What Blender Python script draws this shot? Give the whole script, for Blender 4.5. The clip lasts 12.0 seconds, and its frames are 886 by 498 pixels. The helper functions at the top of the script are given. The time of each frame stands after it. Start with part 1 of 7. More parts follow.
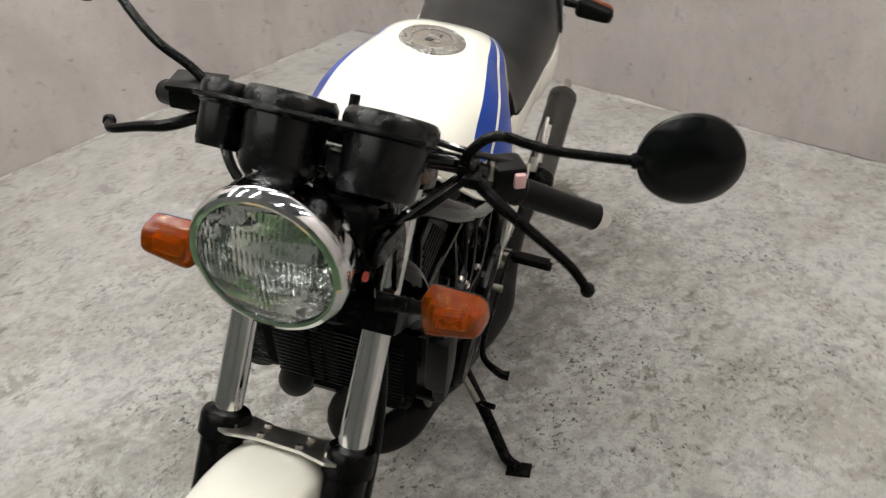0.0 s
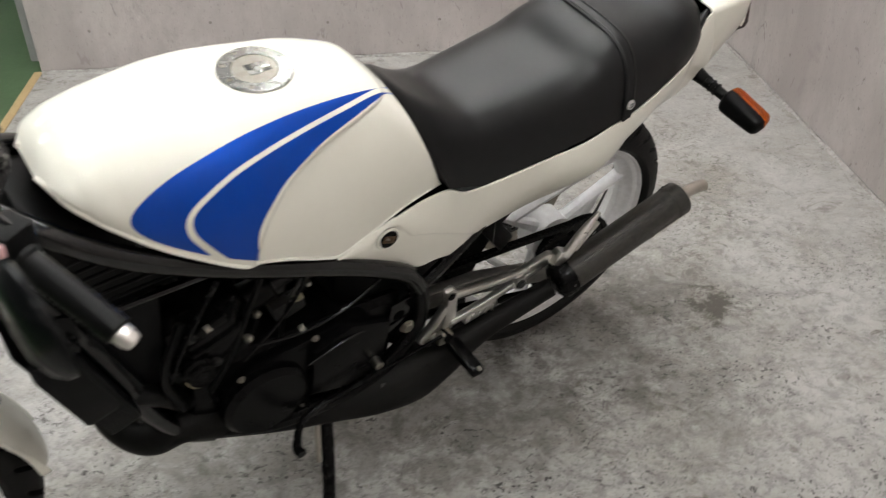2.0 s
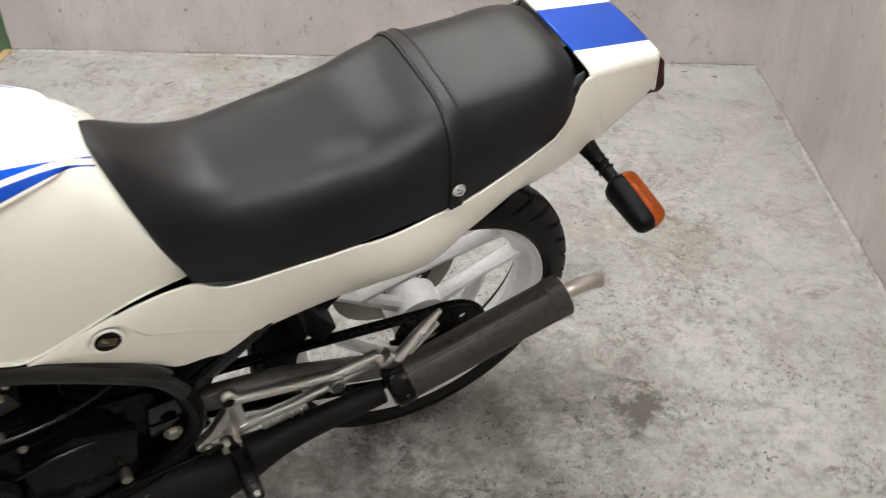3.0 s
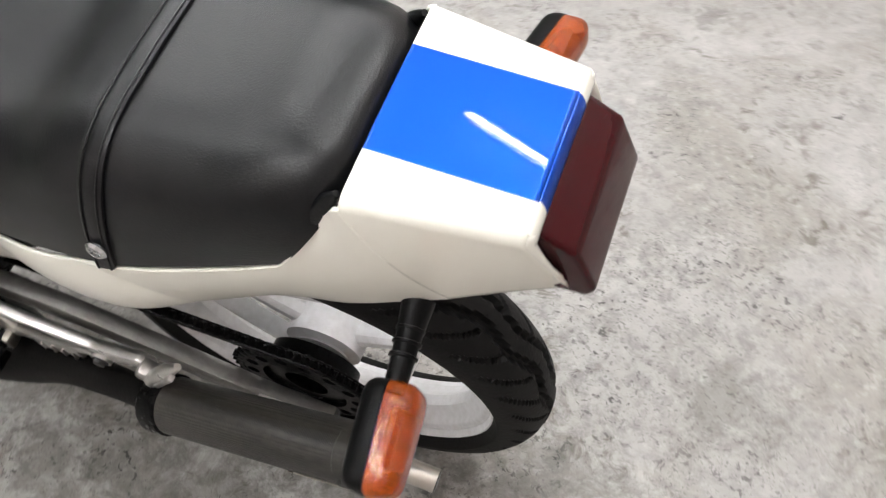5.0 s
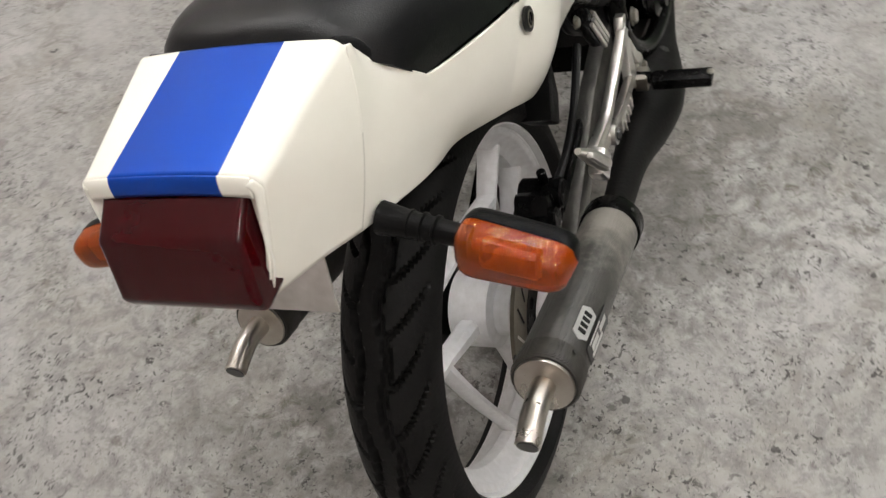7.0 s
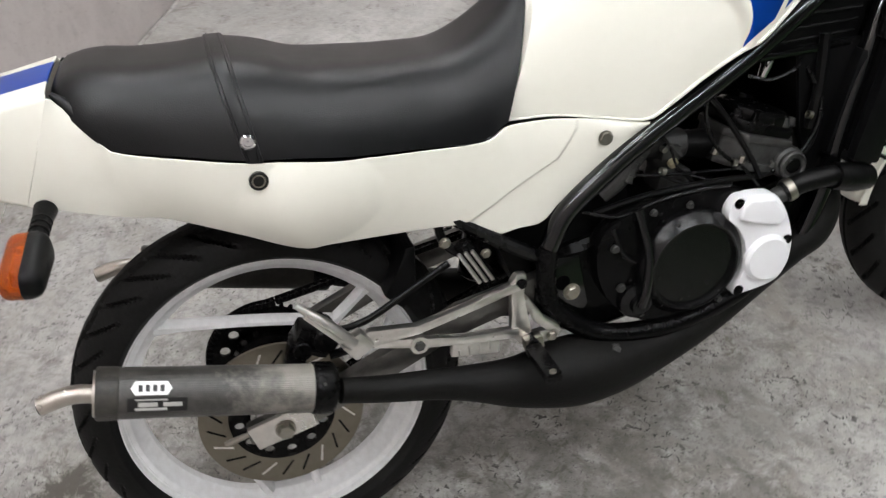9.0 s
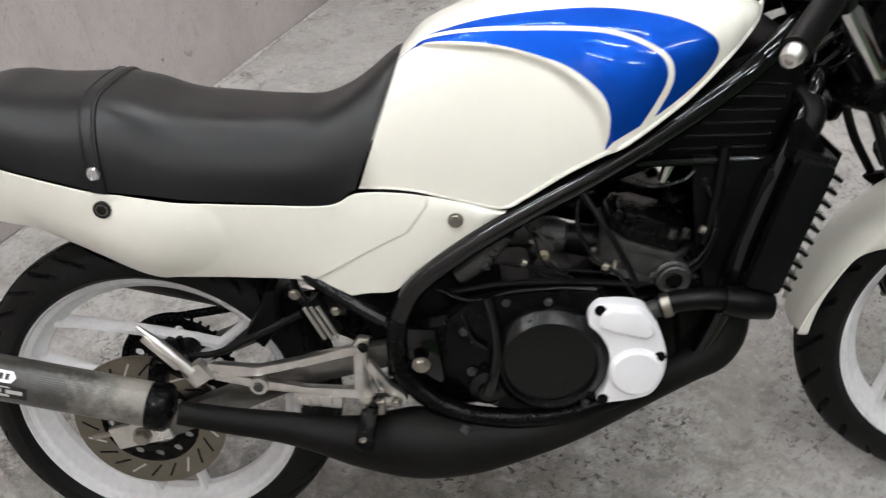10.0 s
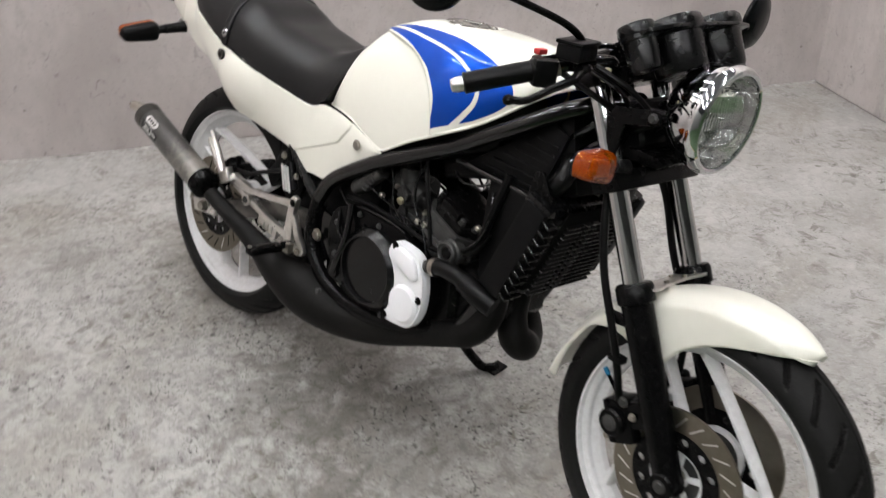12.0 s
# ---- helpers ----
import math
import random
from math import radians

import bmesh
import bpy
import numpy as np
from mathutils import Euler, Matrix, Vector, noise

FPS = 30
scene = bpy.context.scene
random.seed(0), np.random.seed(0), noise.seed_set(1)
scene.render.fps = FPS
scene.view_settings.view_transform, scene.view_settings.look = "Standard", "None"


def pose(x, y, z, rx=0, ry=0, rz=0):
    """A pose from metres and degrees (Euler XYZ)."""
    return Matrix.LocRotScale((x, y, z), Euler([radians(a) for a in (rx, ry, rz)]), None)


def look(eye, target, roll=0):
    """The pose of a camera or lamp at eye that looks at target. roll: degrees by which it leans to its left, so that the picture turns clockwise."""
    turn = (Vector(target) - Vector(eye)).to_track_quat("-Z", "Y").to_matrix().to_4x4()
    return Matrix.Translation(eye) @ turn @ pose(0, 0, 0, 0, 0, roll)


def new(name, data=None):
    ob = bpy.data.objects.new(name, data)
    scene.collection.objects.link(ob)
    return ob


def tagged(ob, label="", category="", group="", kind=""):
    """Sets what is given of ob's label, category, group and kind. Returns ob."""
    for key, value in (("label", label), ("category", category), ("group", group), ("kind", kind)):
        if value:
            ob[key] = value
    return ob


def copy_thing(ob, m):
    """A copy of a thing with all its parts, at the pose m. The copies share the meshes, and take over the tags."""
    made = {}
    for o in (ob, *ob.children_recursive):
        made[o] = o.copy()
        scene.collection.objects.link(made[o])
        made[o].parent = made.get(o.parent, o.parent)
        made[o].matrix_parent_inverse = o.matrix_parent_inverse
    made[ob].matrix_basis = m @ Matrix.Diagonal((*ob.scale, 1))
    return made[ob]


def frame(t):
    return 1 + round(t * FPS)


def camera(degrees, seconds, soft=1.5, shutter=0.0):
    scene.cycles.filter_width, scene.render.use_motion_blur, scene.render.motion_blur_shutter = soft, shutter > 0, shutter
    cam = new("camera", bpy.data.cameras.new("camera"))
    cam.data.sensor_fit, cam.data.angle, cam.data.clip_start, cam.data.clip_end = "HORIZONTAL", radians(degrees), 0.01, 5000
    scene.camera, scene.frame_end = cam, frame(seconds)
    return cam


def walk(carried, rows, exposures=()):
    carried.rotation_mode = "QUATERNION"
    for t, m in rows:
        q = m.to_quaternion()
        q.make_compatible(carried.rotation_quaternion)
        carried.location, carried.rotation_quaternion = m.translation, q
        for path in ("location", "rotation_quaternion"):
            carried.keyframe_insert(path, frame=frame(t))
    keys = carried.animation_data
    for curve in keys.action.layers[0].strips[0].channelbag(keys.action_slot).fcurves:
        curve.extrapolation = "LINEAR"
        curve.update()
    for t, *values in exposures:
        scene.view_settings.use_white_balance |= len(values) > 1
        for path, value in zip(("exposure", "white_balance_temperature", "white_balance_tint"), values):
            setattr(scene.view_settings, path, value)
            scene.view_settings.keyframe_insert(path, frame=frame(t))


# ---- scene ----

# ---- camera and walk ----
cam = camera(51.7, 12.0, soft=1.2, shutter=0.35)
PATH = [
    (0, (1.274, 0.615, 1.383), (0.074, 0.226, 0.571), -7.0),
    (0.5, (1.174, 0.867, 1.411), (0.077, 0.249, 0.596), -4.4),
    (1, (0.934, 1.031, 1.397), (-0.050, 0.276, 0.554), -0.3),
    (1.5, (0.707, 1.192, 1.386), (-0.123, 0.243, 0.572), -0.8),
    (2, (0.449, 1.294, 1.377), (-0.273, 0.284, 0.535), -0.8),
    (2.5, (0.158, 1.233, 1.369), (-0.538, 0.222, 0.507), 0.7),
    (3, (-0.136, 1.221, 1.340), (-0.711, 0.143, 0.469), 0.5),
    (3.2, (-0.255, 1.212, 1.343), (-0.765, 0.131, 0.437), 1.2),
    (3.6, (-0.468, 1.165, 1.326), (-0.846, 0.050, 0.389), 1.2),
    (4, (-0.697, 1.059, 1.306), (-0.877, -0.073, 0.320), 1.0),
    (4.4, (-0.896, 0.920, 1.288), (-0.856, -0.183, 0.246), 0.5),
    (4.8, (-1.018, 0.772, 1.280), (-0.781, -0.223, 0.184), -0.3),
    (5, (-1.078, 0.696, 1.278), (-0.732, -0.233, 0.152), 0.5),
    (5.5, (-1.167, 0.459, 1.277), (-0.556, -0.196, 0.074), -2.3),
    (6, (-1.313, 0.257, 1.291), (-0.416, -0.000, 0.117), -3.7),
    (6.5, (-1.373, 0.055, 1.295), (-0.434, 0.133, 0.128), -7.8),
    (6.7, (-1.356, -0.033, 1.287), (-0.451, 0.165, 0.107), -7.1),
    (7.1, (-1.341, -0.187, 1.295), (-0.472, 0.222, 0.123), -7.9),
    (7.5, (-1.269, -0.364, 1.317), (-0.493, 0.247, 0.170), -7.7),
    (7.9, (-1.150, -0.538, 1.345), (-0.498, 0.245, 0.232), -7.1),
    (8.3, (-1.000, -0.682, 1.371), (-0.473, 0.220, 0.294), -6.6),
    (8.5, (-0.914, -0.742, 1.396), (-0.438, 0.217, 0.344), -7.3),
    (9, (-0.645, -0.942, 1.419), (-0.373, 0.144, 0.420), -5.9),
    (9.5, (-0.370, -1.016, 1.415), (-0.314, 0.136, 0.456), -7.4),
    (10, (-0.077, -0.986, 1.441), (-0.187, 0.166, 0.486), -8.5),
    (10.5, (0.275, -1.043, 1.449), (-0.046, 0.085, 0.513), -8.1),
    (11, (0.588, -1.033, 1.445), (0.041, 0.042, 0.552), -7.7),
    (11.5, (0.882, -1.028, 1.468), (0.073, -0.050, 0.669), -7.4),
    (12, (1.203, -1.072, 1.448), (0.293, -0.165, 0.674), 0.3),
]
EXPOSURES = [(0, -0.02, 6900, 8), (0.9, -0.10, 6850, 8), (1.9, -0.10, 6750, 8), (2.5, -0.28, 6700, 8), (3.0, 0.18, 6750, 8), (4.9, 0.4, 6600, 10), (5.5, 0.06, 6700, 10), (6.5, -0.08, 6850, 10), (6.8, -0.2, 6850, 10), (8.4, 0.0, 6500, 10), (10.6, -0.10, 6500, 10), (12, 0.0, 6600, 11)]
walk(cam, [(t, look(eye, target, roll)) for t, eye, target, roll in PATH], EXPOSURES)

# ---- light ----
LEAN = 13.9
CORNER = Vector((-2.52, -0.91, 0))          # inner corner of the bay, behind the tail
ROOM_TURN = -30.0                           # the bay stands turned to the motorcycle
ROOM = Matrix.Translation(CORNER) @ pose(0, 0, 0, 0, 0, ROOM_TURN)
CEILING = 3.0
TUBE_POWER = 97.0

world = bpy.data.worlds.new("world")
scene.world = world
world.use_nodes = True
world.node_tree.nodes["Background"].inputs[0].default_value = (0.8, 0.85, 1.0, 1)
world.node_tree.nodes["Background"].inputs[1].default_value = 0.02


# ---- materials ----
def surface(name, colour, rough=0.5, metal=0.0, second=None, grain=60.0, stain=3.0, amount=0.35, bump=0.1,
            bump_scale=200.0, coat=0.0, rough_var=0.12, spread=(0.4, 0.7), spec=0.5, stretch=(1, 1, 1)):
    """A painted, metal or mineral surface: colour varies over a coarse and a fine noise, with fine relief."""
    m = bpy.data.materials.new(name)
    m.use_nodes = True
    nt = m.node_tree
    n, l = nt.nodes, nt.links
    b = n["Principled BSDF"]
    co = n.new("ShaderNodeTexCoord")
    mp = n.new("ShaderNodeMapping")
    mp.inputs["Scale"].default_value = stretch
    l.new(co.outputs["Object"], mp.inputs[0])
    big = n.new("ShaderNodeTexNoise")
    big.inputs["Scale"].default_value, big.inputs["Detail"].default_value = stain, 5
    fine = n.new("ShaderNodeTexNoise")
    fine.inputs["Scale"].default_value, fine.inputs["Detail"].default_value = grain, 4
    for t in (big, fine):
        l.new(mp.outputs[0], t.inputs["Vector"])
    add = n.new("ShaderNodeMath")
    add.operation = "MULTIPLY_ADD"
    add.inputs[1].default_value = 0.5
    l.new(fine.outputs["Fac"], add.inputs[0])
    half = n.new("ShaderNodeMath")
    half.operation = "MULTIPLY"
    half.inputs[1].default_value = 0.5
    l.new(big.outputs["Fac"], half.inputs[0])
    l.new(half.outputs[0], add.inputs[2])
    ramp = n.new("ShaderNodeMapRange")
    ramp.inputs["From Min"].default_value, ramp.inputs["From Max"].default_value = spread
    ramp.inputs["To Max"].default_value = amount
    l.new(add.outputs[0], ramp.inputs[0])
    mix = n.new("ShaderNodeMix")
    mix.data_type = "RGBA"
    mix.inputs["A"].default_value = (*colour, 1)
    mix.inputs["B"].default_value = (*(second or [c * 0.6 for c in colour]), 1)
    l.new(ramp.outputs[0], mix.inputs["Factor"])
    l.new(mix.outputs["Result"], b.inputs["Base Color"])
    rr = n.new("ShaderNodeMapRange")
    rr.inputs["To Min"].default_value, rr.inputs["To Max"].default_value = max(0.02, rough - rough_var), min(1, rough + rough_var)
    l.new(add.outputs[0], rr.inputs[0])
    l.new(rr.outputs[0], b.inputs["Roughness"])
    b.inputs["Metallic"].default_value = metal
    b.inputs["Specular IOR Level"].default_value = spec
    b.inputs["Coat Weight"].default_value = coat
    b.inputs["Coat Roughness"].default_value = 0.04
    if bump:
        bn = n.new("ShaderNodeTexNoise")
        bn.inputs["Scale"].default_value, bn.inputs["Detail"].default_value = bump_scale, 3
        l.new(mp.outputs[0], bn.inputs["Vector"])
        bp = n.new("ShaderNodeBump")
        bp.inputs["Strength"].default_value, bp.inputs["Distance"].default_value = bump, 0.002
        l.new(bn.outputs["Fac"], bp.inputs["Height"])
        l.new(bp.outputs[0], b.inputs["Normal"])
    return m


WHITE = (0.86, 0.845, 0.755)
WHITE_DUSTY = (0.77, 0.755, 0.665)
BLUE = (0.0, 0.060, 0.42)
white_paint = surface("white_paint", WHITE, 0.3, second=WHITE_DUSTY, amount=0.25, bump=0.02, coat=0.5, rough_var=0.06)
wheel_paint = surface("white_wheel_paint", (0.84, 0.84, 0.85), 0.34, second=(0.46, 0.445, 0.42), amount=0.42, bump=0.05, coat=0.15, stain=7, grain=90)
cover_paint = surface("white_satin_paint", (0.88, 0.88, 0.90), 0.42, second=(0.76, 0.76, 0.78), amount=0.2, bump=0.12)
vinyl = surface("black_vinyl", (0.0024, 0.0026, 0.0031), 0.31, second=(0.0062, 0.0064, 0.0070), amount=0.8, bump=0.16, bump_scale=600, rough_var=0.08, spec=0.31)
black_gloss = surface("black_gloss_enamel", (0.002, 0.002, 0.0022), 0.07, second=(0.004, 0.004, 0.0038), bump=0.03, coat=0.0, rough_var=0.04)
black_satin = surface("black_satin_paint", (0.0022, 0.0022, 0.0024), 0.26, second=(0.005, 0.0048, 0.0045), bump=0.16, amount=0.7, spec=0.10, rough_var=0.10)
black_plastic = surface("black_plastic", (0.0025, 0.0025, 0.0027), 0.36, second=(0.006, 0.006, 0.006), bump=0.2, bump_scale=500, amount=0.6, spec=0.11)
rubber = surface("tyre_rubber", (0.0045, 0.0044, 0.0043), 0.58, second=(0.012, 0.0114, 0.0108), bump=0.3, amount=0.6, grain=120, spec=0.16)
hose_rubber = surface("hose_rubber", (0.0025, 0.0025, 0.0025), 0.34, second=(0.006, 0.006, 0.006), bump=0.2, amount=0.5, spec=0.14)
exhaust_black = surface("heat_resistant_black", (0.004, 0.0038, 0.0036), 0.55, second=(0.010, 0.009, 0.008), bump=0.25, amount=0.6, stain=8, spec=0.13)


def woven(name, dark, pale, amount):
    """Silencer wrap: a fine crossed weave along the tilted can, scuffed pale in patches."""
    m = surface(name, dark, 0.42, second=pale, amount=amount, bump=0.0, stain=9, grain=90, spread=(0.32, 0.62), spec=0.32)
    n, l = m.node_tree.nodes, m.node_tree.links
    co = n.new("ShaderNodeTexCoord")
    mp = n.new("ShaderNodeMapping")
    mp.inputs["Rotation"].default_value = (0, radians(-18), 0)
    l.new(co.outputs["Object"], mp.inputs[0])
    waves = []
    for axis in ("X", "Z"):
        w = n.new("ShaderNodeTexWave")
        w.bands_direction = axis
        w.inputs["Scale"].default_value, w.inputs["Distortion"].default_value = 150, 0.3
        l.new(mp.outputs[0], w.inputs["Vector"])
        waves.append(w)
    mul = n.new("ShaderNodeMath")
    mul.operation = "MULTIPLY"
    for k, w in enumerate(waves):
        l.new(w.outputs["Fac"], mul.inputs[k])
    b = n["Principled BSDF"]
    old = b.inputs["Base Color"].links[0].from_socket
    mix = n.new("ShaderNodeMix")
    mix.data_type = "RGBA"
    mix.inputs["B"].default_value = (*dark, 1)
    fac = n.new("ShaderNodeMapRange")
    fac.inputs["To Max"].default_value = 0.75
    l.new(mul.outputs[0], fac.inputs[0])
    l.new(fac.outputs[0], mix.inputs["Factor"])
    l.new(old, mix.inputs["A"])
    l.new(mix.outputs["Result"], b.inputs["Base Color"])
    bp = n.new("ShaderNodeBump")
    bp.inputs["Strength"].default_value, bp.inputs["Distance"].default_value = 0.5, 0.0008
    l.new(mul.outputs[0], bp.inputs["Height"])
    l.new(bp.outputs[0], b.inputs["Normal"])
    return m


def scuff_and_sheen_end(m, x0, x1, colour):
    """Pale patches towards the engine's end: scuffs, and a reflected sheen put into the colour."""
    n, l = m.node_tree.nodes, m.node_tree.links
    b = n["Principled BSDF"]
    old = b.inputs["Base Color"].links[0].from_socket
    co, sep, ramp, patch = n.new("ShaderNodeTexCoord"), n.new("ShaderNodeSeparateXYZ"), n.new("ShaderNodeMapRange"), n.new("ShaderNodeTexNoise")
    l.new(co.outputs["Object"], sep.inputs[0])
    l.new(co.outputs["Object"], patch.inputs["Vector"])
    patch.inputs["Scale"].default_value, patch.inputs["Detail"].default_value, patch.inputs["Roughness"].default_value = 26, 7, 0.72
    ramp.inputs["From Min"].default_value, ramp.inputs["From Max"].default_value = x0, x1
    ramp.inputs["To Min"].default_value, ramp.inputs["To Max"].default_value = -0.25, 0.35
    l.new(sep.outputs[0], ramp.inputs[0])
    add, hard, mix = n.new("ShaderNodeMath"), n.new("ShaderNodeMapRange"), n.new("ShaderNodeMix")
    add.operation = "ADD"
    l.new(ramp.outputs[0], add.inputs[0])
    l.new(patch.outputs["Fac"], add.inputs[1])
    hard.inputs["From Min"].default_value, hard.inputs["From Max"].default_value, hard.inputs["To Max"].default_value = 0.52, 0.80, 0.85
    l.new(add.outputs[0], hard.inputs[0])
    mix.data_type = "RGBA"
    mix.inputs["B"].default_value = (*colour, 1)
    l.new(old, mix.inputs["A"])
    l.new(hard.outputs[0], mix.inputs["Factor"])
    l.new(mix.outputs["Result"], b.inputs["Base Color"])


carbon = woven("woven_carbon_wrap", (0.009, 0.0088, 0.008), (0.060, 0.056, 0.050), 1.0)
# pale colour here also stands for light reflected off the wrap
scuff_and_sheen_end(carbon, -0.83, -0.62, (0.27, 0.25, 0.22))
lacquer = carbon.node_tree.nodes["Principled BSDF"]
lacquer.inputs["Specular IOR Level"].default_value = 0.55
lacquer.inputs["Coat Weight"].default_value, lacquer.inputs["Coat Roughness"].default_value = 0.3, 0.3
carbon_dark = woven("dark_woven_wrap", (0.009, 0.0086, 0.008), (0.052, 0.047, 0.039), 0.9)
carbon_dark.node_tree.nodes["Principled BSDF"].inputs["Specular IOR Level"].default_value = 0.4
chrome = surface("chrome", (0.66, 0.67, 0.68), 0.06, 1.0, second=(0.52, 0.52, 0.52), bump=0.0, rough_var=0.04)
mesh_black = surface("matt_black_mesh", (0.002, 0.002, 0.002), 0.85, second=(0.005, 0.005, 0.0048), bump=0.5, bump_scale=600, spec=0.03)
blue_rubber = surface("blue_rubber_cap", (0.01, 0.16, 0.30), 0.5, bump=0.0)
swing_alloy = surface("dull_swing_arm_alloy", (0.19, 0.182, 0.17), 0.42, 0.9, second=(0.09, 0.085, 0.077), bump=0.2, amount=0.8, stain=14)
aluminium = surface("cast_aluminium", (0.80, 0.78, 0.75), 0.30, 1.0, second=(0.50, 0.47, 0.43), bump=0.03, amount=0.6, stain=14)
fork_chrome = surface("worn_fork_chrome", (0.62, 0.62, 0.62), 0.09, 1.0, second=(0.48, 0.47, 0.45), bump=0.0, rough_var=0.05)
dull_alloy = surface("dull_oxidised_alloy", (0.06, 0.06, 0.058), 0.5, 0.5, second=(0.018, 0.0175, 0.017), bump=0.4, amount=0.8, stain=12)
steel = surface("brushed_stainless_steel", (0.55, 0.52, 0.47), 0.3, 1.0, second=(0.36, 0.31, 0.26), bump=0.1, amount=0.6, stain=10)
disc_steel = surface("worn_disc_steel", (0.21, 0.19, 0.155), 0.34, 1.0, second=(0.15, 0.13, 0.10), bump=0.15, amount=0.7, stain=10)
cap_alloy = surface("polished_cap_alloy", (0.42, 0.42, 0.405), 0.26, 1.0, second=(0.36, 0.35, 0.32), bump=0.02, amount=0.4, stain=30)
bolt_steel = surface("zinc_bolt_steel", (0.36, 0.34, 0.30), 0.34, 1.0, second=(0.2, 0.17, 0.13), bump=0.1, stain=60)
brass = surface("yellowed_cover", (0.45, 0.40, 0.26), 0.45, 0.3, second=(0.3, 0.26, 0.16))
tarnished = surface("tarnished_union", (0.16, 0.10, 0.055), 0.42, 0.7, second=(0.05, 0.035, 0.022), amount=0.8, stain=40)
red_plastic = surface("red_switch", (0.55, 0.03, 0.03), 0.4)
pink_plastic = surface("faded_pink_switch", (0.75, 0.45, 0.45), 0.45)
label_silver = surface("silver_label", (0.7, 0.7, 0.68), 0.35, 0.5, bump=0.0)
label_black = surface("black_label", (0.01, 0.01, 0.01), 0.3, bump=0.0)
dial_face = surface("dial_face", (0.060, 0.050, 0.043), 0.45, bump=0.0)
black_semi = surface("black_semi_gloss", (0.002, 0.002, 0.0022), 0.27, second=(0.005, 0.005, 0.0048), bump=0.1, spec=0.3, rough_var=0.06)
lock_black = surface("worn_black_lock", (0.010, 0.010, 0.010), 0.3, 0.4, second=(0.04, 0.038, 0.035), bump=0.1)
mirror_black = surface("mirror_shell_plastic", (0.0028, 0.0034, 0.0038), 0.24, second=(0.005, 0.005, 0.005), bump=0.05, spec=0.14)
dial_mark = surface("dial_marks", (0.75, 0.7, 0.65), 0.5, bump=0.0)
fixture_white = surface("fixture_white", (0.8, 0.8, 0.8), 0.5)


def lens_plastic(name, colour, rough, transmission, ribs=0.0):
    m = surface(name, colour, rough, second=[c * 0.7 for c in colour], bump=0.0, rough_var=0.05)
    b = m.node_tree.nodes["Principled BSDF"]
    b.inputs["Transmission Weight"].default_value = transmission
    b.inputs["IOR"].default_value = 1.45
    return m


amber = lens_plastic("amber_lens", (0.64, 0.105, 0.0), 0.05, 0.70)
amber_inner = surface("amber_reflector", (0.50, 0.20, 0.012), 0.3, 0.5, second=(0.10, 0.035, 0.004), amount=0.9, stain=45, bump=0.25, bump_scale=350)

# fine upright ribs in the amber lenses
nt = amber.node_tree
ribs = nt.nodes.new("ShaderNodeTexWave")
ribs.bands_direction = "Y"
ribs.inputs["Scale"].default_value = 70
where = nt.nodes.new("ShaderNodeTexCoord")
nt.links.new(where.outputs["Object"], ribs.inputs["Vector"])
relief = nt.nodes.new("ShaderNodeBump")
relief.inputs["Strength"].default_value, relief.inputs["Distance"].default_value = 0.15, 0.001
nt.links.new(ribs.outputs["Fac"], relief.inputs["Height"])
nt.links.new(relief.outputs[0], nt.nodes["Principled BSDF"].inputs["Normal"])
reflector_chrome = surface("soft_bright_reflector", (0.95, 0.95, 0.95), 0.02, 1.0, bump=0.0, rough_var=0.01)
red_lens = lens_plastic("dark_red_lens", (0.036, 0.0004, 0.0018), 0.06, 0.05)
gloss = red_lens.node_tree.nodes["Principled BSDF"]
gloss.inputs["Coat Weight"].default_value, gloss.inputs["Coat Roughness"].default_value = 0.16, 0.05
red_lens.node_tree.nodes["Principled BSDF"].inputs["Specular IOR Level"].default_value = 0.20
glass = lens_plastic("clear_glass", (0.97, 0.985, 0.975), 0.02, 1.0)
gauge_glass = lens_plastic("gauge_glass", (0.95, 0.95, 0.95), 0.03, 1.0)


def striped_paint(name):
    """White body paint with blue graphics: the 'blue' attribute is the distance into the blue field, in metres."""
    m = surface(name, WHITE, 0.05, second=WHITE_DUSTY, amount=0.2, bump=0.0, coat=0.0, rough_var=0.02, spec=0.14)
    n, l = m.node_tree.nodes, m.node_tree.links
    b = n["Principled BSDF"]
    old = b.inputs["Base Color"].links[0].from_socket
    at = n.new("ShaderNodeAttribute")
    at.attribute_name = "blue"
    mr = n.new("ShaderNodeMapRange")
    mr.inputs["From Min"].default_value, mr.inputs["From Max"].default_value = -0.0004, 0.0004
    l.new(at.outputs["Fac"], mr.inputs[0])
    mix = n.new("ShaderNodeMix")
    mix.data_type = "RGBA"
    mix.inputs["B"].default_value = (*BLUE, 1)
    l.new(mr.outputs[0], mix.inputs["Factor"])
    l.new(old, mix.inputs["A"])
    l.new(mix.outputs["Result"], b.inputs["Base Color"])
    # metallic flake in the blue
    flake = n.new("ShaderNodeMath")
    flake.operation = "MULTIPLY"
    flake.inputs[1].default_value = 0.60
    l.new(mr.outputs[0], flake.inputs[0])
    l.new(flake.outputs[0], b.inputs["Metallic"])
    rough = n.new("ShaderNodeMapRange")
    rough.inputs["To Min"].default_value, rough.inputs["To Max"].default_value = 0.05, 0.40
    l.new(mr.outputs[0], rough.inputs[0])
    l.new(rough.outputs[0], b.inputs["Roughness"])
    b.inputs["Coat Weight"].default_value, b.inputs["Coat Roughness"].default_value = 0.35, 0.025
    return m


graphic_paint = striped_paint("white_paint_with_blue_graphics")


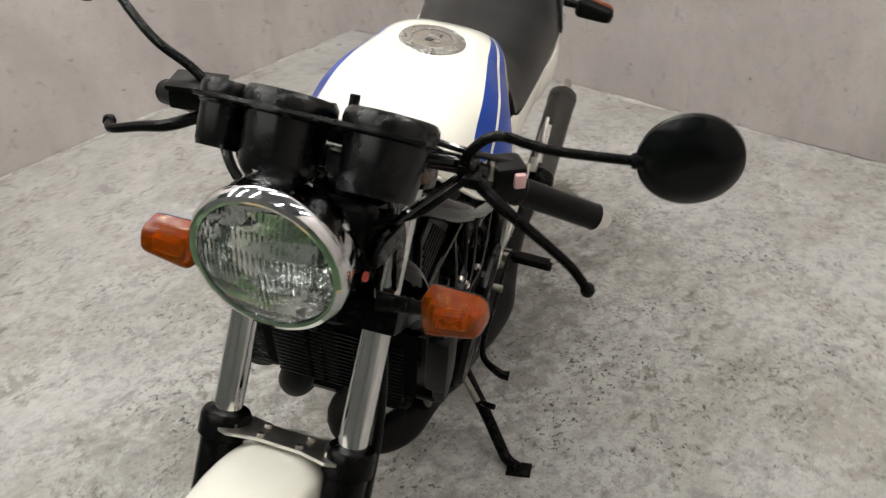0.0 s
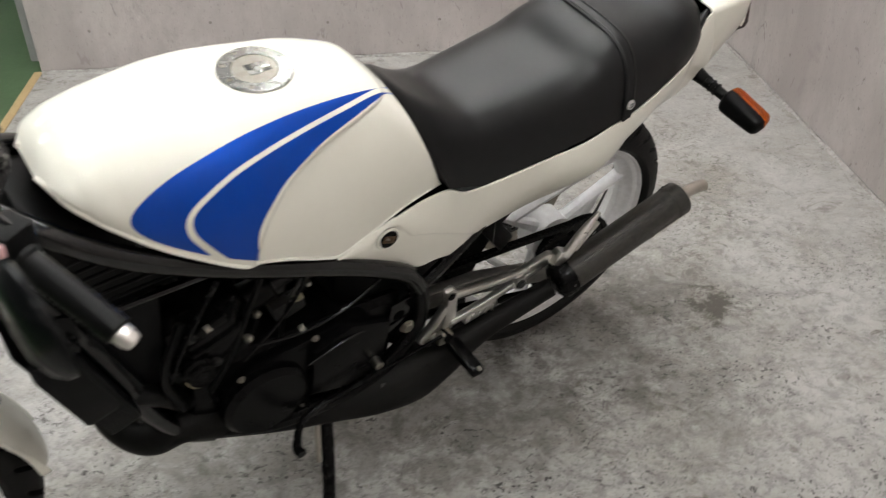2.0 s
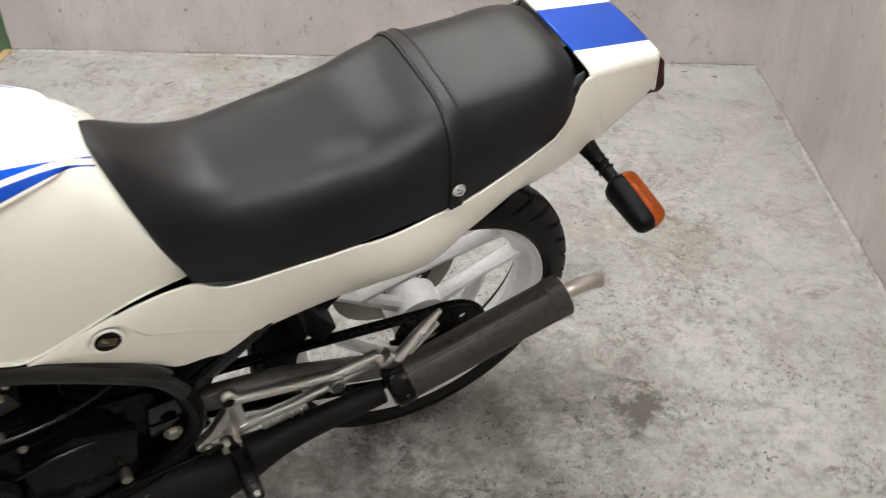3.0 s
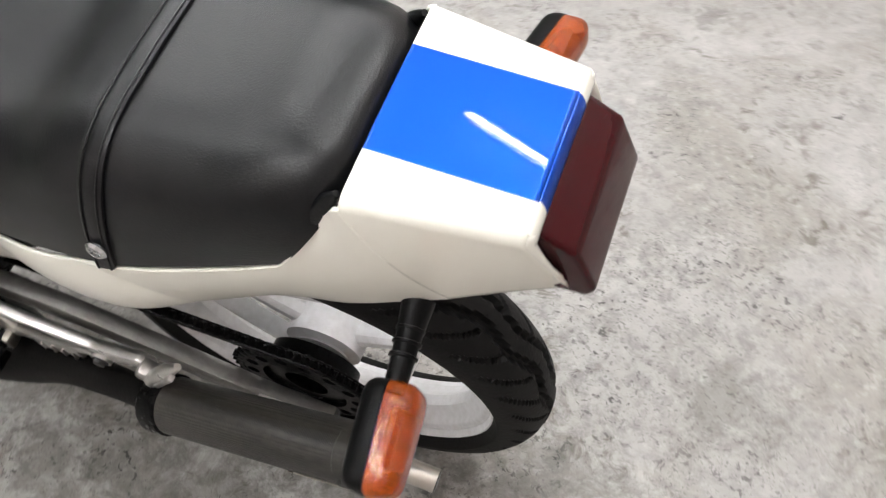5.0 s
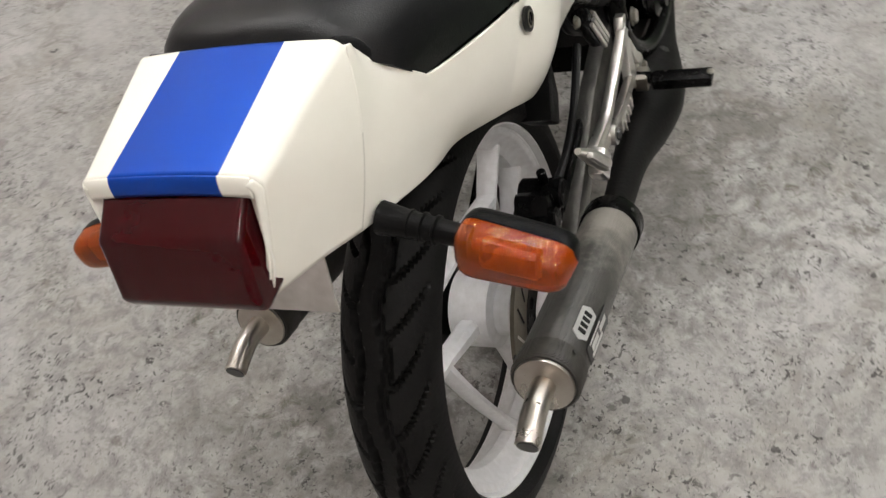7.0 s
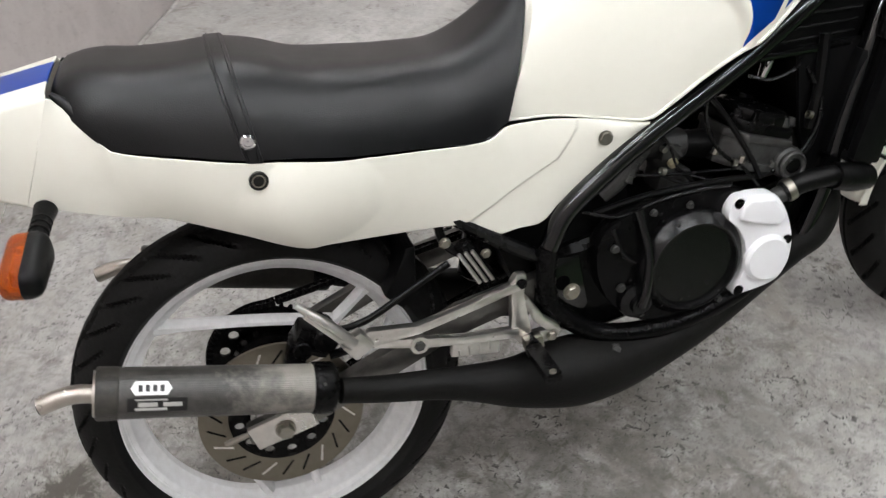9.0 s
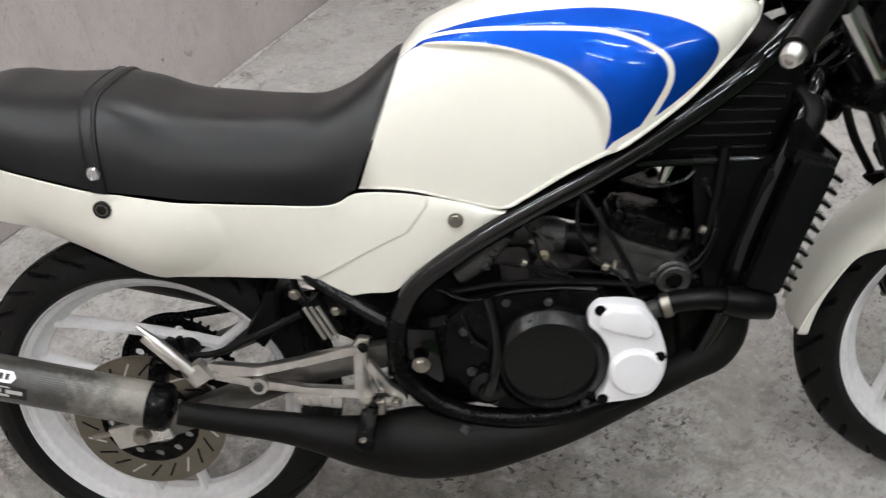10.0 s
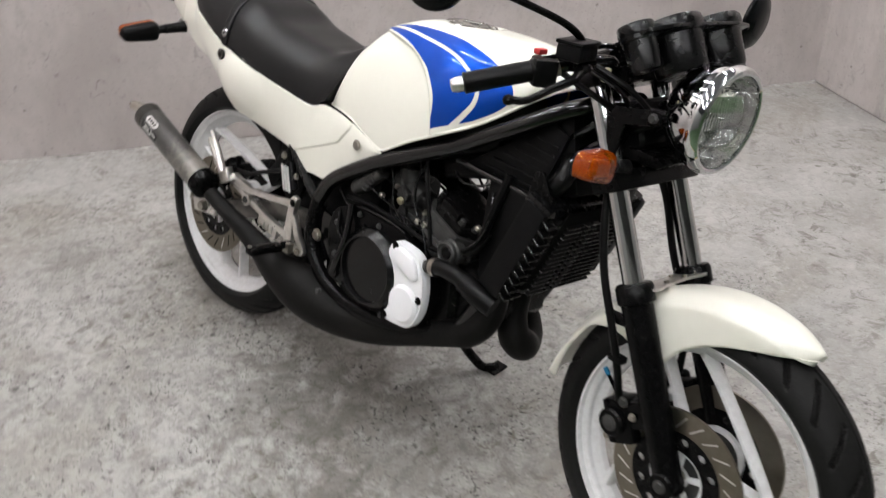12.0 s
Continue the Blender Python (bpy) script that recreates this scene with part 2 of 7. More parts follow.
def glow(name, colour, strength):
    m = bpy.data.materials.new(name)
    m.use_nodes = True
    b = m.node_tree.nodes["Principled BSDF"]
    b.inputs["Base Color"].default_value = (0.8, 0.8, 0.8, 1)
    b.inputs["Emission Color"].default_value = (*colour, 1)
    b.inputs["Emission Strength"].default_value = strength
    return m


tube_glow = glow("fluorescent_tube_glow", (0.97, 0.985, 1.0), TUBE_POWER)


def concrete(name, light, mid, dark, scale, chip, rough, streak=(1, 1, 1), chip_amount=0.8):
    """Worn concrete: cloudy tone at two sizes, small dark chips and grit."""
    m = bpy.data.materials.new(name)
    m.use_nodes = True
    n, l = m.node_tree.nodes, m.node_tree.links
    b = n["Principled BSDF"]
    co = n.new("ShaderNodeTexCoord")
    mp = n.new("ShaderNodeMapping")
    mp.inputs["Scale"].default_value = streak
    l.new(co.outputs["Object"], mp.inputs[0])

    def noise_at(s, detail, rough_=0.55, warp=0.0):
        t = n.new("ShaderNodeTexNoise")
        t.inputs["Scale"].default_value, t.inputs["Detail"].default_value = s, detail
        t.inputs["Roughness"].default_value, t.inputs["Distortion"].default_value = rough_, warp
        l.new(mp.outputs[0], t.inputs["Vector"])
        return t.outputs["Fac"]

    def ranged(sock, lo, hi, to=1.0):
        r = n.new("ShaderNodeMapRange")
        r.inputs["From Min"].default_value, r.inputs["From Max"].default_value, r.inputs["To Max"].default_value = lo, hi, to
        l.new(sock, r.inputs[0])
        return r.outputs[0]

    def mixed(a, bb, fac):
        x = n.new("ShaderNodeMix")
        x.data_type = "RGBA"
        for key, value in (("A", a), ("B", bb)):
            if isinstance(value, tuple):
                x.inputs[key].default_value = (*value, 1)
            else:
                l.new(value, x.inputs[key])
        l.new(fac, x.inputs["Factor"])
        return x.outputs["Result"]

    col = mixed(light, mid, ranged(noise_at(scale, 6, 0.6, 0.4), 0.42, 0.66))
    col = mixed(col, mid, ranged(noise_at(scale * 9, 5, 0.7), 0.45, 0.75, 0.7))
    col = mixed(col, dark, ranged(noise_at(scale * 1.7, 7, 0.75, 0.8), 0.60, 0.74, 0.55))
    chips = ranged(noise_at(chip, 3, 0.6, 1.2), 0.645, 0.70, chip_amount)
    patch = ranged(noise_at(scale * 1.1, 3), 0.40, 0.55)
    mul = n.new("ShaderNodeMath")
    mul.operation = "MULTIPLY"
    l.new(chips, mul.inputs[0])
    l.new(patch, mul.inputs[1])
    col = mixed(col, dark, mul.outputs[0])
    grit = ranged(noise_at(chip * 7, 2, 0.5), 0.62, 0.74, 0.45)
    col = mixed(col, dark, grit)
    l.new(col, b.inputs["Base Color"])
    b.inputs["Roughness"].default_value = rough
    bp = n.new("ShaderNodeBump")
    bp.inputs["Strength"].default_value, bp.inputs["Distance"].default_value = 0.35, 0.004
    l.new(noise_at(chip * 2.2, 5, 0.65), bp.inputs["Height"])
    l.new(bp.outputs[0], b.inputs["Normal"])
    return m




def worn_floor(name):
    """Bay floor: cloudy pale concrete, brown oil and other dark marks, grey mottling, and many small dark flakes in
    worn zones.
    """
    m = bpy.data.materials.new(name)
    m.use_nodes = True
    n, l = m.node_tree.nodes, m.node_tree.links
    b = n["Principled BSDF"]
    co = n.new("ShaderNodeTexCoord")

    def noise_at(s, detail, rough_=0.55, warp=0.0):
        t = n.new("ShaderNodeTexNoise")
        t.inputs["Scale"].default_value, t.inputs["Detail"].default_value = s, detail
        t.inputs["Roughness"].default_value, t.inputs["Distortion"].default_value = rough_, warp
        l.new(co.outputs["Object"], t.inputs["Vector"])
        return t.outputs["Fac"]

    def ranged(sock, lo, hi, to=1.0, base=0.0):
        r = n.new("ShaderNodeMapRange")
        r.inputs["From Min"].default_value, r.inputs["From Max"].default_value = lo, hi
        r.inputs["To Min"].default_value, r.inputs["To Max"].default_value = base, to
        l.new(sock, r.inputs[0])
        return r.outputs[0]

    def math2(op, a, c):
        x = n.new("ShaderNodeMath")
        x.operation = op
        for k, v in enumerate((a, c)):
            if isinstance(v, (int, float)):
                x.inputs[k].default_value = v
            else:
                l.new(v, x.inputs[k])
        return x.outputs[0]

    def mixed(a, c, fac):
        x = n.new("ShaderNodeMix")
        x.data_type = "RGBA"
        for key, value in (("A", a), ("B", c)):
            if isinstance(value, tuple):
                x.inputs[key].default_value = (*value, 1)
            else:
                l.new(value, x.inputs[key])
        l.new(fac, x.inputs["Factor"])
        return x.outputs["Result"]

    middle = n.new("ShaderNodeVectorMath")
    middle.operation = "DISTANCE"
    middle.inputs[1].default_value = (1.30, 1.95, 0)
    l.new(co.outputs["Object"], middle.inputs[0])
    # the trodden part of the bay, ragged at its edge
    wear = ranged(math2("ADD", middle.outputs["Value"], math2("MULTIPLY", math2("SUBTRACT", noise_at(2.2, 5, 0.65, 0.3), 0.5), 2.6)), 0.5, 1.6, 0.06, 1.0)
    col = mixed((0.46, 0.448, 0.43), (0.325, 0.312, 0.294), ranged(noise_at(1.9, 7, 0.7, 0.5), 0.38, 0.66))
    col = mixed(col, (0.27, 0.245, 0.21), ranged(noise_at(2.9, 7, 0.72, 0.7), 0.47, 0.66, 0.72))
    # faint scuffs and smears a few centimetres long
    col = mixed(col, (0.215, 0.198, 0.175), math2("MULTIPLY", ranged(noise_at(11, 6, 0.72, 1.1), 0.54, 0.64, 0.85), ranged(noise_at(2.2, 4, 0.6), 0.42, 0.58)))
    col = mixed(col, (0.55, 0.54, 0.52), ranged(noise_at(8.5, 6, 0.75, 0.9), 0.58, 0.68, 0.45))
    col = mixed(col, (0.20, 0.193, 0.183), math2("MULTIPLY", ranged(noise_at(26, 6, 0.75, 0.3), 0.46, 0.62, 0.8), ranged(wear, 0, 1, 1.0, 0.2)))
    col = mixed(col, (0.52, 0.51, 0.49), ranged(noise_at(48, 4, 0.7), 0.55, 0.68, 0.45))
    # ground-in brown grime, in patches
    col = mixed(col, (0.125, 0.115, 0.088), math2("MULTIPLY", ranged(noise_at(21, 7, 0.74, 0.8), 0.53, 0.61, 0.8), ranged(noise_at(3.1, 5, 0.65, 0.4), 0.48, 0.60)))
    # dark marks with soft ragged edges, oil and broad ones under the motorcycle: place, size, strength
    for u, v, r, k in ((0.64, 1.70, 0.072, 0.95), (1.18, 1.98, 0.22, 0.42), (2.05, 1.66, 0.16, 0.32), (1.89, 1.86, 0.085, 0.55), (0.77, 1.25, 0.10, 0.35), (1.60, 1.80, 0.22, 0.42), (1.42, 1.98, 0.24, 0.45), (1.76, 2.05, 0.26, 0.42), (1.48, 0.43, 0.05, 0.4), (0.78, 1.62, 0.16, 0.45), (0.98, 1.78, 0.22, 0.4), (0.80, 2.00, 0.16, 0.35)):
        d = n.new("ShaderNodeVectorMath")
        d.operation = "DISTANCE"
        d.inputs[1].default_value = (u, v, 0)
        l.new(co.outputs["Object"], d.inputs[0])
        far = math2("ADD", d.outputs["Value"], math2("MULTIPLY", math2("SUBTRACT", noise_at(17 / (r * 10) ** 0.5, 6, 0.72, 0.5), 0.5), r * 5.0))
        col = mixed(col, (0.085, 0.075, 0.061), ranged(far, r * 0.4, r * 1.05, 0.0, k))
    flakes = math2("MULTIPLY", ranged(noise_at(74, 4, 0.66, 0.6), 0.575, 0.60, 0.95), ranged(noise_at(5.5, 4, 0.65), 0.45, 0.58))
    col = mixed(col, (0.040, 0.037, 0.033), math2("MULTIPLY", flakes, ranged(wear, 0, 1, 1.0, 0.2)))
    specks = math2("MULTIPLY", ranged(noise_at(120, 3, 0.6, 0.4), 0.60, 0.635, 0.9), math2("MULTIPLY", ranged(wear, 0, 1, 1.0, 0.30), ranged(noise_at(3.6, 4, 0.6), 0.42, 0.60)))
    col = mixed(col, (0.10, 0.095, 0.087), specks)
    spot = n.new("ShaderNodeTexVoronoi")
    spot.inputs["Scale"].default_value = 10
    warp = n.new("ShaderNodeVectorMath")
    warp.operation = "MULTIPLY_ADD"
    warp.inputs[1].default_value = (0.06, 0.06, 0)
    wn = n.new("ShaderNodeTexNoise")
    wn.inputs["Scale"].default_value, wn.inputs["Detail"].default_value = 40, 3
    l.new(co.outputs["Object"], wn.inputs["Vector"])
    l.new(wn.outputs["Color"], warp.inputs[0])
    l.new(co.outputs["Object"], warp.inputs[2])
    l.new(warp.outputs[0], spot.inputs["Vector"])
    sep = n.new("ShaderNodeSeparateColor")
    l.new(spot.outputs["Color"], sep.inputs[0])
    size = ranged(sep.outputs[0], 0.55, 1.0, 0.12, 0.0)
    chips = ranged(math2("SUBTRACT", size, spot.outputs["Distance"]), 0.0, 0.03, 0.85)
    col = mixed(col, (0.075, 0.07, 0.065), chips)
    l.new(col, b.inputs["Base Color"])
    b.inputs["Roughness"].default_value = 0.6
    bp = n.new("ShaderNodeBump")
    bp.inputs["Strength"].default_value, bp.inputs["Distance"].default_value = 0.45, 0.004
    l.new(math2("SUBTRACT", noise_at(60, 5, 0.65), flakes), bp.inputs["Height"])
    l.new(bp.outputs[0], b.inputs["Normal"])
    return m


floor_concrete = worn_floor("worn_concrete_floor")
wall_concrete = concrete("painted_concrete_wall", (0.50, 0.458, 0.442), (0.385, 0.346, 0.332), (0.255, 0.220, 0.21), 1.7, 14, 0.72, (1.3, 1.3, 0.75), 0.9)
green_floor = concrete("green_painted_floor", (0.075, 0.13, 0.06), (0.055, 0.10, 0.045), (0.03, 0.04, 0.025), 1.5, 20, 0.5)
ceiling_paint = surface("ceiling_board", (0.10, 0.10, 0.105), 0.85)
hall_paint = surface("grey_hall_paint", (0.30, 0.30, 0.29), 0.7)
wood = surface("raw_timber", (0.5, 0.36, 0.18), 0.6, second=(0.3, 0.2, 0.1), stretch=(1, 1, 6))


# ---- shaping helpers ----
def smooth_fn(xs, ys):
    """A smooth curve y(x) through the given points."""
    xs, ys = np.array(xs, float), np.array(ys, float)
    slopes = np.gradient(ys, xs)

    def f(x):
        x = min(max(x, xs[0]), xs[-1])
        i = min(int(np.searchsorted(xs, x, "right")) - 1, len(xs) - 2)
        h = xs[i + 1] - xs[i]
        t = (x - xs[i]) / h
        return float((2 * t**3 - 3 * t**2 + 1) * ys[i] + (t**3 - 2 * t**2 + t) * h * slopes[i]
                     + (3 * t**2 - 2 * t**3) * ys[i + 1] + (t**3 - t**2) * h * slopes[i + 1])
    return f


def step(a, b, x):
    t = min(max((x - a) / (b - a), 0.0), 1.0)
    return t * t * (3 - 2 * t)


def curve(points, per=6, closed=False):
    """Catmull-Rom points through the given ones."""
    p = [np.array(q, float) for q in points]
    n, out = len(p), []
    for i in range(n if closed else n - 1):
        a, b = p[i], p[(i + 1) % n]
        z = p[i - 1] if (i or closed) else 2 * a - b
        c = p[(i + 2) % n] if (closed or i + 2 < n) else 2 * b - a
        for k in range(per):
            t = k / per
            out.append(0.5 * (2 * a + (b - z) * t + (2 * z - 5 * a + 4 * b - c) * t * t + (3 * a - z - 3 * b + c) * t**3))
    if not closed:
        out.append(p[-1])
    return out


def surf(fn, nu, nv, wrap=False):
    """A sheet of nu x nv points of fn(u, v)."""
    bm = bmesh.new()
    rows = [[bm.verts.new(fn(i / (nu - 1), j / (nv if wrap else nv - 1))) for j in range(nv)] for i in range(nu)]
    for i in range(nu - 1):
        for j in range(nv if wrap else nv - 1):
            k = (j + 1) % nv
            bm.faces.new((rows[i][j], rows[i + 1][j], rows[i + 1][k], rows[i][k]))
    return bm, rows


def turned(d):
    """A turn that takes z to d."""
    return Vector(d).normalized().to_track_quat("Z", "Y").to_matrix().to_4x4()


def tube(points, r, n=10, per=5, sharp=False):
    """A round bar along points; r is one radius or one for each point."""
    pts = [np.array(p, float) for p in points] if sharp else curve(points, per)
    rs = [r] * len(pts) if isinstance(r, (int, float)) else ([float(v) for v in r] if sharp else [float(v[0]) for v in curve([[v] for v in r], per)])
    bm, rings, up = bmesh.new(), [], None
    for i, p in enumerate(pts):
        t = Vector(pts[min(i + 1, len(pts) - 1)] - pts[max(i - 1, 0)]).normalized()
        if up is None:
            up = t.orthogonal().normalized()
        up = (up - t * up.dot(t)).normalized()
        side = t.cross(up)
        rings.append([bm.verts.new(Vector(p) + rs[i] * (math.cos(a) * up + math.sin(a) * side)) for a in (2 * math.pi * k / n for k in range(n))])
    for a, b in zip(rings, rings[1:]):
        for k in range(n):
            bm.faces.new((a[k], b[k], b[(k + 1) % n], a[(k + 1) % n]))
    bm.faces.new(rings[0][::-1])
    bm.faces.new(rings[-1])
    return bm


def lathe(profile, at=(0, 0, 0), axis=(0, 0, 1), n=40):
    """A turned body: profile rows of (radius, height along axis)."""
    bm, rings = bmesh.new(), []
    for r, h in profile:
        if r < 1e-6:
            rings.append([bm.verts.new((0, 0, h))] * n)
        else:
            rings.append([bm.verts.new((r * math.cos(2 * math.pi * k / n), r * math.sin(2 * math.pi * k / n), h)) for k in range(n)])
    for a, b in zip(rings, rings[1:]):
        for k in range(n):
            q = [a[k], a[(k + 1) % n], b[(k + 1) % n], b[k]]
            q = [v for i, v in enumerate(q) if v not in q[:i]]
            if len(q) > 2:
                bm.faces.new(q)
    bm.transform(Matrix.Translation(at) @ turned(axis))
    return bm


def rod(p0, p1, r, n=16, r2=None, edge=0.0):
    """A straight round bar with chamfered ends."""
    d = Vector(p1) - Vector(p0)
    h, r2, e = d.length, r if r2 is None else r2, min(edge or r * 0.15, d.length * 0.3)
    return lathe([(0, 0), (r - e, 0), (r, e), (r2, h - e), (r2 - e, h), (0, h)], p0, d, n)


def prism(outline, a, b, axis="y", bevel=0.0, segs=2):
    """A plate with the given outline, from a to b along axis. Outline in the other two axes, in order x, y, z."""
    bm = bmesh.new()
    place = {"y": lambda p, d: (p[0], d, p[1]), "x": lambda p, d: (d, p[0], p[1]), "z": lambda p, d: (p[0], p[1], d)}[axis]
    lo = [bm.verts.new(place(p, a)) for p in outline]
    hi = [bm.verts.new(place(p, b)) for p in outline]
    n = len(outline)
    bm.faces.new(lo)
    bm.faces.new(hi[::-1])
    for k in range(n):
        bm.faces.new((lo[k], hi[k], hi[(k + 1) % n], lo[(k + 1) % n]))
    bmesh.ops.recalc_face_normals(bm, faces=bm.faces)
    if bevel:
        bmesh.ops.bevel(bm, geom=list(bm.edges), offset=bevel, segments=segs, profile=0.6, affect="EDGES", clamp_overlap=True)
    return bm


def block(size, at=(0, 0, 0), bevel=0.004, turn=None, segs=2, taper=1.0):
    bm = bmesh.new()
    bmesh.ops.create_cube(bm, size=1)
    for v in bm.verts:
        k = taper if v.co.z > 0 else 1.0
        v.co = (v.co.x * size[0] * k, v.co.y * size[1] * k, v.co.z * size[2])
    if bevel:
        bmesh.ops.bevel(bm, geom=list(bm.edges), offset=bevel, segments=segs, profile=0.6, affect="EDGES", clamp_overlap=True)
    bm.transform(Matrix.Translation(at) @ (turn or Matrix()))
    return bm


def joined(*parts):
    """One bmesh out of several."""
    out = bmesh.new()
    for p in parts:
        me = bpy.data.meshes.new("tmp")
        p.to_mesh(me)
        p.free()
        out.from_mesh(me)
        bpy.data.meshes.remove(me)
    return out


def mirrored(bm):
    """The same body on the other side of the motorcycle."""
    out = bm.copy()
    for v in out.verts:
        v.co.y = -v.co.y
    bmesh.ops.reverse_faces(out, faces=out.faces)
    return out


def part(name, bm, material, parent, label="", m=None, angle=35, thick=0.0, fix=True):
    """One mesh object under a thing or a part."""
    if fix:
        bmesh.ops.recalc_face_normals(bm, faces=bm.faces)
    me = bpy.data.meshes.new(name)
    bm.to_mesh(me)
    bm.free()
    me.materials.append(material)
    me.polygons.foreach_set("use_smooth", [True] * len(me.polygons))
    me.set_sharp_from_angle(angle=radians(angle))
    ob = new(name, me)
    ob.parent = parent
    if m is not None:
        ob.matrix_basis = m
    if thick:
        s = ob.modifiers.new("thickness", "SOLIDIFY")
        s.thickness, s.offset = thick, -1
    return tagged(ob, label)


def clone(ob, m):
    """A repeat of a part that shares its mesh, under the same parent."""
    o = ob.copy()
    scene.collection.objects.link(o)
    o.matrix_basis = m
    return o


def distance_in(poly, x, z):
    """How far a point lies inside a closed outline (negative outside)."""
    best, inside, n = 1e9, False, len(poly)
    for i in range(n):
        ax, az = poly[i]
        bx, bz = poly[(i + 1) % n]
        dx, dz = bx - ax, bz - az
        t = min(max(((x - ax) * dx + (z - az) * dz) / (dx * dx + dz * dz + 1e-12), 0), 1)
        best = min(best, (x - ax - t * dx) ** 2 + (z - az - t * dz) ** 2)
        if (az > z) != (bz > z) and x < (bx - ax) * (z - az) / (bz - az) + ax:
            inside = not inside
    return math.sqrt(best) * (1 if inside else -1)


# ---- the bay: floor, walls, ceiling, tubes ----
def setting(name, bm, material, label, m=ROOM, angle=35):
    ob = part(name, bm, material, None, label, m, angle)
    return tagged(ob, kind="structure")


# Bay axes: u along the long wall away from the corner, v along the back wall.
BAY_V = 4.30
BAY_U = 2.66
FAR_U, LOW_V, HIGH_V = 7.5, -1.6, 6.0
setting("floor", block((BAY_U + 0.16, BAY_V + 0.3, 0.12), (BAY_U / 2 - 0.08, BAY_V / 2, -0.06), 0), floor_concrete,
        "worn pale grey concrete floor with dark chips and stains")
setting("floor_green", block((FAR_U - BAY_U, HIGH_V - LOW_V, 0.12), ((FAR_U + BAY_U) / 2, (HIGH_V + LOW_V) / 2, -0.062), 0), green_floor,
        "dark green painted concrete floor")


def wall_boards(name, origin, along, length, height, normal, label, widths):
    """A wall of large painted boards with thin joints and small fixing heads."""
    ang = math.degrees(math.atan2(along[1], along[0]))
    base = ROOM @ pose(*origin, 0, 0, ang)
    side = 1 if Vector((along[0], along[1], 0)).cross(Vector((*normal, 0))).z > 0 else -1
    ob = setting(name, block((length, 0.10, height), (length / 2, -side * 0.056, height / 2), 0), wall_concrete, label, base)
    u, k = 0.0, 0
    sizes = []
    while u < length - 0.01:
        w = min(widths[k % len(widths)], length - u)
        sizes.append((u, w))
        u, k = u + w, k + 1
    for u, w in sizes:
        z0, z1 = 0.008, height
        part("panel", block((w - 0.0007, 0.008, z1 - z0), (u + w / 2, -side * 0.002, (z0 + z1) / 2), 0.0003, segs=1), wall_concrete, ob)
    head = None
    for u, w in sizes:
        for du in (w * 0.25, w * 0.75):
            for z in (0.16, 0.62, 1.08, 1.54):
                x = u + du + random.uniform(-0.02, 0.02)
                zz = z + random.uniform(-0.03, 0.03)
                if head is None:
                    head = part("screw_head", lathe([(0, 0), (0.006, 0), (0.005, 0.0008), (0, 0.0008)], (0, 0, 0), (0, side, 0), 8), stain_dark, ob)
                    head.matrix_basis = pose(x, side * 0.002, zz)
                else:
                    clone(head, pose(x, side * 0.002, zz))
    return ob


stain_dark = surface("weathered_screw", (0.27, 0.24, 0.225), 0.75)
wall_boards("wall_back", (0, -0.1, 0), (0, 1), BAY_V + 0.2, CEILING, (1, 0), "pinkish grey painted board wall with faint streaks", (0.92, 0.91, 0.9))
wall_boards("wall_side", (0, 0, 0), (1, 0), BAY_U, CEILING, (0, 1), "pinkish grey painted board wall with thin joints", (0.9, 0.91))
wall_boards("wall_end", (0, BAY_V, 0), (1, 0), 2.4, CEILING, (0, -1), "pinkish grey painted board wall at the bay's end", (0.9, 0.91))
# Plain unseen walls, added to close the hall outside the bay and bounce its light.
for name, size, at in (("wall_hall_far", (0.1, HIGH_V - LOW_V, CEILING), (FAR_U, (HIGH_V + LOW_V) / 2, CEILING / 2)),
                       ("wall_hall_low", (FAR_U - BAY_U, 0.1, CEILING), ((FAR_U + BAY_U) / 2, LOW_V, CEILING / 2)),
                       ("wall_hall_high", (FAR_U - 2.4, 0.1, CEILING), ((FAR_U + 2.4) / 2, HIGH_V, CEILING / 2)),
                       ("wall_return_low", (0.1, -LOW_V - 0.12, CEILING), (BAY_U + 0.02, LOW_V / 2 - 0.06, CEILING / 2)),
                       ("wall_return_high", (0.1, HIGH_V - BAY_V - 0.12, CEILING), (2.43, (HIGH_V + BAY_V) / 2 + 0.06, CEILING / 2))):
    setting(name, block(size, at, 0), hall_paint, "plain grey wall added out of view to close the hall")
setting("floor_edge", block((0.03, BAY_V, 0.006), (BAY_U + 0.012, BAY_V / 2, 0.001), 0.002), wood, "thin timber strip at the edge of the concrete floor")
setting("ceiling", block((FAR_U + 0.4, HIGH_V - LOW_V + 0.4, 0.1), (FAR_U / 2, (HIGH_V + LOW_V) / 2, CEILING + 0.05), 0), ceiling_paint, "plain dark grey ceiling board")


def mortar_joint(name, start, along, length):
    """A thin ragged line of pale mortar where a wall meets the floor."""
    n = int(length / 0.02)

    def fn(u, v):
        w = 0.010 + 0.009 * noise.noise((u * length * 9, 0.3, start[0] + 4.1)) + 0.006 * noise.noise((u * length * 41, 1.7, start[1]))
        a = v * math.pi / 2
        r = max(w, 0.002)
        return (u * length, r * math.sin(a), 0.0005 + 0.55 * r * math.cos(a))
    ang = math.degrees(math.atan2(along[1], along[0]))
    return setting(name, surf(fn, n, 5)[0], mortar, "thin ragged pale mortar joint at the foot of the wall", ROOM @ pose(*start, 0, 0, ang))


mortar = surface("dirty_pale_mortar", (0.46, 0.44, 0.42), 0.85, second=(0.16, 0.145, 0.13), amount=0.9, stain=6, grain=70, bump=0.5)
mortar_joint("joint_back", (0.0025, BAY_V, 0), (0, -1), BAY_V)
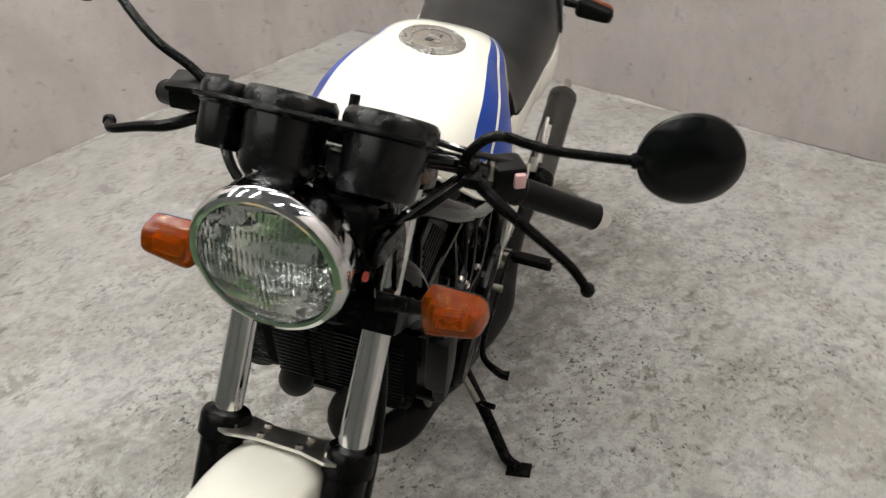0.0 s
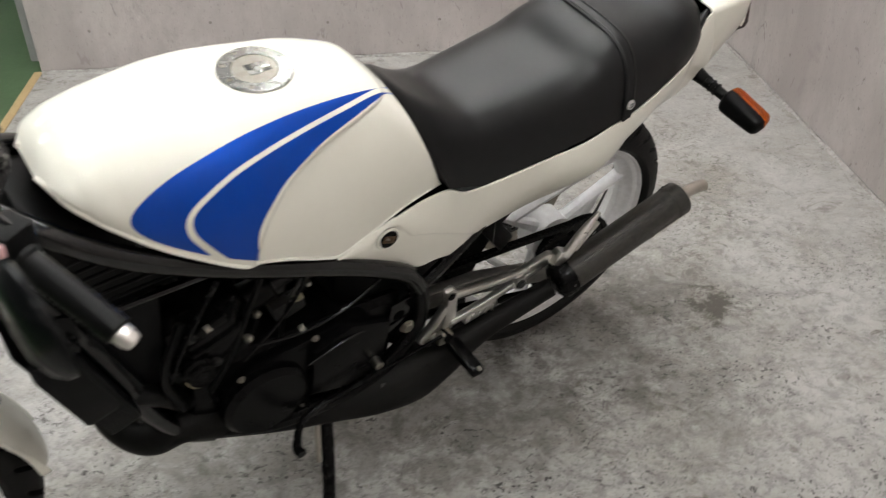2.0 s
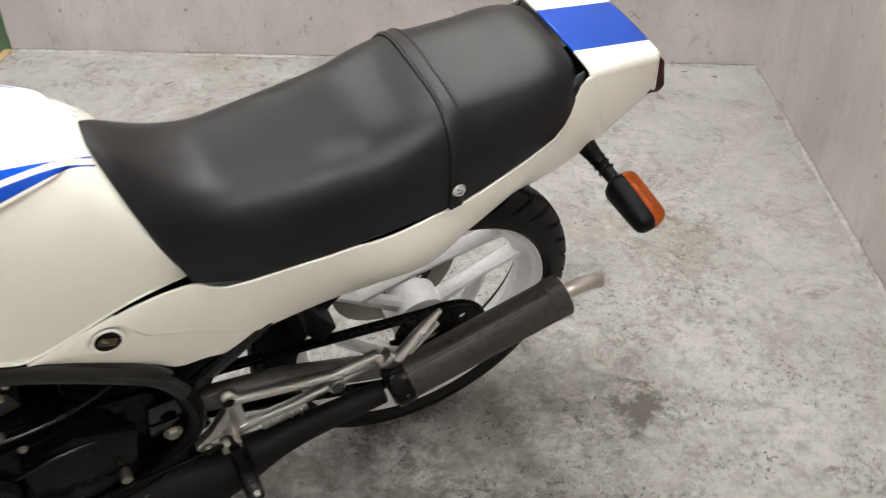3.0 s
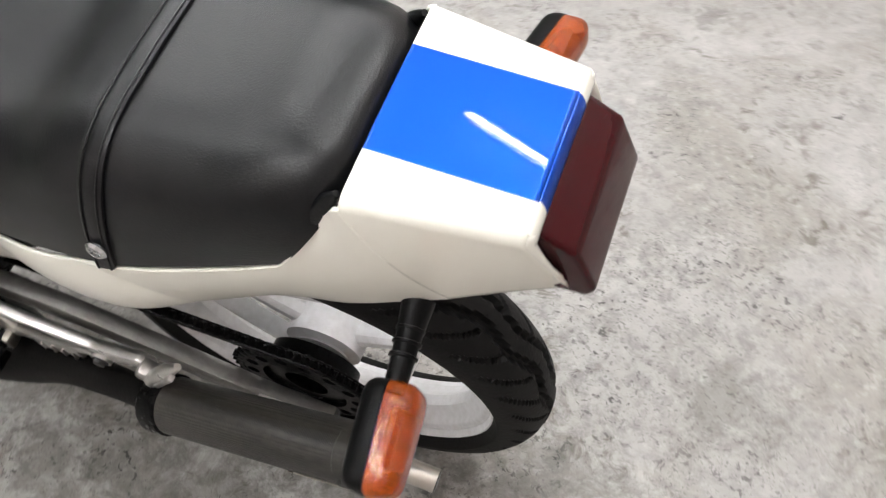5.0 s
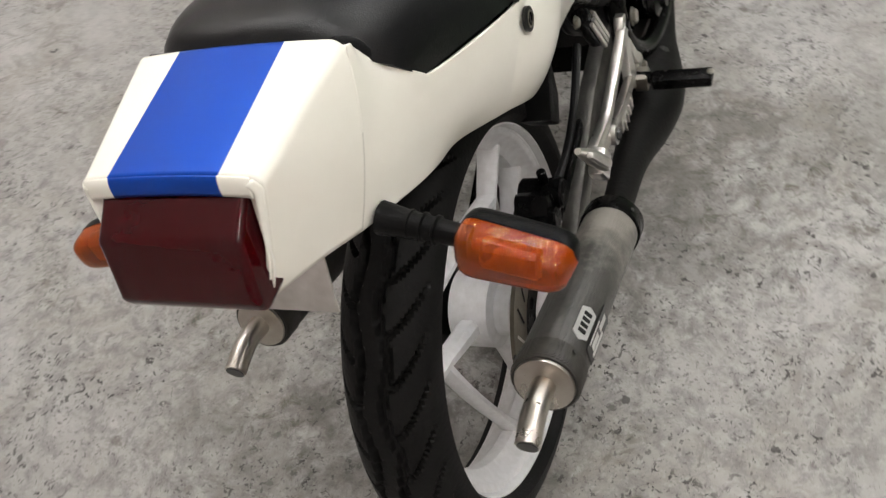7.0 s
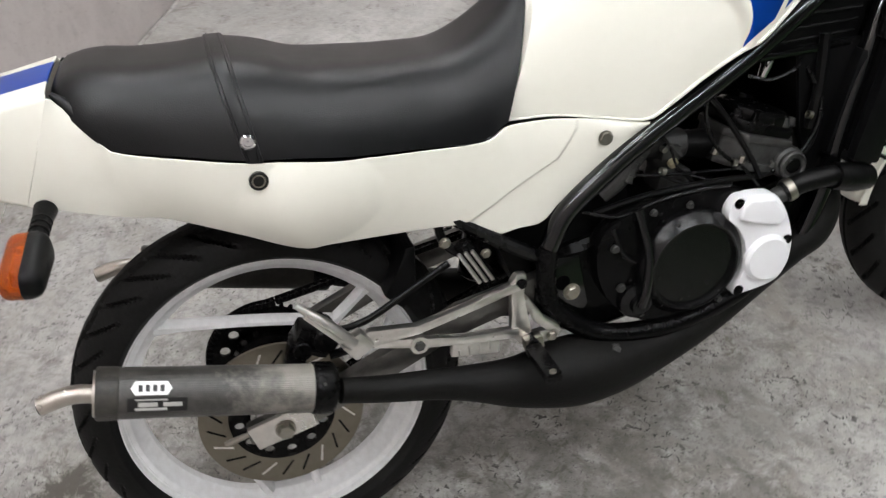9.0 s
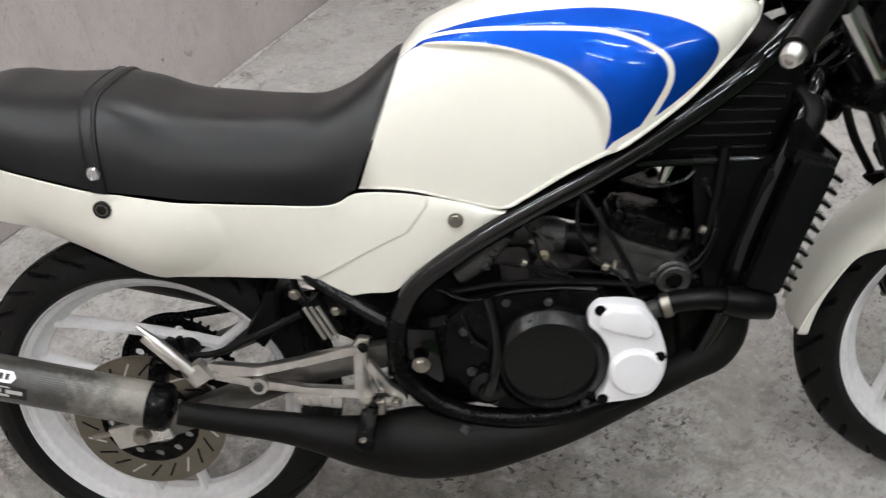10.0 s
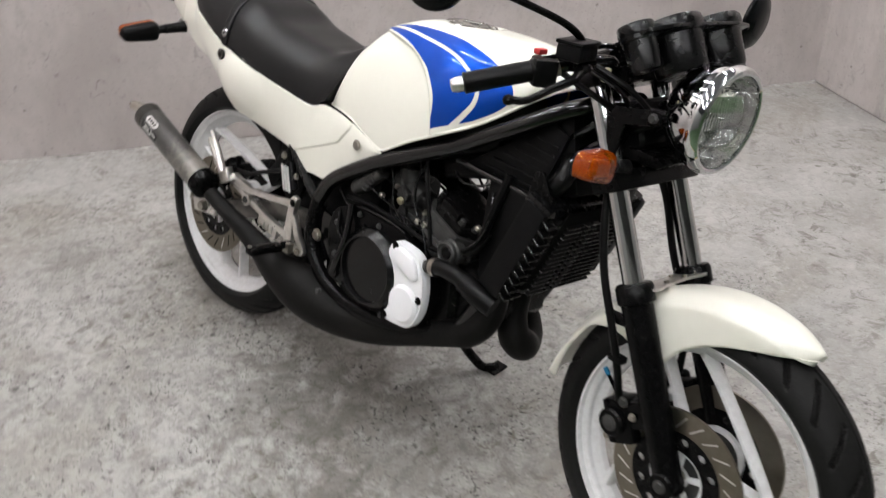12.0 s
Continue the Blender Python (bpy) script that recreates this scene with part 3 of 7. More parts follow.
mortar_joint("joint_side", (0, 0.0025, 0), (1, 0), BAY_U)


def tube_light():
    """A bare batten with one fluorescent tube under it."""
    ob = new("ceiling_light")
    part("batten", block((1.26, 0.07, 0.05), (0, 0, -0.025), 0.006), fixture_white, ob)
    for s in (-1, 1):
        part("socket", block((0.025, 0.05, 0.05), (s * 0.612, 0, -0.07), 0.004), fixture_white, ob)
    part("tube", rod((-0.6, 0, -0.085), (0.6, 0, -0.085), 0.016, 12), tube_glow, ob, "glowing white fluorescent tube")
    return tagged(ob, "white batten light with a fluorescent tube on the ceiling", "ceiling light", "tubes on the ceiling")


first = tube_light()
# the last spot is an added, unseen tube that brightens the motorcycle's left side
spots = [(u, v) for v in (0.42, 1.25, 1.96, 3.16) for u in (0.85, 2.7, 4.6)] + [(0.85, 3.92)]
first.matrix_basis = ROOM @ pose(*spots[0], CEILING)
for u, v in spots[1:]:
    copy_thing(first, ROOM @ pose(u, v, CEILING))


# ---- the motorcycle ----
# Built upright about its own middle: x ahead, y to its left side, z up from the contact line; the empty leans it on its stand.
bike = new("motorcycle")
bike.matrix_basis = pose(0, 0, 0, -LEAN)
tagged(bike, "white and blue motorcycle with black frame leaning on its side stand", "motorcycle")

REAR_AXLE, FRONT_AXLE = Vector((-0.69, 0, 0.31)), Vector((0.685, 0, 0.308))
STEER = -4.5
RAKE = (-0.446, 0, 0.895)
HEAD_AT = Vector((0.375, 0, 0.83))
FRONT = Matrix.Translation((0, -0.008, 0.93)) @ pose(0, 0, 0, 1.15) @ Matrix.Translation((0, 0, -0.93)) @ Matrix.Translation(HEAD_AT) @ Matrix.Rotation(radians(STEER), 4, Vector(RAKE)) @ Matrix.Translation(-HEAD_AT)


def both(name, make, material, parent, label="", **kw):
    """The same part on both sides."""
    bm = make()
    other = mirrored(bm)
    return part(name, bm, material, parent, label, **kw), part(name, other, material, parent, label, **kw)


def bolt(at, axis, r=0.006, h=0.006, material=None, parent=bike, m=None, name="bolt"):
    d = Vector(axis).normalized()
    p = Vector(at)
    return part(name, joined(lathe([(0, 0), (r * 1.25, 0), (r * 1.25, h * 0.25), (0, h * 0.25)], p, d, 14), rod(p, p + d * h, r, 6)), material or bolt_steel, parent, m=m)


# ---- fuel tank ----
TANK_LOW = smooth_fn((-0.283, -0.213, -0.15, -0.105, -0.078, -0.055, 0.006, 0.09, 0.172, 0.242, 0.288), (0.690, 0.684, 0.668, 0.656, 0.652, 0.664, 0.699, 0.739, 0.785, 0.840, 0.878))
TANK_TOP = smooth_fn((-0.206, -0.18, -0.13, -0.085, -0.03, 0.08, 0.175, 0.225, 0.258, 0.28, 0.29), (0.860, 0.883, 0.905, 0.918, 0.925, 0.927, 0.921, 0.911, 0.898, 0.884, 0.874))
TANK_WIDE = smooth_fn((-0.283, -0.2, -0.1, 0.0, 0.06, 0.10, 0.14, 0.21, 0.25, 0.28, 0.29), (0.120, 0.134, 0.150, 0.163, 0.168, 0.162, 0.149, 0.125, 0.104, 0.066, 0.035))


CAP_X, CAP_Z = -0.014, 0.9215                # filler cap


def knee(x, z):
    """1 inside the knee recess, 0 outside."""
    ex, ez = max((x + 0.19) / 0.255, 0), max((z - 0.715) / 0.162, 0)
    return 1 - step(0.965, 1.025, (ex**2.6 + ez**2.6) ** (1 / 2.6))


def tank_point(u, v):
    xb, xt = -0.283 + 0.573 * u, -0.206 + 0.496 * u
    zb, zt = TANK_LOW(xb), TANK_TOP(xt)
    side = -1 if v < 0.5 else 1
    a = (1 - abs(2 * v - 1)) * math.pi / 2
    s = math.sin(a) ** 0.85
    z = zb + (zt - zb) * s
    x = xb + (xt - xb) * s
    w = TANK_WIDE(xb * (1 - s) + x * s)
    y = w * max(math.cos(a), 0) ** 0.62 * (1 - 0.05 * (1 - s) ** 3)
    y -= 0.013 * knee(x, z) * step(0, 0.05, y)
    # shallow seat for the filler cap
    z = min(z, CAP_Z + max(math.hypot(x - CAP_X, y) - 0.056, 0.0) * 0.5)
    return (x, side * y, z)


# edges of the blue graphics on the left half of the tank, tail to nose: x, y, z
BLUE_OUTER = [(-0.218, 0.029, 0.850), (-0.171, 0.052, 0.877), (-0.107, 0.070, 0.896), (-0.04, 0.081, 0.904), (0.02, 0.091, 0.906), (0.075, 0.100, 0.903), (0.150, 0.112, 0.889), (0.196, 0.118, 0.868), (0.213, 0.121, 0.848),
              (0.206, 0.123, 0.825), (0.176, 0.133, 0.798), (0.120, 0.150, 0.766), (0.058, 0.152, 0.730)]
BLUE_INNER = [(0.064, 0.159, 0.752), (0.066, 0.162, 0.781), (0.056, 0.158, 0.810), (0.020, 0.142, 0.842), (-0.017, 0.127, 0.857), (-0.060, 0.111, 0.869), (-0.118, 0.093, 0.877), (-0.180, 0.0595, 0.868), (-0.222, 0.050, 0.848)]
STRIPE = [(-0.218, 0.040, 0.850), (-0.169, 0.0585, 0.877), (-0.10, 0.086, 0.8895), (-0.03, 0.103, 0.889), (0.03, 0.118, 0.886), (0.08, 0.129, 0.878), (0.122, 0.137, 0.860), (0.145, 0.139, 0.839), (0.147, 0.143, 0.814),
          (0.130, 0.149, 0.785), (0.108, 0.153, 0.755)]


def flat(p):
    """The tank's side and top unrolled to two axes."""
    return (p[0], p[2] - 0.8 * abs(p[1]))


blue_field = [flat(p) for p in curve(BLUE_OUTER, 4)] + [flat(p) for p in curve(BLUE_INNER, 4)]
stripe_line = [flat(p) for p in curve(STRIPE, 5)]


def stripe_gap(x, z):
    best = 1e9
    for (ax, az), (bx, bz) in zip(stripe_line, stripe_line[1:]):
        dx, dz = bx - ax, bz - az
        t = min(max(((x - ax) * dx + (z - az) * dz) / (dx * dx + dz * dz), 0), 1)
        best = min(best, (x - ax - t * dx) ** 2 + (z - az - t * dz) ** 2)
    return math.sqrt(best) - 0.0042


def paint_field(ob, fn):
    """Stores the distance into the blue field at every vertex."""
    at = ob.data.attributes.new("blue", "FLOAT", "POINT")
    at.data.foreach_set("value", [fn(v.co) for v in ob.data.vertices])


bm, rows = surf(tank_point, 170, 181)
bm.faces.new([rows[0][j] for j in range(181)][::-1])
tank = part("fuel_tank", bm, graphic_paint, bike, "white fuel tank with blue and white curved graphics", angle=50)
paint_field(tank, lambda c: min(distance_in(blue_field, *flat(c)), stripe_gap(*flat(c))))
both("tank_lip", lambda: tube([Vector(tank_point(k / 30, 1.0)) for k in range(31)], [0.0018 + 0.0014 * step(0.30, 0.42, k / 30) for k in range(31)], 8, 2), white_paint, tank)

cap = part("fuel_cap", lathe([(0, -0.004), (0.0515, -0.004), (0.0520, 0.0012), (0.0505, 0.0030), (0.0335, 0.0038), (0.0325, 0.0030), (0.0322, 0.0014), (0, 0.0014)], (CAP_X, 0, CAP_Z), (0.02, 0, 1), 64), cap_alloy, tank, "round aluminium aircraft-style fuel cap with key flap")
part("cap_disc", lathe([(0, 0), (0.0312, 0), (0.0312, 0.0026), (0.0305, 0.0032), (0, 0.0034)], (CAP_X, 0, CAP_Z), (0.02, 0, 1), 48), bolt_steel, cap, "dull grey turning disc")
for k in range(8):
    a = 2 * math.pi * (k + 0.3) / 8
    p = Vector((CAP_X + 0.0425 * math.cos(a), 0.0425 * math.sin(a), CAP_Z + 0.003))
    part("cap_screw", lathe([(0, 0.0022), (0.0012, 0.0022), (0.0014, 0.0012), (0.0030, 0.0012), (0.0040, 0.0)], p, (0, 0, 1), 12), bolt_steel, cap)
    part("screw_socket", rod(p + Vector((0, 0, 0.0018)), p + Vector((0, 0, 0.0025)), 0.0016, 6), label_black, cap)
# folding key cover: a stepped flap; black plates stand for shade in its gaps and slot
part("key_flap", prism([(CAP_X - 0.020, -0.009), (CAP_X + 0.004, -0.009), (CAP_X + 0.004, 0.004), (CAP_X + 0.012, 0.004), (CAP_X + 0.012, 0.014), (CAP_X - 0.006, 0.014), (CAP_X - 0.006, 0.006), (CAP_X - 0.020, 0.006)], CAP_Z + 0.003, CAP_Z + 0.0052, "z", 0.0007), cap_alloy, cap)
part("flap_gap", block((0.007, 0.012, 0.0008), (CAP_X + 0.0085, -0.004, CAP_Z + 0.0038), 0.0), label_black, cap)
part("flap_gap", block((0.012, 0.004, 0.0008), (CAP_X - 0.014, 0.010, CAP_Z + 0.0038), 0.0), label_black, cap)
part("key_slot", block((0.0014, 0.010, 0.0006), (CAP_X + 0.003, 0.008, CAP_Z + 0.0053), 0.0), label_black, cap)


# ---- seat ----
SEAT_TOP = smooth_fn((-0.852, -0.842, -0.82, -0.79, -0.75, -0.70, -0.63, -0.59, -0.546, -0.474, -0.39, -0.33, -0.29, -0.25, -0.222, -0.209), (0.856, 0.869, 0.876, 0.875, 0.866, 0.860, 0.854, 0.842, 0.822, 0.807, 0.795, 0.793, 0.808, 0.833, 0.854, 0.862))
SEAT_LOW = smooth_fn((-0.800, -0.712, -0.645, -0.583, -0.511, -0.405, -0.335, -0.310, -0.291), (0.785, 0.762, 0.742, 0.729, 0.711, 0.693, 0.679, 0.682, 0.695))
SEAT_FOOT = smooth_fn((-0.80, -0.72, -0.64, -0.5, -0.4, -0.29), (0.121, 0.138, 0.149, 0.144, 0.135, 0.122))
SEAT_HEAD = smooth_fn((-0.85, -0.8, -0.7, -0.6, -0.5, -0.4, -0.3, -0.25, -0.206), (0.098, 0.112, 0.122, 0.126, 0.122, 0.112, 0.092, 0.070, 0.045))


def seat_point(u, v):
    xb, xt = -0.800 + 0.514 * u, -0.852 + 0.646 * u
    side = -1 if v < 0.5 else 1
    a = (1 - abs(2 * v - 1)) * math.pi / 2
    s = math.sin(a) ** 0.75
    zb, zt = SEAT_LOW(xb), SEAT_TOP(xt)
    x, z = xb + (xt - xb) * s, zb + (zt - zb) * s
    w = SEAT_FOOT(xb) * (1 - s) + SEAT_HEAD(x) * s
    y = w * max(math.cos(a), 0) ** 0.42
    return (x, side * y, z)


bm, rows = surf(seat_point, 70, 61)
for r in (rows[0][::-1], rows[-1]):
    bm.faces.new(r)
bm.faces.new([r[0] for r in rows] + [r[-1] for r in rows[::-1]])
seat = part("seat", bm, vinyl, bike, "black vinyl dual seat with a strap and a raised pillion", angle=60)


def over_seat(u, lift, n=40):
    out = []
    for k in range(n + 1):
        v = k / n
        p, c = Vector(seat_point(u, v)), Vector(seat_point(u, 0.5))
        d = (p - Vector((p.x, 0, c.z - 0.05))).normalized()
        out.append(p + d * lift)
    return out


def strap_body():
    """A band laid over the seat."""
    bm = bmesh.new()
    lines = [over_seat(uu, l) for uu, l in ((0.305, 0.0005), (0.306, 0.0040), (0.309, 0.0048), (0.342, 0.0048), (0.345, 0.0040), (0.346, 0.0005))]
    vs = [[bm.verts.new(p) for p in l] for l in lines]
    for a, b in zip(vs, vs[1:]):
        for k in range(len(a) - 1):
            bm.faces.new((a[k], a[k + 1], b[k + 1], b[k]))
    return bm


part("strap", strap_body(), vinyl, seat, "black vinyl strap across the seat")
for u in (0.3125, 0.3385):
    part("seam", tube(over_seat(u, 0.0050, 24), 0.0010, 6, 2), vinyl, seat, "stitched seam along the strap")
for s in (-1, 1):
    p = Vector(seat_point(0.3255, 0.5 + s * 0.458)) + Vector((0, s * 0.003, 0))
    part("strap_button", lathe([(0, 0), (0.0100, 0), (0.0100, 0.002), (0.0075, 0.0045), (0.0055, 0.0045), (0.005, 0.002), (0.002, 0.002), (0.0015, 0.004), (0, 0.004)], p + Vector((0, s * 0.002, 0)), (0, s, 0.15), 24), chrome, seat, "round chromed strap button")

# ---- side covers and tail ----
PANEL_TOP = [(-0.078, 0.6455), (-0.15, 0.6662), (-0.213, 0.6816), (-0.283, 0.6880), (-0.31, 0.680), (-0.335, 0.678), (-0.405, 0.689), (-0.511, 0.707), (-0.583, 0.725), (-0.645, 0.738), (-0.712, 0.757), (-0.785, 0.779),
             (-0.803, 0.792), (-0.822, 0.82), (-0.840, 0.848), (-0.852, 0.860), (-0.90, 0.859), (-0.985, 0.851)]
PANEL_LOW = [(-0.080, 0.643), (-0.15, 0.600), (-0.218, 0.556), (-0.252, 0.528), (-0.29, 0.528), (-0.336, 0.530), (-0.37, 0.559), (-0.473, 0.572), (-0.56, 0.584), (-0.598, 0.590), (-0.666, 0.627), (-0.758, 0.673),
             (-0.80, 0.686), (-0.833, 0.698), (-0.88, 0.714), (-0.92, 0.727), (-0.965, 0.745), (-1.016, 0.762)]
PANEL_Y = smooth_fn((-1.02, -0.98, -0.92, -0.84, -0.75, -0.64, -0.5, -0.38, -0.283, -0.15, -0.07), (0.070, 0.080, 0.096, 0.114, 0.134, 0.151, 0.146, 0.136, 0.126, 0.135, 0.139))
CREASE = [(-0.37, 0.560), (-0.291, 0.594), (-0.221, 0.624), (-0.188, 0.664), (-0.184, 0.69)]


def crease_side(x, z):
    """Above and behind the crease line: positive."""
    best, val = 1e9, 0
    for (ax, az), (bx, bz) in zip(CREASE, CREASE[1:]):
        dx, dz = bx - ax, bz - az
        t = min(max(((x - ax) * dx + (z - az) * dz) / (dx * dx + dz * dz), 0), 1)
        d = math.hypot(x - ax - t * dx, z - az - t * dz)
        if d < best:
            best, val = d, d * (1 if dx * (z - az) - dz * (x - ax) > 0 else -1)
    return val


def panel_sheet(side):
    top, low = curve(PANEL_TOP, 7), curve(PANEL_LOW, 7)
    n = len(top)

    def fn(u, v):
        i = min(int(u * (n - 1)), n - 2)
        f = u * (n - 1) - i
        a, b = top[i] * (1 - f) + top[i + 1] * f, low[i] * (1 - f) + low[i + 1] * f
        x, z = a + (b - a) * v
        y = PANEL_Y(x)
        rear = step(-0.80, -0.86, x)
        y -= (0.016 * (1 - v) ** 3 + (0.013 - 0.010 * step(-0.86, -0.98, x)) * max(0, 1 - v / 0.22) ** 2) * rear   # rounded shoulder of the tail
        y -= (0.022 * v**2.5) * step(-0.30, -0.5, x) * (1 - 0.75 * step(-0.74, -0.86, x)) + 0.006 * v**2
        y -= 0.008 * (1 - v) ** 5 * step(-0.318, -0.285, x)      # edge rolled in under the tank
        y += 0.013 * max(0, 1 - ((x + 0.575) / 0.10) ** 2 - ((z - 0.658) / 0.072) ** 2) ** 1.1   # moulded bulge
        y -= 0.0026 * step(0.0009, -0.0009, crease_side(x, z)) * step(-0.40, -0.34, x)
        if side > 0:                                            # dish round the missing fastener
            y -= 0.007 * step(0.028, 0.014, math.hypot(x + 0.172, (z - 0.642) * 1.2))
        k = step(0.70, 0.87, u)                                 # runs into the tail without a step
        y_tail = PANEL_Y(x) - (PANEL_Y(a[0]) - 0.1007) * (1 - v) ** 3 - 0.0055 * v**2.5 - 0.006 * v**2
        y = y * (1 - k) + y_tail * k
        return (x, side * y, z)
    return surf(lambda u, v: fn(u * 15 / 17, v), 380, 96)[0]


for s in (1, -1):
    pc = part("side_cover", panel_sheet(s), white_paint, bike, "cream white plastic side cover running back to the tail", angle=60, thick=0.004)
    if s < 0:
        bolt((-0.150, -0.135, 0.641), (0, -1, 0.05), 0.009, 0.004, bolt_steel, pc, name="cover_screw")
        part("seat_lock", joined(lathe([(0, 0), (0.0125, 0), (0.0125, 0.004), (0.0095, 0.005), (0.009, 0.002), (0, 0.002)], (-0.634, -0.1535, 0.714), (0, -1, 0), 24),
                                 block((0.003, 0.003, 0.010), (-0.634, -0.1562, 0.714), 0)), lock_black, pc, "round black seat lock with keyhole")
        part("lock_ring", lathe([(0.0070, 0), (0.0088, 0), (0.0086, 0.0012), (0.0072, 0.0012)], (-0.634, -0.1575, 0.714), (0, -1, 0), 24), bolt_steel, pc, "worn bright lock ring")
    else:
        part("fastener_collar", lathe([(0.0165, 0), (0.0205, 0), (0.0200, 0.002), (0.0180, 0.003), (0.0165, 0.002)], (-0.172, 0.1290, 0.642), (0, 1, 0.1), 24), white_paint, pc)
        # black disc laid in the dish for the shade of the open hole
        part("fastener_hole", lathe([(0, 0), (0.0168, 0), (0.0168, 0.0015), (0, 0.0015)], (-0.172, 0.1295, 0.642), (0, 1, 0), 20), black_satin, pc, "black disc standing in for shade in the fastener hole")
        part("fastener_stub", block((0.022, 0.004, 0.013), (-0.172, 0.1318, 0.643), 0.0018, pose(0, 0, 0, 0, -20, 0)), tarnished, pc, "grimy yellowed clip in the hole")
        part("clip", rod((-0.180, 0.130, 0.636), (-0.165, 0.132, 0.650), 0.003, 8), bolt_steel, pc)


def tail_shell(u, q):
    """The tail behind the seat: a flat deck, rounded shoulders and sides, from one low edge over the top to the other."""
    top, low = curve(PANEL_TOP[15:], 8), curve(PANEL_LOW[15:], 8)
    n = len(top)
    i = min(int(u * (n - 1)), n - 2)
    f = u * (n - 1) - i
    xt = (top[i] * (1 - f) + top[i + 1] * f)[0]
    xl, zl = low[i] * (1 - f) + low[i + 1] * f
    side, a = (1 if q > 0 else -1), abs(q)
    k = (-0.846 - xt) / 0.139
    half, zd, r = 0.1015 - 0.0195 * k, 0.8705 - 0.010 * k, 0.013
    if a < 0.40:
        y = (half - r) * a / 0.40
        return (xt, side * y, zd - 0.0035 * (y / half) ** 2)
    z1 = zd - 0.0035 * ((half - r) / half) ** 2
    if a < 0.56:
        g = radians(84) * (a - 0.40) / 0.16
        return (xt, side * (half - r + r * math.sin(g)), z1 - r * (1 - math.cos(g)))
    w = (a - 0.56) / 0.44
    z0 = z1 - r * (1 - math.cos(radians(84)))
    x = xt + (xl - xt) * w
    y = PANEL_Y(x) - (PANEL_Y(xt) - half) * (1 - w) ** 3 - 0.0055 * w**2.5 - 0.006 * w**2
    return (x, side * y, z0 + (zl - z0) * w)


cowl = part("tail_cowl", surf(lambda u, v: tail_shell(u, 2 * v - 1), 40, 141)[0], graphic_paint, bike, "white tail cowl with a broad blue stripe on its deck", angle=60, thick=0.004)
paint_field(cowl, lambda c: 0.0505 - abs(c.y) if c.z > 0.845 else -1.0)


def tail_lip(u, v):
    """The deck's rear edge bent down towards the lamp."""
    x, y, z = tail_shell(1.0, (2 * v - 1) * 0.46)
    return (x - 0.004 * math.sin(u * math.pi / 2) - 0.002 * u, y * (1 - 0.03 * u), z - 0.015 * u**1.5)


lip = part("tail_lip", surf(tail_lip, 8, 81)[0], graphic_paint, cowl, angle=60, thick=0.003)
paint_field(lip, lambda c: 0.0495 - abs(c.y))


def tail_horn(side):
    """The rear edge of the tail's side, bent in towards the lamp."""
    def fn(u, v):
        x, y, z = tail_shell(1.0, side * (0.47 + 0.53 * u))
        y1 = min(0.0672, abs(y) - 0.002)
        return (x - 0.005 * math.sin(math.pi * min(v * 1.3, 1)), side * (abs(y) + (y1 - abs(y)) * v), z - 0.006 * v * (1 - u))
    return surf(fn, 24, 12)[0]


for s in (1, -1):
    part("tail_horn", tail_horn(s), white_paint, cowl, "cream white tail edge round the lamp", angle=60, thick=0.003)
    part("seat_edge", tube([(x + 0.005, s * (PANEL_Y(x) - 0.021 - 0.002 * step(-0.80, -0.85, x)), z - 0.002 + 0.004 * step(-0.835, -0.852, x)) for x, z in PANEL_TOP[9:16]], (0.006, 0.010, 0.0115, 0.0118, 0.0112, 0.0080, 0.003), 12, 4), vinyl, seat)
lamp_side = [(-0.955, 0.844), (-0.988, 0.844), (-1.018, 0.825), (-1.036, 0.776), (-1.030, 0.763), (-0.965, 0.763)]
tail_light = part("tail_light", prism(lamp_side, -0.0655, 0.0655, "y", 0.007, 4), red_lens, bike, "dark red wide tail light")
# black body stands in for the shaded gap between lamp and tail edge
part("lamp_seal", prism([(-0.94, 0.840), (-0.980, 0.840), (-1.003, 0.778), (-0.95, 0.770)], -0.0672, 0.0672, "y", 0.004), black_plastic, tail_light)
part("undertray", prism([(-0.97, 0.792), (-0.93, 0.775), (-0.80, 0.730), (-0.62, 0.662), (-0.45, 0.615), (-0.45, 0.66), (-0.62, 0.70), (-0.8, 0.76), (-0.96, 0.80)], -0.055, 0.055, "y", 0.01), black_plastic, bike)
part("plate_bracket", block((0.003, 0.10, 0.07), (-0.965, -0.02, 0.725), 0.002, pose(0, 0, 0, 0, 20, 0)), aluminium, bike, "bent grey metal plate bracket under the tail")


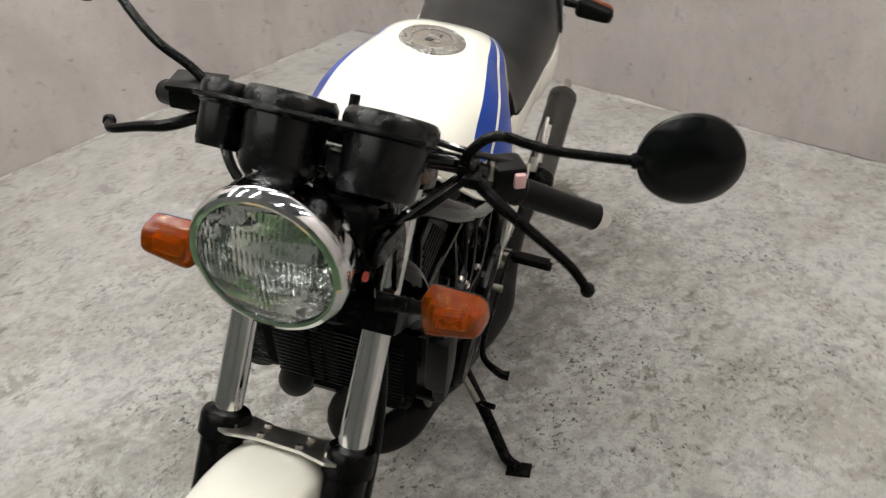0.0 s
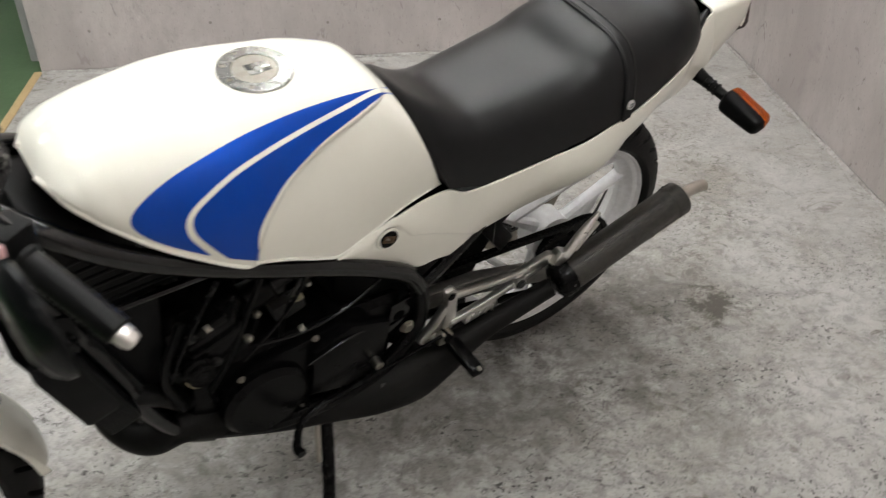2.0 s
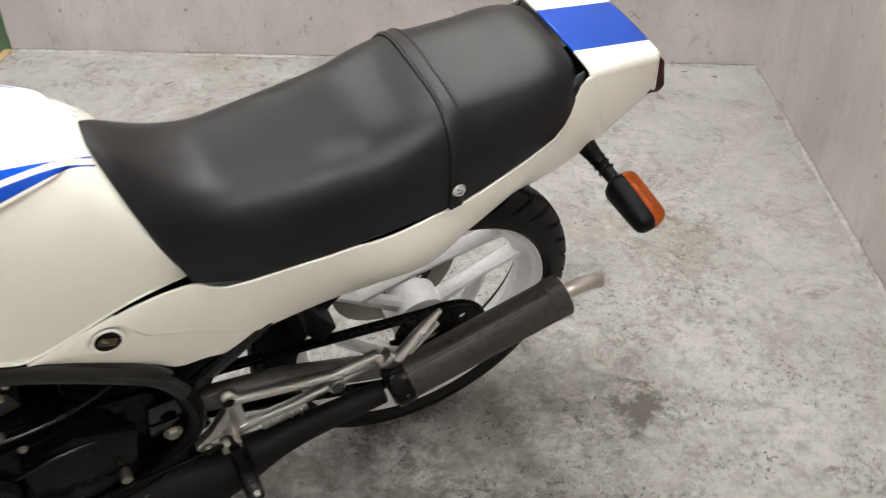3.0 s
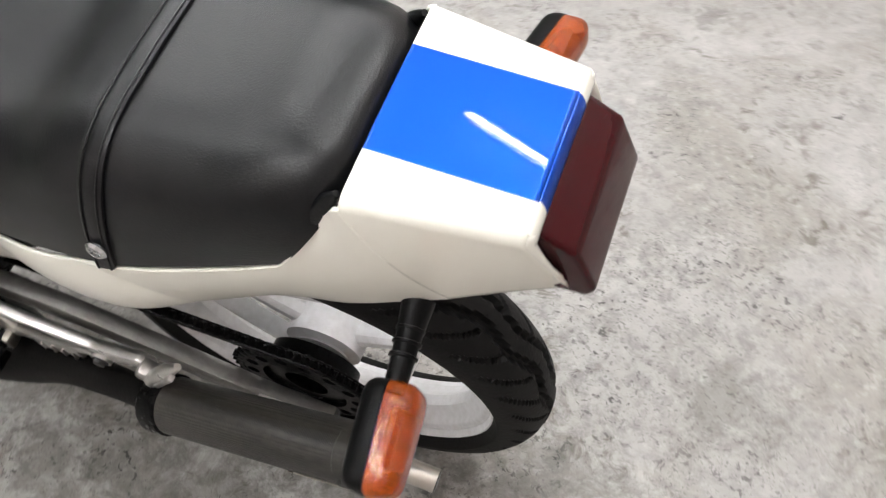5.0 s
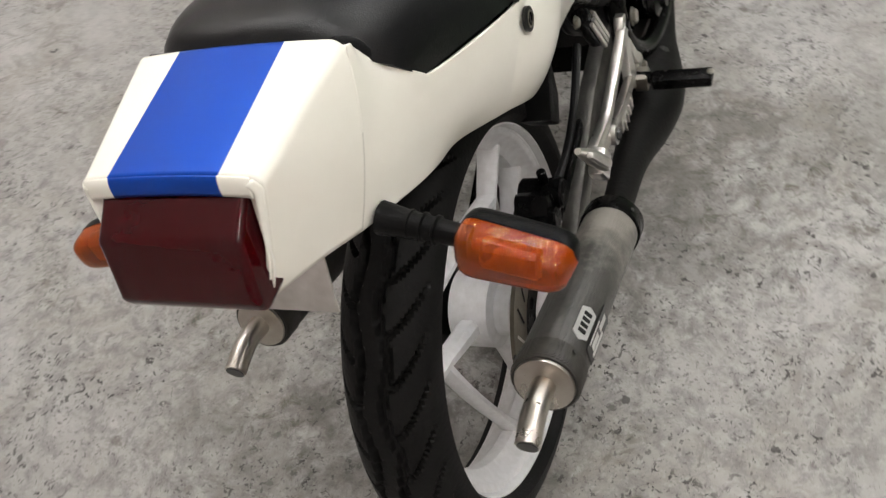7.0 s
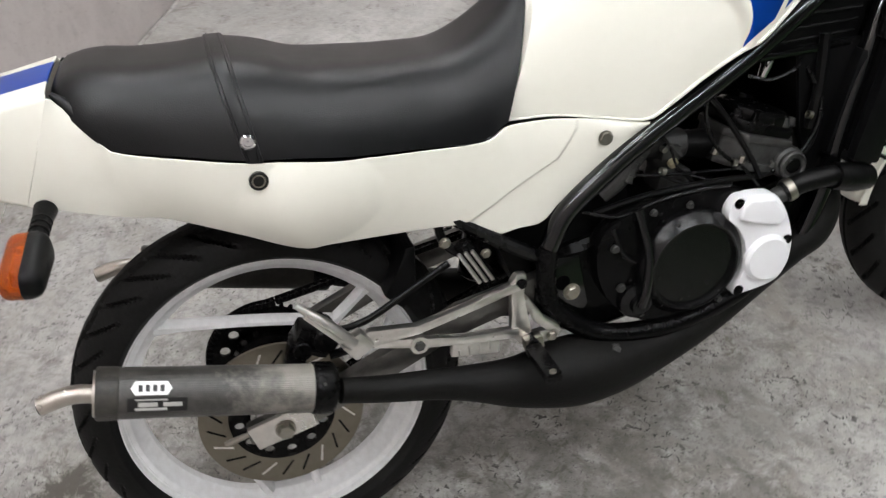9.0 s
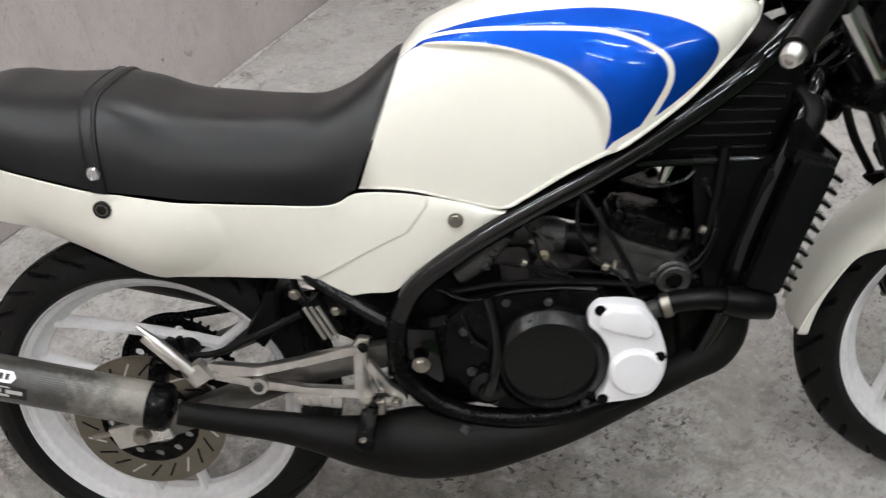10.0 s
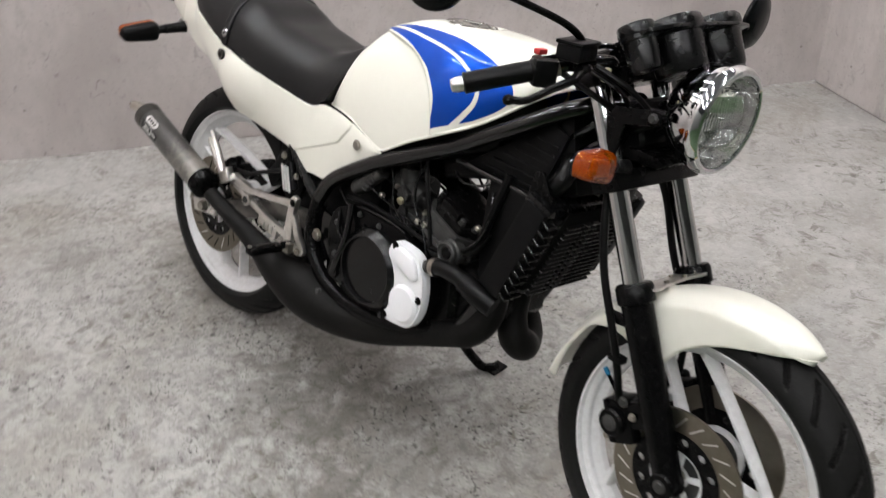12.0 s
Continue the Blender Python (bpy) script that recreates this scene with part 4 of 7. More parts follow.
def indicator(root, tip, lens_dir, m=None, root_r=0.012, high=0.0235, deep=0.027, back=0.85, fill=0.97):
    """A ringed stalk with a rounded black shell and an amber lens that narrows outwards."""
    root, tip, look_at = Vector(root), Vector(tip), Vector(lens_dir).normalized()
    d = (tip - root).normalized()
    look_at = (look_at - d * look_at.dot(d)).normalized()
    L = (tip - root).length
    ob = part("turn_signal", tube([root, root + d * L * 0.2, root + d * L * 0.50], (root_r * 1.25, root_r * 0.95, root_r * 0.8), 16, 4), black_plastic, bike, "amber turn signal on a black rubber stalk", m=m)
    for k in range(3):
        p = root + d * L * (0.16 + 0.07 * k)
        part("stalk_ring", lathe([(root_r * 0.7, -0.003), (root_r * 1.08, -0.001), (root_r * 1.08, 0.001), (root_r * 0.7, 0.003)], p, d, 16), hose_rubber, ob)
    up = look_at.cross(d).normalized()
    T = Matrix((Vector((*d, 0)), Vector((*up, 0)), Vector((*look_at, 0)), Vector((0, 0, 0, 1)))).transposed()
    T.translation = root
    x0, x1 = L * 0.42, L

    def half_body(depth, flat, low, grow):
        """Half of a rounded body on one side of the parting line."""
        def fn(u, v):
            c = 2 * u - 1
            end = max(1 - abs(c) ** 9.0, 0.0) ** 0.5
            x = x0 + (x1 - x0) * u
            h = high * grow * (1.12 - 0.36 * u) * (0.80 + 0.20 * end) if end > 0 else high * 0.55
            a = math.pi * v
            ca, sa = math.cos(a), math.sin(a)
            k = 0.62
            return T @ Vector((x, math.copysign(abs(ca) ** k, ca) * h * max(end, 0.05), low + sa ** flat * depth * max(end, 0.02)))
        bm, rows = surf(fn, 26, 21)
        bm.faces.new([r[0] for r in rows] + [r[-1] for r in rows[::-1]])
        for r in (rows[0][::-1], rows[-1]):
            bm.faces.new(r)
        return bm

    part("shell", half_body(-deep * back, 0.75, 0.0005 - deep * (0.85 - back), 1.0), black_plastic, ob, angle=50)
    part("lens", half_body(deep * (1.85 - back), 0.45, 0.001 - deep * (0.85 - back), fill), amber, ob, "amber lens", angle=50)
    inner = block(((x1 - x0) * 0.50, high * 0.8, 0.010), ((x0 + x1) / 2, 0, 0.010), 0.003, segs=1)
    inner.transform(T)
    part("reflector", inner, amber_inner, ob)
    return ob


indicator((-0.893, 0.088, 0.713), (-0.908, 0.252, 0.692), (-1, -0.08, 0.12))
indicator((-0.900, -0.092, 0.721), (-0.921, -0.258, 0.693), (-1, 0.08, 0.12))

# ---- frame ----
rail_pts = [(0.375, 0.030, 0.875), (0.315, 0.085, 0.846), (0.232, 0.118, 0.792), (0.091, 0.128, 0.711), (-0.076, 0.130, 0.629), (-0.161, 0.130, 0.580), (-0.219, 0.130, 0.538), (-0.250, 0.130, 0.490), (-0.261, 0.130, 0.433),
            (-0.250, 0.134, 0.381), (-0.190, 0.142, 0.326), (-0.103, 0.146, 0.305), (-0.02, 0.146, 0.306), (0.055, 0.142, 0.322), (0.14, 0.12, 0.345)]
frame_body = part("frame", rod(HEAD_AT + Vector(RAKE) * -0.075, HEAD_AT + Vector(RAKE) * 0.085, 0.028, 24), black_gloss, bike, "glossy black tubular steel frame")
both("main_rail", lambda: tube(rail_pts[:8], 0.0162, 14, 5), black_gloss, frame_body)
both("lower_rail", lambda: tube(rail_pts[7:], 0.0158, 14, 5), black_satin, frame_body, "dull black lower frame loop")
both("down_tube", lambda: tube([(0.385, 0.022, 0.82), (0.345, 0.085, 0.755), (0.300, 0.106, 0.66), (0.262, 0.110, 0.56), (0.225, 0.112, 0.44), (0.175, 0.112, 0.35), (0.13, 0.112, 0.315)], 0.0150, 14), black_gloss, frame_body)
both("gusset_tube", lambda: tube([(0.105, 0.106, 0.690), (0.20, 0.100, 0.682), (0.300, 0.092, 0.674)], 0.0065, 10), black_gloss, frame_body)
both("seat_tube", lambda: tube([(-0.245, 0.118, 0.46), (-0.30, 0.118, 0.50), (-0.363, 0.115, 0.552), (-0.42, 0.110, 0.60), (-0.6, 0.10, 0.68), (-0.9, 0.08, 0.76)], 0.0115, 10), black_semi, frame_body)
both("pivot_plate", lambda: prism([(-0.27, 0.47), (-0.20, 0.46), (-0.195, 0.37), (-0.23, 0.33), (-0.285, 0.37)], 0.118, 0.126, "y", 0.003), black_gloss, frame_body)
both("lower_bracket", lambda: prism([(-0.215, 0.345), (-0.175, 0.335), (-0.155, 0.285), (-0.175, 0.265), (-0.205, 0.28)], 0.135, 0.142, "y", 0.002), black_satin, frame_body)
for s in (1, -1):
    bolt((-0.226, s * 0.142, 0.412), (0, s, 0), 0.011, 0.008, bolt_steel, frame_body, name="pivot_bolt")
    bolt((-0.172, s * 0.165, 0.300), (0, s, 0.5), 0.008, 0.007, dull_alloy, frame_body, name="pipe_bolt")

# ribbed black side shields under the tank
for s in (1, -1):
    sh = part("tank_shield", prism([(0.118, 0.690), (0.292, 0.676), (0.330, 0.800), (0.290, 0.820), (0.245, 0.785)], s * 0.086, s * 0.092, "y", 0.002), black_plastic, bike, "black ribbed plastic shield under the tank")
    for k in range(6):
        z = 0.70 + 0.017 * k
        part("rib", rod((0.155 + 0.022 * k, s * 0.0925, z), (0.285 + 0.006 * k, s * 0.0925, z - 0.008), 0.0028, 8), black_plastic, sh)
part("airbox", block((0.30, 0.17, 0.14), (0.02, 0, 0.735), 0.03, pose(0, 0, 0, 0, -22, 0)), black_plastic, bike)
part("intake_duct", block((0.15, 0.165, 0.15), (0.275, 0, 0.750), 0.02, pose(0, 0, 0, 0, -18, 0)), black_plastic, bike)
part("reed_block", block((0.11, 0.14, 0.10), (-0.15, 0, 0.575), 0.015, pose(0, 0, 0, 0, 18, 0)), black_satin, bike)
part("coil_bracket", block((0.14, 0.10, 0.055), (0.085, 0, 0.668), 0.01, pose(0, 0, 0, 0, -18, 0)), black_satin, bike)
part("front_crankcase", block((0.15, 0.20, 0.13), (0.155, 0, 0.425), 0.025, pose(0, 0, 0, 0, -20, 0), 3), black_satin, bike)
# added black body: stands in for deep shade and closes the view through the frame
part("inner_shield", prism([(-0.36, 0.60), (-0.10, 0.63), (-0.10, 0.50), (-0.24, 0.40), (-0.30, 0.42), (-0.33, 0.53)], -0.095, 0.095, "y", 0.01), black_plastic, bike, "black filler body added for the darkness behind the engine")
part("battery_box", block((0.20, 0.17, 0.14), (-0.38, 0, 0.63), 0.02, pose(0, 0, 0, 0, 10, 0)), black_plastic, bike)

# ---- engine ----
engine = part("engine", block((0.40, 0.235, 0.17), (-0.03, 0, 0.40), 0.03, pose(0, 0, 0, 0, -4, 0), 3), black_satin, bike, "black two-stroke twin engine with dull alloy barrels")
case_line = [(-0.185, 0.455), (-0.165, 0.50), (-0.10, 0.522), (0.02, 0.520), (0.07, 0.50), (0.125, 0.45), (0.135, 0.39), (0.105, 0.335), (0.03, 0.315), (-0.06, 0.312), (-0.13, 0.335), (-0.175, 0.39)]
case_smooth = [tuple(p) for p in curve(case_line, 4, True)]
part("clutch_case", prism(case_smooth, -0.115, -0.150, "y", 0.006), black_satin, engine, "glossy black clutch case")
part("clutch_cover", lathe([(0, 0.0), (0.088, 0.0), (0.088, 0.008), (0.085, 0.014), (0.072, 0.026), (0.069, 0.025), (0.067, 0.017), (0.03, 0.017), (0, 0.0165)], (-0.034, -0.148, 0.412), (0, -1, 0), 56), black_semi, engine, "round black clutch cover")
for k in range(5):
    a = radians(40 + 72 * k)
    bolt((-0.034 + 0.093 * math.cos(a) - 0.006, -0.149, 0.412 + 0.085 * math.sin(a)), (0, -1, 0), 0.005, 0.006, black_satin, engine, name="case_bolt")
pump_line = [(0.0255, 0.474), (0.0275, 0.492), (0.040, 0.5055), (0.054, 0.506), (0.098, 0.498), (0.116, 0.478), (0.128, 0.448), (0.1345, 0.412), (0.130, 0.378), (0.113, 0.349), (0.086, 0.340), (0.036, 0.338),
             (0.034, 0.349), (0.044, 0.362), (0.053, 0.392), (0.052, 0.428), (0.040, 0.456)]
pump = part("pump_cover", prism([tuple(p) for p in curve(pump_line, 3, True)], -0.146, -0.170, "y", 0.003), cover_paint, engine, "matt white painted water pump cover")
part("raised_pad", prism([(0.044, 0.494), (0.060, 0.502), (0.098, 0.492), (0.112, 0.472), (0.118, 0.455), (0.106, 0.446), (0.088, 0.452), (0.058, 0.462), (0.040, 0.472)], -0.168, -0.179, "y", 0.005, 3), cover_paint, pump)
part("pump_dome", lathe([(0, 0), (0.040, 0), (0.039, 0.006), (0.034, 0.011), (0, 0.0115)], (0.089, -0.168, 0.390), (0, -1, 0), 40), cover_paint, pump)
for x, z in ((0.042, 0.497), (0.040, 0.3455), (0.125, 0.412)):
    part("pump_screw", joined(lathe([(0, 0), (0.0085, 0), (0.0085, 0.001), (0, 0.001)], (x, -0.1705, z), (0, -1, 0), 16), rod((x, -0.170, z), (x, -0.175, z), 0.005, 8)), black_satin, pump)
part("outlet", rod((0.112, -0.150, 0.478), (0.130, -0.152, 0.484), 0.0135, 16), dull_alloy, pump)
part("hose_clamp", lathe([(0.0175, -0.006), (0.0185, -0.006), (0.0185, 0.006), (0.0175, 0.006)], (0.138, -0.152, 0.487), (1, -0.06, 0.28), 24), bolt_steel, engine, "bright steel hose clamp")
part("coolant_hose", tube([(0.128, -0.152, 0.484), (0.155, -0.154, 0.493), (0.20, -0.156, 0.494), (0.235, -0.152, 0.482), (0.27, -0.145, 0.470)], 0.0165, 14), hose_rubber, engine)
part("hose_elbow", tube([(0.215, -0.154, 0.490), (0.25, -0.150, 0.478), (0.285, -0.142, 0.466)], (0.021, 0.023, 0.021), 16), hose_rubber, engine)
# left side covers
left_line = [(-0.16, 0.46), (-0.12, 0.49), (0.0, 0.485), (0.10, 0.455), (0.125, 0.40), (0.105, 0.34), (0.03, 0.315), (-0.08, 0.315), (-0.15, 0.345), (-0.175, 0.40)]
part("left_case", prism([tuple(p) for p in curve(left_line, 4, True)], 0.112, 0.140, "y", 0.008), black_satin, engine, "black left engine case")
part("generator_cover", lathe([(0, 0), (0.075, 0), (0.075, 0.012), (0.066, 0.022), (0, 0.024)], (0.05, 0.138, 0.395), (0, 1, 0), 44), black_satin, engine, "round black generator cover")
part("sprocket_cover", prism([(-0.18, 0.47), (-0.10, 0.50), (-0.03, 0.47), (-0.03, 0.36), (-0.10, 0.335), (-0.17, 0.36)], 0.136, 0.158, "y", 0.008), black_satin, engine)
part("oil_pump_cap", lathe([(0, 0), (0.018, 0), (0.017, 0.006), (0, 0.008)], (0.150, 0.116, 0.484), (0.3, 1, 0.2), 28), brass, engine, "yellowed round cover on the engine's left")
part("shift_shaft", rod((-0.15, 0.158, 0.385), (-0.15, 0.178, 0.385), 0.008), bolt_steel, engine)
part("shift_rod", rod((-0.29, 0.168, 0.372), (-0.05, 0.172, 0.345), 0.0035, 10), black_satin, engine)
part("shift_pedal", tube([(-0.05, 0.170, 0.345), (0.0, 0.18, 0.335), (0.03, 0.215, 0.335), (0.032, 0.235, 0.335)], (0.006, 0.006, 0.008, 0.009), 10), black_satin, engine)
for x, z in ((-0.125, 0.478), (-0.04, 0.492), (0.09, 0.47), (-0.158, 0.375), (-0.02, 0.318)):
    bolt((x, 0.142, z), (0, 1, 0), 0.005, 0.005, bolt_steel, engine, name="case_bolt")
# barrels, heads, carburettors, for both cylinders
tilt = pose(0, 0, 0, 0, 22, 0)
for s in (1, -1):
    AX = Vector((0.375, 0, 0.927))
    # the left barrel has the darker material
    metal = dull_alloy if s < 0 else black_satin
    foot = Matrix.Translation((0.100, s * 0.066, 0.524)) @ tilt
    eight = [(0.066, 0.026), (0.040, 0.062), (-0.034, 0.062), (-0.062, 0.034), (-0.062, -0.034), (-0.034, -0.062), (0.040, -0.062), (0.066, -0.026)]
    body = joined(prism(eight, -0.004, 0.050, "z", 0.006), prism([(x * 1.10, y * 1.08) for x, y in eight], -0.006, 0.008, "z", 0.003), prism([(x * 1.06, y * 1.06) for x, y in eight], 0.038, 0.050, "z", 0.003),
                  block((0.052, 0.020, 0.030), (0.048, s * 0.058, 0.016), 0.008), rod((0.048, s * 0.045, 0.016), (0.048, s * 0.072, 0.016), 0.026, 28))
    body.transform(foot)
    cyl = part("barrel", body, metal, engine, "dull grey cast cylinder barrel" if s < 0 else "black cylinder barrel")
    for dx, dy in ((0.070, 0.030), (-0.066, 0.036), (-0.036, 0.064), (0.020, 0.066)):
        q = foot @ Vector((dx, s * dy, 0.006))
        bolt(q, AX, 0.0055, 0.010, bolt_steel if dx < 0 else dull_alloy, cyl, name="base_nut")
    ring = foot @ Vector((0.048, s * 0.073, 0.016))
    part("power_valve", lathe([(0.013, 0), (0.023, 0), (0.023, 0.006), (0.020, 0.009), (0.017, 0.006), (0.013, 0.006)], ring, (0, s, 0), 28), metal, cyl)
    part("valve_pulley", rod(ring, ring + Vector((0, s * 0.007, 0)), 0.012, 20), black_satin, cyl)
    top = joined(prism([(x * 0.98, y * 0.98) for x, y in eight], 0.050, 0.068, "z", 0.004), prism([(x * 0.80, y * 0.80) for x, y in eight], 0.066, 0.084, "z", 0.007), block((0.050, 0.016, 0.020), (-0.005, s * 0.052, 0.076), 0.004))
    top.transform(foot)
    head = part("cylinder_head", top, black_satin, engine, "black finned cylinder head")
    for dx, dy in ((-0.050, -0.030), (-0.050, 0.034), (0.052, -0.030), (0.052, 0.034), (0.0, 0.054), (-0.026, 0.050), (0.028, 0.050)):
        bolt(foot @ Vector((dx, s * dy, 0.068)), AX, 0.0065, 0.012, dull_alloy if dx > 0 else black_semi, head, name="head_nut")
    plug = part("spark_plug_cap", tube([(0.150, s * 0.060, 0.640), (0.162, s * 0.060, 0.670), (0.150, s * 0.055, 0.69)], (0.008, 0.011, 0.008), 12), chrome if s < 0 else hose_rubber, engine)
    part("plug_lead", tube([(0.150, s * 0.055, 0.69), (0.11, s * 0.05, 0.705), (0.05, s * 0.03, 0.70)], 0.0035, 8), hose_rubber, plug)
    carb = part("carburettor", joined(rod((-0.074, s * 0.068, 0.590), (0.004, s * 0.067, 0.568), 0.025, 24), rod((-0.028, s * 0.068, 0.545), (-0.052, s * 0.068, 0.622), 0.0225, 24), block((0.030, 0.016, 0.026), (-0.030, s * 0.094, 0.572), 0.004, pose(0, 0, 0, 0, 18, 0))), dull_alloy if s < 0 else black_semi, engine, "grimy alloy carburettor")
    part("float_bowl", block((0.055, 0.05, 0.04), (-0.022, s * 0.068, 0.522), 0.008, pose(0, 0, 0, 0, 18, 0)), dull_alloy, carb)
    part("slide_cap", rod((-0.045, s * 0.068, 0.615), (-0.058, s * 0.068, 0.652), 0.021, 18), black_satin, carb)
    part("intake_boot", rod((0.0, s * 0.066, 0.568), (0.06, s * 0.064, 0.552), 0.023, 18, 0.026), hose_rubber, carb)
    part("air_boot", rod((-0.07, s * 0.068, 0.59), (-0.14, s * 0.064, 0.615), 0.026, 18, 0.030), hose_rubber, carb)
    part("fuel_tap", rod((-0.03, s * 0.099, 0.56), (-0.03, s * 0.108, 0.556), 0.008, 10), brass, carb)
part("breather_hose", tube([(-0.155, -0.110, 0.545), (-0.125, -0.115, 0.565), (-0.085, -0.112, 0.605)], 0.017, 14), dull_alloy, engine)
for pts, r in (([(0.02, -0.10, 0.67), (0.05, -0.118, 0.62), (0.085, -0.13, 0.55), (0.10, -0.135, 0.51)], 0.0045),
               ([(-0.06, -0.105, 0.55), (-0.02, -0.125, 0.53), (0.05, -0.135, 0.515)], 0.003),
               ([(-0.17, -0.12, 0.52), (-0.08, -0.132, 0.532), (0.03, -0.135, 0.525), (0.12, -0.13, 0.512), (0.19, -0.12, 0.53), (0.22, -0.11, 0.58)], 0.005),
               ([(0.23, -0.10, 0.70), (0.215, -0.11, 0.62), (0.20, -0.11, 0.56)], 0.009),
               ([(0.02, 0.10, 0.67), (0.06, 0.118, 0.60), (0.10, 0.13, 0.52), (0.13, 0.12, 0.44)], 0.0045),
               ([(0.16, 0.10, 0.60), (0.20, 0.12, 0.52), (0.18, 0.13, 0.44)], 0.007)):
    part("cable", tube(pts, r, 8), hose_rubber, engine)
part("bypass_hose", tube([(0.285, 0.10, 0.50), (0.245, 0.112, 0.500), (0.205, 0.112, 0.470), (0.175, 0.105, 0.43), (0.16, 0.09, 0.40)], 0.017, 12), hose_rubber, engine)
part("throttle_spring", tube([(-0.085, -0.118, 0.612), (-0.105, -0.122, 0.585), (-0.118, -0.124, 0.560)], 0.010, 10), dull_alloy, engine, "ribbed grey hose sleeve")
for k in range(7):
    p = Vector((-0.085, -0.118, 0.612)).lerp(Vector((-0.118, -0.124, 0.560)), k / 6)
    part("sleeve_ring", lathe([(0.009, -0.0016), (0.0118, 0), (0.009, 0.0016)], p, (-0.033, -0.006, -0.052), 14), dull_alloy, engine)
for x, y, z, r in ((-0.155, -0.152, 0.470, 0.006), (-0.150, -0.152, 0.400, 0.006), (-0.12, -0.152, 0.345, 0.005), (-0.03, -0.152, 0.508, 0.005), (0.015, -0.152, 0.328, 0.005), (-0.09, -0.152, 0.512, 0.005)):
    bolt((x, y, z), (0, -1, 0), r, 0.006, dull_alloy, engine, name="case_bolt")
part("kick_boss", lathe([(0, 0), (0.030, 0), (0.028, 0.010), (0.016, 0.016), (0.014, 0.024), (0, 0.024)], (-0.128, -0.150, 0.372), (0, -1, 0), 28), black_semi, engine, "round black kick starter boss")
part("kick_lever", tube([(-0.128, -0.172, 0.372), (-0.118, -0.174, 0.40), (-0.108, -0.168, 0.45), (-0.112, -0.160, 0.50), (-0.116, -0.155, 0.525)], (0.009, 0.008, 0.007, 0.007, 0.008), 12), black_gloss, engine, "black kick starter lever")
for s in (1, -1):
    part("carb_link", rod((-0.04, s * 0.10, 0.60), (-0.015, s * 0.102, 0.565), 0.0035, 8), dull_alloy, engine)
    part("vent_hose", tube([(-0.02, s * 0.095, 0.545), (0.0, s * 0.108, 0.52), (0.005, s * 0.112, 0.49)], 0.0035, 8), hose_rubber, engine)
    part("idle_screw", rod((-0.045, s * 0.098, 0.585), (-0.045, s * 0.110, 0.585), 0.0045, 10), bolt_steel, engine)
# thin looms and pipes that catch the light among the cylinders
for pts, r in (([(-0.17, -0.118, 0.59), (-0.10, -0.124, 0.565), (-0.02, -0.128, 0.548), (0.06, -0.130, 0.535)], 0.0026),
               ([(-0.08, -0.110, 0.65), (-0.045, -0.118, 0.60), (-0.03, -0.124, 0.555), (0.01, -0.130, 0.53)], 0.0022),
               ([(0.03, -0.105, 0.665), (0.02, -0.118, 0.615), (0.035, -0.126, 0.57), (0.075, -0.132, 0.53), (0.10, -0.140, 0.49)], 0.0032),
               ([(0.20, -0.10, 0.655), (0.215, -0.115, 0.61), (0.205, -0.122, 0.565), (0.17, -0.128, 0.53), (0.12, -0.132, 0.515)], 0.0036),
               ([(-0.19, -0.125, 0.53), (-0.14, -0.142, 0.515), (-0.08, -0.150, 0.528), (-0.01, -0.150, 0.528), (0.04, -0.148, 0.52)], 0.0030),
               ([(-0.155, -0.148, 0.50), (-0.145, -0.156, 0.46), (-0.125, -0.156, 0.44)], 0.0040),
               ([(0.10, -0.10, 0.665), (0.13, -0.112, 0.655), (0.17, -0.110, 0.66), (0.19, -0.10, 0.67)], 0.0028),
               ([(-0.18, 0.122, 0.55), (-0.10, 0.132, 0.52), (-0.02, 0.138, 0.515), (0.06, 0.134, 0.525)], 0.0030),
               ([(-0.05, 0.105, 0.65), (-0.02, 0.120, 0.59), (0.02, 0.130, 0.55), (0.08, 0.134, 0.50)], 0.0028),
               ([(0.10, 0.10, 0.66), (0.14, 0.118, 0.62), (0.17, 0.125, 0.57), (0.19, 0.118, 0.50)], 0.0036),
               ([(-0.16, 0.150, 0.47), (-0.08, 0.162, 0.478), (-0.02, 0.160, 0.455)], 0.0030)):
    part("wire", tube(pts, r, 8, 6), black_semi, engine)
for x, y, z in ((-0.06, -0.128, 0.562), (0.055, -0.134, 0.548), (0.195, -0.118, 0.585), (-0.02, 0.134, 0.52), (0.13, 0.126, 0.60)):
    part("cable_clip", lathe([(0.004, -0.004), (0.0062, -0.004), (0.0062, 0.004), (0.004, 0.004)], (x, y, z), (0.9, 0, -0.4), 12), bolt_steel, engine)

# ---- radiator ----
slant = pose(0, 0, 0, 0, 20, 0)
radiator = part("radiator", block((0.038, 0.285, 0.192), (0.304, 0, 0.590), 0.006, slant), black_satin, bike, "black radiator with fins behind the front wheel")
for s in (-1, 1):
    part("tank_side", block((0.052, 0.022, 0.200), (0.305, s * 0.146, 0.591), 0.008, slant), black_plastic, radiator)
part("top_tank", block((0.062, 0.300, 0.022), (0.336, 0, 0.684), 0.008, slant), black_semi, radiator)
part("bottom_rail", block((0.050, 0.290, 0.018), (0.273, 0, 0.499), 0.006, slant), black_plastic, radiator)
fin_ob = None
